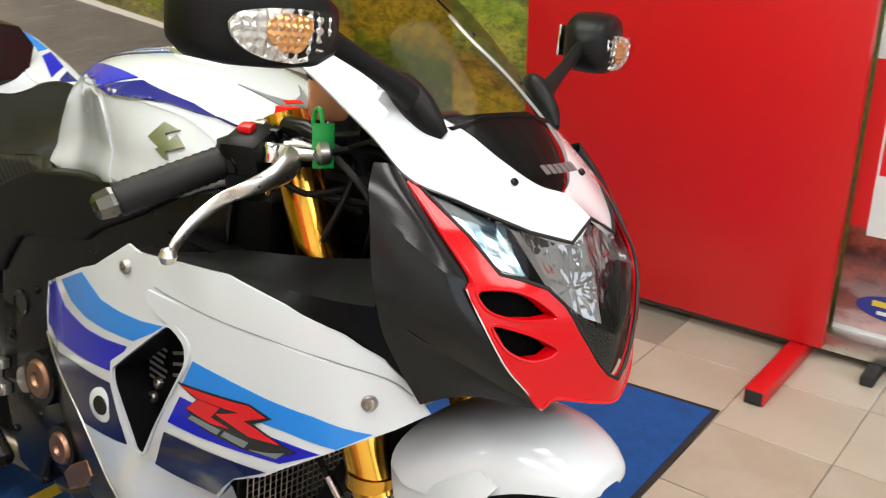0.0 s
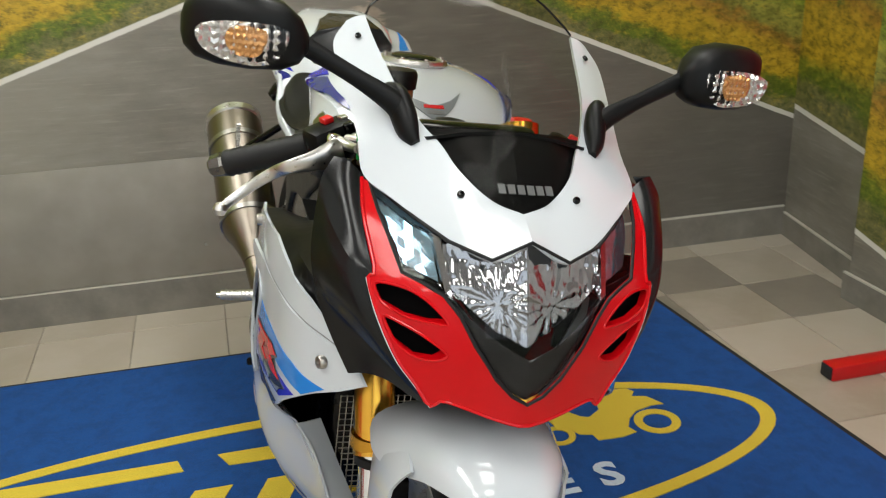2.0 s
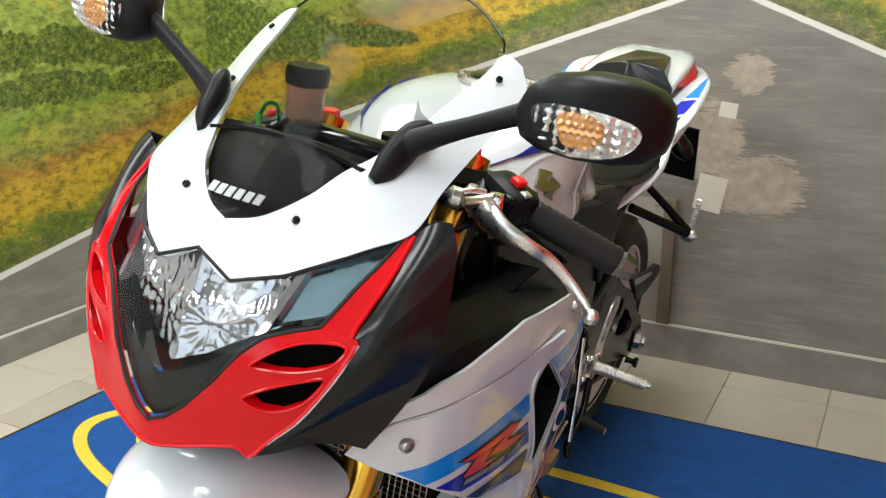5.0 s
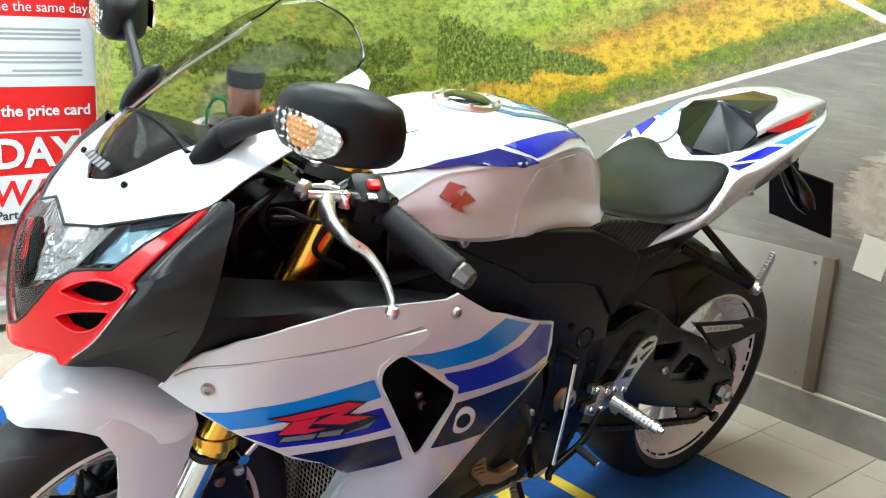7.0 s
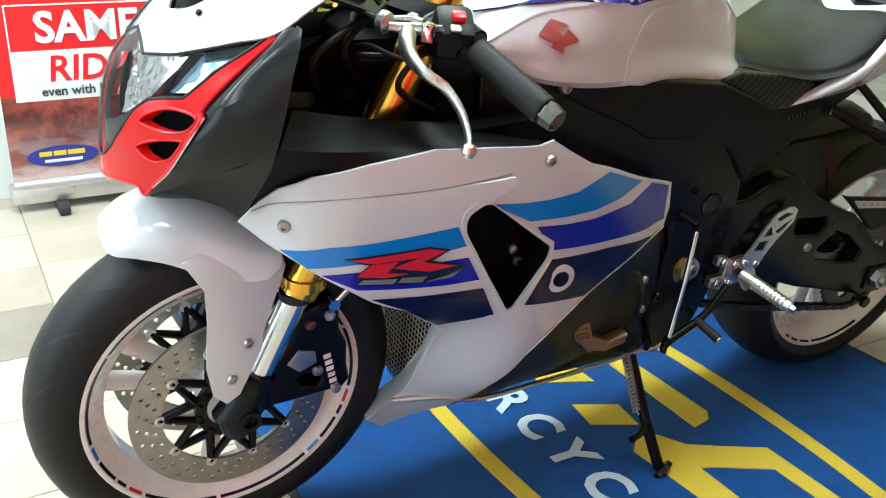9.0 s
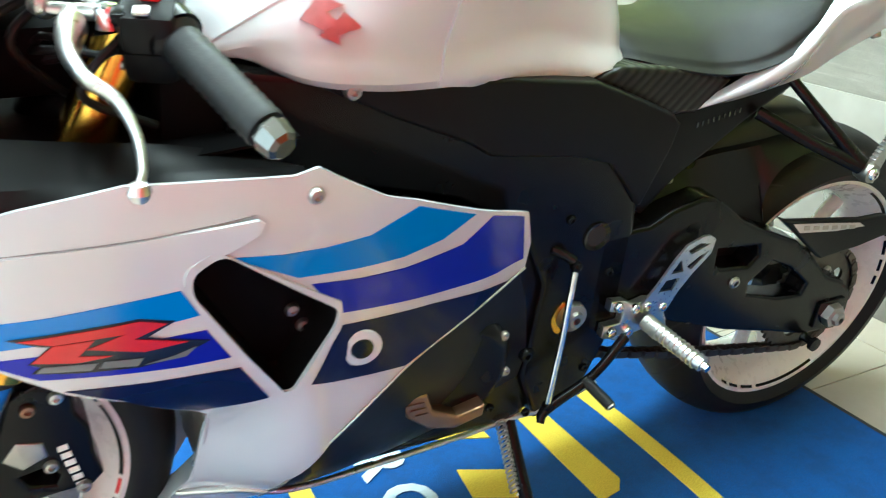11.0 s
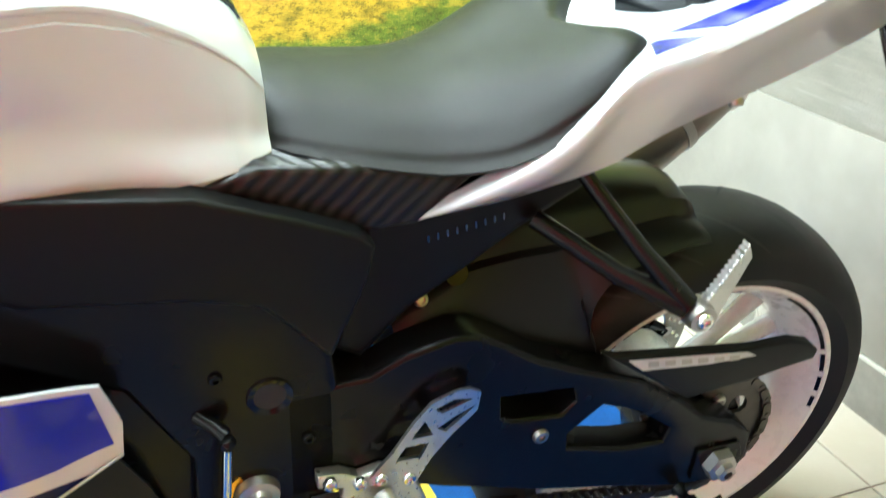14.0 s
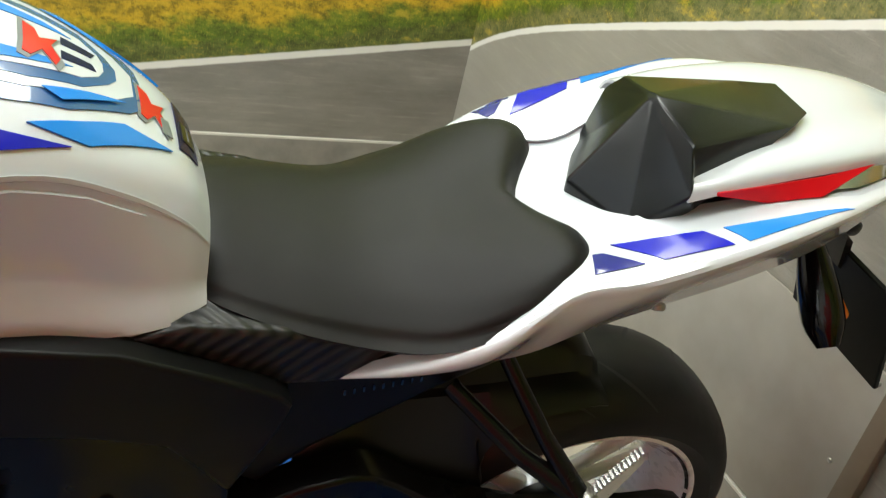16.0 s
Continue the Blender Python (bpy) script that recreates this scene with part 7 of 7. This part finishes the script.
# tread grooves, thin and dark
for hub, R, hw, rim_r in ((front_wheel, 0.292, 0.060, 0.222), (rear_wheel, 0.303, 0.094, 0.228)):
    for k in range(18):
        for s in (1, -1):
            rows = [[], []]
            for i in range(9):
                t = radians(8 + 52 * i / 8) * s
                a = 2 * math.pi * k / 18 + (0.10 if s > 0 else 0.27) + 0.26 * (i / 8)
                r = rim_r + (R - rim_r) * math.cos(t) ** 0.62 + 0.0004
                wd = 0.009 * math.sin(math.pi * (i + 0.7) / 9.4) / r
                for q in (0, 1):
                    rows[q].append(Vector((r * math.cos(a + wd * (q - 0.5)), hw * math.sin(t), r * math.sin(a + wd * (q - 0.5)))))
            part("tread_groove", sheet(rows), MATEDGE, hub)

# radiator and its mesh guard
rad = part("radiator", block(1.06, 1.095, -0.125, 0.125, 0.36, 0.62, 0.008), BLACK, bike, "black radiator")
part("oil_cooler", block(1.070, 1.098, -0.066, 0.066, 0.215, 0.36, 0.006), BLACK, bike, "black oil cooler")
for i in range(26):
    z = 0.225 + 0.0105 * i
    w = 0.062 + 0.052 * min(max((z - 0.26) / 0.14, 0.0), 1.0)
    part("grille_wire", tube([(1.104, -w, z), (1.104, w, z)], 0.0012, 6), STEEL, rad, "silver mesh wire")
for i in range(23):
    y = -0.1155 + 0.0105 * i
    part("grille_wire", tube([(1.106, y, 0.225 if abs(y) < 0.062 else 0.24 + 2.2 * (abs(y) - 0.062)), (1.106, y, 0.49)], 0.0012, 6), STEEL, rad, "silver mesh wire")

# silencer
AX0, AX1 = Vector((0.22, -0.190, 0.42)), Vector((-0.148, -0.239, 0.682))
axis = (AX1 - AX0).normalized()
sil = part("silencer", tube([AX0 - axis * 0.02, AX0, AX0 + axis * 0.045, AX0 + axis * 0.075, AX0 + axis * 0.100, AX0 + axis * 0.106, AX1 - axis * 0.06, AX1 - axis * 0.02], [0.030, 0.034, 0.050, 0.066, 0.070, 0.073, 0.074, 0.072], 32), TITAN, bike, "brushed titanium exhaust silencer")
part("weld_band", tube([AX0 + axis * 0.098, AX0 + axis * 0.112], 0.0745, 32), STEEL, sil, "steel weld band")
for q in range(6):
    a = 2 * math.pi * q / 6
    u = axis.orthogonal().normalized()
    w = axis.cross(u)
    p = AX1 - axis * 0.014 + (u * math.cos(a) + w * math.sin(a)) * 0.0755
    screw(p.x, p.y, p.z, u * math.cos(a) + w * math.sin(a), 0.005, sil)
part("end_cap", tube([AX1 - axis * 0.024, AX1 - axis * 0.02, AX1, AX1 + axis * 0.022, AX1 + axis * 0.028], [0.072, 0.0765, 0.075, 0.050, 0.036], 32), ALU, sil, "silver silencer end cap")
part("outlet", tube([AX1 + axis * 0.02, AX1 + axis * 0.032], 0.028, 24), BLACK, sil, "black outlet")
part("strap", tube([AX0 + axis * 0.345, AX0 + axis * 0.360], 0.0765, 32), STEEL, sil, "steel clamp band")
part("mid_pipe", tube([AX0, (0.283, -0.174, 0.366), (0.38, -0.15, 0.29), (0.52, -0.10, 0.25), (0.70, -0.05, 0.24)], [0.030, 0.029, 0.027, 0.027, 0.027], 18, samples=20), TITAN, bike, "stained steel mid pipe")

# engine covers
gen = part("generator_cover", lathe([(0.0, 0.192), (0.060, 0.192), (0.068, 0.196), (0.078, 0.192), (0.088, 0.180), (0.092, 0.150), (0.0, 0.150)], 40, (0.80, 0, 0.42), "y", closed=False), BLACK, bike, "black round generator cover")
for i in range(8):
    a = 2 * math.pi * (i + 0.3) / 8
    screw(0.80 + 0.083 * math.cos(a), 0.189, 0.42 + 0.083 * math.sin(a), (0, 1, 0), 0.007, gen)
slide = part("crash_slider", plate([(0.892, 0.424), (0.852, 0.418), (0.841, 0.388), (0.801, 0.365), (0.761, 0.373), (0.763, 0.355), (0.805, 0.346), (0.846, 0.358), (0.878, 0.386)], 0.185, 0.214, bevel=0.005), BRONZE, bike, "bronze crash slider")
for i in range(3):
    part("slider_ridge", plate([(0.884 - 0.008 * i, 0.410 - 0.010 * i), (0.858 - 0.004 * i, 0.409 - 0.010 * i), (0.858 - 0.004 * i, 0.405 - 0.010 * i), (0.884 - 0.008 * i, 0.406 - 0.010 * i)], 0.213, 0.216), BRONZE, slide)
part("clutch_cover", lathe([(0.0, -0.178), (0.070, -0.178), (0.090, -0.168), (0.098, -0.140), (0.0, -0.140)], 40, (0.75, 0, 0.44), "y", closed=False), BLACK, bike, "black clutch cover")
for cx, cz, r, y in ((0.697, 0.482, 0.032, -0.186), (0.786, 0.403, 0.026, -0.202)):
    cp = part("cover_plug", lathe([(0.0, -0.004), (r * 0.3, -0.004), (r * 0.4, -0.009), (r * 0.85, -0.009), (r, -0.004), (r, 0.012), (0.0, 0.012)], 28, (cx, y, cz), "y", closed=False), BRONZE, bike, "bronze round engine plug")
    part("plug_ring", lathe([(r * 1.02, -0.003), (r * 1.35, -0.003), (r * 1.4, 0.012), (r * 1.02, 0.012)], 28, (cx, y, cz), "y"), BLACK, cp, "black plug seat")
part("crash_slider", plate([(0.811, 0.376), (0.828, 0.395), (0.873, 0.421), (0.886, 0.400), (0.862, 0.372), (0.828, 0.355)], -0.190, -0.216, bevel=0.004), BRONZE, bike, "bronze crash slider")
screw(0.686, 0.186, 0.417, (0, 1, 0), 0.010, bike, BLACK)
for s in (1, -1):
    pv0 = part("pivot_nut", lathe([(0.0, 0.0), (0.024, 0.0), (0.022, 0.010), (0.014, 0.012), (0.012, 0.018), (0.006, 0.018), (0.006, 0.008), (0.0, 0.008)], 24, (0.590, 0.148, 0.437), "y", closed=False) if s > 0 else lathe([(0.0, 0.0), (0.024, 0.0), (0.022, -0.010), (0.0, -0.012)], 24, (0.590, -0.148, 0.437), "y", closed=False), STEEL, bike, "steel swingarm pivot nut")
    rows = [[Vector((0.590 + r * math.cos(radians(a)), s * 0.1496, 0.437 + r * math.sin(radians(a)))) for a in range(-60, 61, 10)] for r in (0.025, 0.033)]
    part("pivot_washer", sheet(rows, 0.003), GOLD, pv0, "gold half ring washer")
    part("frame_hole", lathe([(0.016, 0.001), (0.022, 0.003), (0.023, 0.0), (0.016, 0.0)] if s > 0 else [(0.016, -0.001), (0.022, -0.003), (0.023, 0.0), (0.016, 0.0)], 28, (0.571, s * 0.148, 0.566), "y"), GLOSSBLACK, bike, "round frame hole rim")
    part("frame_plug", lathe([(0.0, 0.0), (0.016, 0.0), (0.016, s * 0.0008), (0.0, s * 0.0008)], 24, (0.571, s * 0.148, 0.566), "y", closed=False), MATEDGE, bike, "dark frame hole")
part("shift_rod", tube([(0.617, 0.172, 0.535), (0.628, 0.186, 0.43), (0.640, 0.196, 0.325)], 0.0048, 12), CHROME, bike, "chrome gear shift rod")
for p in ((0.617, 0.172, 0.54), (0.640, 0.196, 0.32)):
    part("rod_joint", lathe([(0.0, -0.009), (0.007, -0.006), (0.009, 0), (0.007, 0.006), (0.0, 0.009)], 14, p, "y", closed=False), BLACK, bike, "black rod joint")
part("shift_arm", tube([(0.617, 0.168, 0.545), (0.626, 0.158, 0.551), (0.640, 0.145, 0.556)], [0.008, 0.007, 0.008], 10), BLACK, bike, "black gear shift arm")
shift = part("shift_lever", tube([(0.500, 0.175, 0.395), (0.560, 0.190, 0.350), (0.640, 0.196, 0.315), (0.655, 0.205, 0.300)], [0.008, 0.007, 0.008, 0.006], 12, samples=16), BLACK, bike, "black gear shift lever")
part("toe_rubber", tube([(0.575, 0.190, 0.345), (0.561, 0.240, 0.331)], [0.0085, 0.0085], 14), RUBBER, shift, "black toe rubber")
part("toe_tip", tube([(0.561, 0.240, 0.331), (0.5605, 0.243, 0.330)], 0.0065, 12), STEEL, shift, "steel tip")
for s in (1, -1):
    part("fairing_edge", tube([side(s)(x, z, 0.001) for x, z in [(0.707, 0.561), (0.793, 0.535), (0.884, 0.500), (0.931, 0.465), (0.986, 0.412), (1.033, 0.312), (1.048, 0.230)]], 0.0016, 6, samples=24), STEEL, bike, "thin grey seam along the fairing")
part("belly_edge", tube([*[side(1)(x, z, 0.001) for x, z in ((1.150, 0.250), (1.080, 0.262), (1.009, 0.256))], (0.87, 0.142, 0.247), (0.737, 0.132, 0.242), (0.655, 0.13, 0.248), (0.602, 0.15, 0.269), (0.518, 0.152, 0.297)], 0.0045, 8, samples=40), ALU, bike, "silver edge along the lower fairing")

# rider footrests with heel guards
GUARDPLATE = [(0.358, 0.533), (0.370, 0.541), (0.384, 0.542), (0.412, 0.531), (0.429, 0.509), (0.453, 0.469), (0.476, 0.440), (0.470, 0.425), (0.424, 0.419), (0.408, 0.452), (0.389, 0.478), (0.360, 0.509)]
GH = ([(0.366, 0.527), (0.388, 0.531), (0.408, 0.522), (0.400, 0.514)], [(0.363, 0.517), (0.386, 0.506), (0.404, 0.494), (0.394, 0.487), (0.374, 0.505)], [(0.418, 0.508), (0.432, 0.486), (0.408, 0.486)], [(0.412, 0.476), (0.438, 0.476), (0.448, 0.458), (0.420, 0.456)])
HANGER = [(0.530, 0.455), (0.505, 0.452), (0.486, 0.440), (0.462, 0.445), (0.436, 0.437), (0.415, 0.400), (0.405, 0.372), (0.428, 0.362), (0.450, 0.392), (0.478, 0.386), (0.505, 0.380), (0.535, 0.392), (0.535, 0.412), (0.505, 0.412), (0.503, 0.430), (0.530, 0.438)]
for s in (1, -1):
    rest = part("footrest_hanger", plate(HANGER, s * 0.150, s * 0.164, bevel=0.003), ALU, bike, "silver rider footrest hanger")
    part("heel_guard", plate(GUARDPLATE, s * 0.164, s * 0.168, holes=GH), ALU, rest, "silver pierced heel guard")
    for bx, bz in ((0.522, 0.402), (0.518, 0.446), (0.463, 0.436), (0.432, 0.428), (0.490, 0.396), (0.486, 0.436)):
        screw(bx, s * 0.168, bz, (0, s, 0), 0.008, rest, CHROME)
    peg = part("footpeg", tube([(0.462, s * 0.170, 0.410), (0.455, s * 0.20, 0.407), (0.447, s * 0.245, 0.402), (0.440, s * 0.277, 0.399)], [0.014, 0.013, 0.012, 0.011], 12), ALU, rest, "knurled silver footpeg")
    for i in range(9):
        f = 0.12 + 0.095 * i
        p = Vector((0.458, s * 0.19, 0.408)).lerp(Vector((0.440, s * 0.277, 0.399)), f)
        part("peg_rib", lathe([(0.0105, -0.0016), (0.0140, 0.0), (0.0105, 0.0016)], 12, p, "y"), ALU, peg)
    part("peg_tip", tube([(0.440, s * 0.277, 0.399), (0.4385, s * 0.287, 0.3985)], [0.007, 0.006], 12), CHROME, peg)
    # passenger footrest
    ph = part("passenger_hanger", tube([(0.264, s * 0.140, 0.765), (0.225, s * 0.20, 0.71), (0.187, s * 0.238, 0.665)], [0.008, 0.009, 0.012], 12), BLACK, bike, "black passenger footrest bracket")
    part("brace", tube([(0.305, s * 0.132, 0.715), (0.245, s * 0.20, 0.685), (0.187, s * 0.238, 0.662)], [0.010, 0.010, 0.012], 12), BLACK, ph, "black bracket brace")
    part("peg_pivot", lathe([(0.0, -0.012), (0.014, -0.012), (0.016, 0.0), (0.014, 0.012), (0.0, 0.012)], 20, (0.176, s * 0.242, 0.655), "y", closed=False), STEEL, ph, "steel pivot")
    teeth = []
    for i in range(13):
        f = i / 12
        teeth += [(0.171 - 0.031 * f, 0.666 + 0.060 * f), (0.175 - 0.032 * f, 0.6690 + 0.060 * f)]
    part("passenger_peg", plate([(0.176, 0.640), *teeth, (0.141, 0.731), (0.134, 0.716), (0.153, 0.655), (0.158, 0.634)], s * 0.237, s * 0.247, bevel=0.001), ALU, ph, "serrated silver passenger peg folded up")
    screw(0.176, s * 0.255, 0.655, (0, s, 0), 0.009, ph, CHROME)
part("brake_pedal", tube([(0.49, -0.175, 0.38), (0.56, -0.19, 0.345), (0.63, -0.205, 0.33), (0.645, -0.225, 0.332)], [0.008, 0.007, 0.008, 0.008], 12, samples=14), BLACK, bike, "black brake pedal")

# chain guard, hugger
cg = part("chain_guard", plate([(0.205, 0.530), (0.182, 0.522), (0.09, 0.508), (-0.001, 0.494), (-0.058, 0.493), (-0.090, 0.482), (-0.108, 0.466), (-0.106, 0.452), (-0.06, 0.446), (-0.014, 0.438), (0.074, 0.431), (0.148, 0.488)], 0.138, 0.150, bevel=0.005), MATTBLACK, bike, "black plastic chain guard")
part("guard_sticker", plate([(0.172, 0.516), (0.085, 0.503), (0.005, 0.490), (-0.010, 0.481), (0.06, 0.484), (0.150, 0.496)], 0.150, 0.1508), FORKBLUE, cg, "silver warning sticker")
for i in range(6):
    part("sticker_bar", plate([(0.145 - 0.023 * i, 0.508 - 0.0036 * i), (0.131 - 0.023 * i, 0.506 - 0.0036 * i), (0.129 - 0.023 * i, 0.498 - 0.0034 * i), (0.143 - 0.023 * i, 0.500 - 0.0036 * i)], 0.1508, 0.1514), STEEL, cg)
HUG = [(0.430, 0.602, 0.585, 0.430, 0.550), (0.400, 0.622, 0.600, 0.400, 0.555), (0.350, 0.642, 0.614, 0.345, 0.535), (0.290, 0.655, 0.622, 0.270, 0.500), (0.250, 0.662, 0.6235, 0.186, 0.482), (0.220, 0.666, 0.625, 0.196, 0.520), (0.205, 0.667, 0.626, 0.197, 0.560), (0.190, 0.668, 0.627, 0.180, 0.591), (0.150, 0.670, 0.632, 0.150, 0.608), (0.10, 0.668, 0.638, 0.098, 0.622), (0.070, 0.662, 0.638, 0.072, 0.626), (0.055, 0.650, 0.634, 0.058, 0.625)]
rows = []
for x, zc, zt, xe, ze in HUG:
    half = [(x, 0.0, zc), (x, 0.026, zc - 0.004), (x, 0.047, (zc * 0.6 + zt * 0.4)), (x, 0.058, zt), (x * 0.9 + xe * 0.1, 0.068, zt - 0.003), (x * 0.5 + xe * 0.5, 0.092, (zt + ze) / 2), (xe, 0.102, ze)]
    rows.append([Vector((a, -b, c)) for a, b, c in half[:0:-1]] + [Vector(p) for p in half])
cols = [spline([r[i] for r in rows], 40) for i in range(13)]
hug = part("rear_hugger", sheet([[cols[i][k] for i in range(13)] for k in range(40)], 0.003), HUGBLACK, bike, "satin black rear hugger")
screw(0.398, 0.083, 0.598, (0, 1, 0.6), 0.008, hug)
part("bolt_recess", tube([(0.357, 0.060, 0.612), (0.3575, 0.0765, 0.6200)], 0.013, 20), GLOSSBLACK, hug, "dark bolt recess")
part("shock_mount", block(0.44, 0.56, -0.06, 0.06, 0.45, 0.70, 0.012), BLACK, bike, "black shock absorber mount")

# sprockets and chain
PITCHC = 0.015875
chain = new("drive_chain")
chain.parent = bike


def sprocket(name, cx, cz, teeth, y, holes, label):
    r = PITCHC / (2 * math.sin(math.pi / teeth))
    out = []
    for i in range(teeth):
        for f, dr in ((0.0, -0.004), (0.32, 0.001), (0.5, 0.0045), (0.68, 0.001)):
            a = 2 * math.pi * (i + f) / teeth
            out.append((cx + (r + dr) * math.cos(a), cz + (r + dr) * math.sin(a)))
    hs = []
    for i in range(holes):
        a = 2 * math.pi * i / holes
        hs.append([(cx + 0.068 * math.cos(a + 0.36 * math.cos(q * math.pi / 5) * 0.7) * (1 + 0.22 * math.sin(q * math.pi / 5)), cz + 0.068 * math.sin(a + 0.36 * math.cos(q * math.pi / 5) * 0.7) * (1 + 0.22 * math.sin(q * math.pi / 5))) for q in range(10)])
    return part(name, plate(out, y - 0.003, y + 0.003, holes=hs), CHAINSTEEL, chain, label), r


rs, RR = sprocket("rear_sprocket", 0.0, 0.304, 42, 0.100, 5, "dark steel rear sprocket")
for i in range(5):
    a = 2 * math.pi * (i + 0.5) / 5
    screw(0.062 * math.cos(a), 0.106, 0.304 + 0.062 * math.sin(a), (0, 1, 0), 0.009, rs)
part("carrier", lathe([(0.02, 0.02), (0.075, 0.03), (0.080, 0.085), (0.070, 0.096), (0.02, 0.096)], 32, (0, 0, 0.304), "y"), BLACK, chain, "black sprocket carrier")
fs, RF = sprocket("front_sprocket", 0.640, 0.400, 17, 0.100, 0, "dark steel front sprocket")


def link_mesh(w):
    bm = bmesh.new()
    for yy in (-w, w):
        out = []
        for i in range(16):
            a = 2 * math.pi * i / 16
            c, q = math.cos(a), math.sin(a)
            out.append(((PITCHC / 2 if c > 0 else -PITCHC / 2) + 0.0062 * c, 0.0068 * q * (0.85 if abs(c) < 0.3 else 1)))
        plate(out, yy - 0.0009, yy + 0.0009, bm=bm)
    lathe([(0.0, -w - 0.0022), (0.0034, -w - 0.0022), (0.0034, w + 0.0022), (0.0, w + 0.0022)], 8, (-PITCHC / 2, 0, 0), "y", bm, closed=False)
    lathe([(0.0, -0.005), (0.0050, -0.005), (0.0050, 0.005), (0.0, 0.005)], 8, (PITCHC / 2, 0, 0), "y", bm, closed=False)
    return bm


d = Vector((0.640, 0.096))
ang = math.atan2(0.096, 0.640)
ln = d.length
be = math.asin((RR - RF) / ln)
path = []
ta = ang + math.pi / 2 + be
p1, p2 = Vector((RR * math.cos(ta), 0.304 + RR * math.sin(ta))), Vector((0.64 + RF * math.cos(ta), 0.400 + RF * math.sin(ta)))
tb = ang - math.pi / 2 - be
p3, p4 = Vector((0.64 + RF * math.cos(tb), 0.400 + RF * math.sin(tb))), Vector((RR * math.cos(tb), 0.304 + RR * math.sin(tb)))
for i in range(60):
    path.append(p1.lerp(p2, i / 60))
for i in range(30):
    a = ta + (tb - ta) * i / 30
    path.append(Vector((0.64 + RF * math.cos(a), 0.400 + RF * math.sin(a))))
for i in range(60):
    f = i / 60
    q = p3.lerp(p4, f)
    path.append(Vector((q.x, q.y - 0.012 * math.sin(math.pi * f))))
for i in range(60):
    a = tb - (2 * math.pi - (ta - tb)) * i / 60
    path.append(Vector((RR * math.cos(a), 0.304 + RR * math.sin(a))))
path.append(path[0])
links, meshes, step, acc = [], [], PITCHC, 0.0
for a, b in zip(path, path[1:]):
    L0 = (b - a).length
    while acc <= L0:
        p = a.lerp(b, acc / max(L0, 1e-9))
        links.append((p, math.atan2(b.y - a.y, b.x - a.x)))
        acc += step
    acc -= L0
for i, (p, a) in enumerate(links):
    if i < 2:
        ob = part("link", link_mesh(0.0065 if i else 0.0085), CHAINSTEEL, chain)
        meshes.append(ob.data)
    else:
        ob = new("link", meshes[i % 2])
        ob.parent = chain
    ob.location = (p.x, 0.100, p.y)
    ob.rotation_euler = (0, -a, 0)
disc(-0.105, 0.0, 0.304, 0.075, 0.110, bike, 24, 6)
part("rear_caliper", block(0.055, 0.125, -0.135, -0.085, 0.33, 0.41, 0.014), BLACK, bike, "black rear brake caliper")

# side stand
stand = part("side_stand", tube([(0.655, 0.118, 0.250), (0.652, 0.150, 0.205), (0.645, 0.205, 0.125), (0.634, 0.254, 0.052)], [0.013, 0.012, 0.011, 0.011], 14, samples=14), BLACK, bike, "black steel side stand")
part("stand_foot", tube([(0.634, 0.254, 0.052), (0.630, 0.262, 0.0475)], [0.024, 0.026], 16), BLACK, stand, "black round stand foot")
part("stand_bracket", plate([(0.70, 0.29), (0.62, 0.29), (0.635, 0.225), (0.675, 0.225)], 0.095, 0.118, bevel=0.004), BLACK, stand, "black stand bracket")
bm = bmesh.new()
coil = []
for i in range(180):
    a = i * 0.55
    f = i / 179
    c = Vector((0.672, 0.128, 0.255)).lerp(Vector((0.664, 0.190, 0.150)), f)
    coil.append(c + Vector((0.008 * math.cos(a), 0.0, 0.008 * math.sin(a))))
part("return_spring", tube(coil, 0.0018, 5), STEEL, stand, "steel return spring")
part("stand_tang", tube([(0.645, 0.200, 0.130), (0.68, 0.225, 0.128), (0.705, 0.232, 0.13)], [0.006, 0.006, 0.007], 10), BLACK, stand, "black foot tang")

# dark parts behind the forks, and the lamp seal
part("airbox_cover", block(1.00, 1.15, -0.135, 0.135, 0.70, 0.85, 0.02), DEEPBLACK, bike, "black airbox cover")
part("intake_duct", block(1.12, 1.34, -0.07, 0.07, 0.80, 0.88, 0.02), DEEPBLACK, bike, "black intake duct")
seal = [front(a, b, 0.0015) for a, b in lamp_loop]
part("lamp_seal", tube(seal + seal[:1], 0.0022, 6), RUBBER, headlight, "black rubber seal")

# rolled edges of the red surround
rim_pts = [front(a, b, 0.001) for a, b in shroud[2 * len(LAMP) - 1:]]
part("surround_edge", tube(rim_pts, 0.0026, 8, samples=60), RED, bike, "rolled red edge")
for loop in vent_holes:
    lp = [front(a, b, 0.001) for a, b in loop]
    part("vent_rim", tube(ring(lp, 40) + ring(lp, 40)[:1], 0.0020, 6), RED, bike, "rolled red vent edge")

# small louvre slots in the subframe cover
for s in (1, -1):
    for i in range(9):
        x, z = 0.411 - 0.0095 * i, 0.701 + 0.0017 * i
        part("louvre_slot", plate([(x, z), (x - 0.0022, z + 0.0004), (x - 0.0010, z + 0.0078), (x + 0.0012, z + 0.0074)], s * 0.1245, s * 0.1262), DARKCHROME, bike)
# footwell bolts, belly bolts and frame bolts
for x, z, y in ((0.708, 0.300, 0.150), (0.668, 0.405, 0.170), (0.640, 0.270, 0.149), (0.545, 0.330, 0.149), (0.62, 0.60, 0.149), (0.535, 0.50, 0.149)):
    for s in (1, -1):
        screw(x, s * y, z, (0, s, 0), 0.007, bike, BLACK)
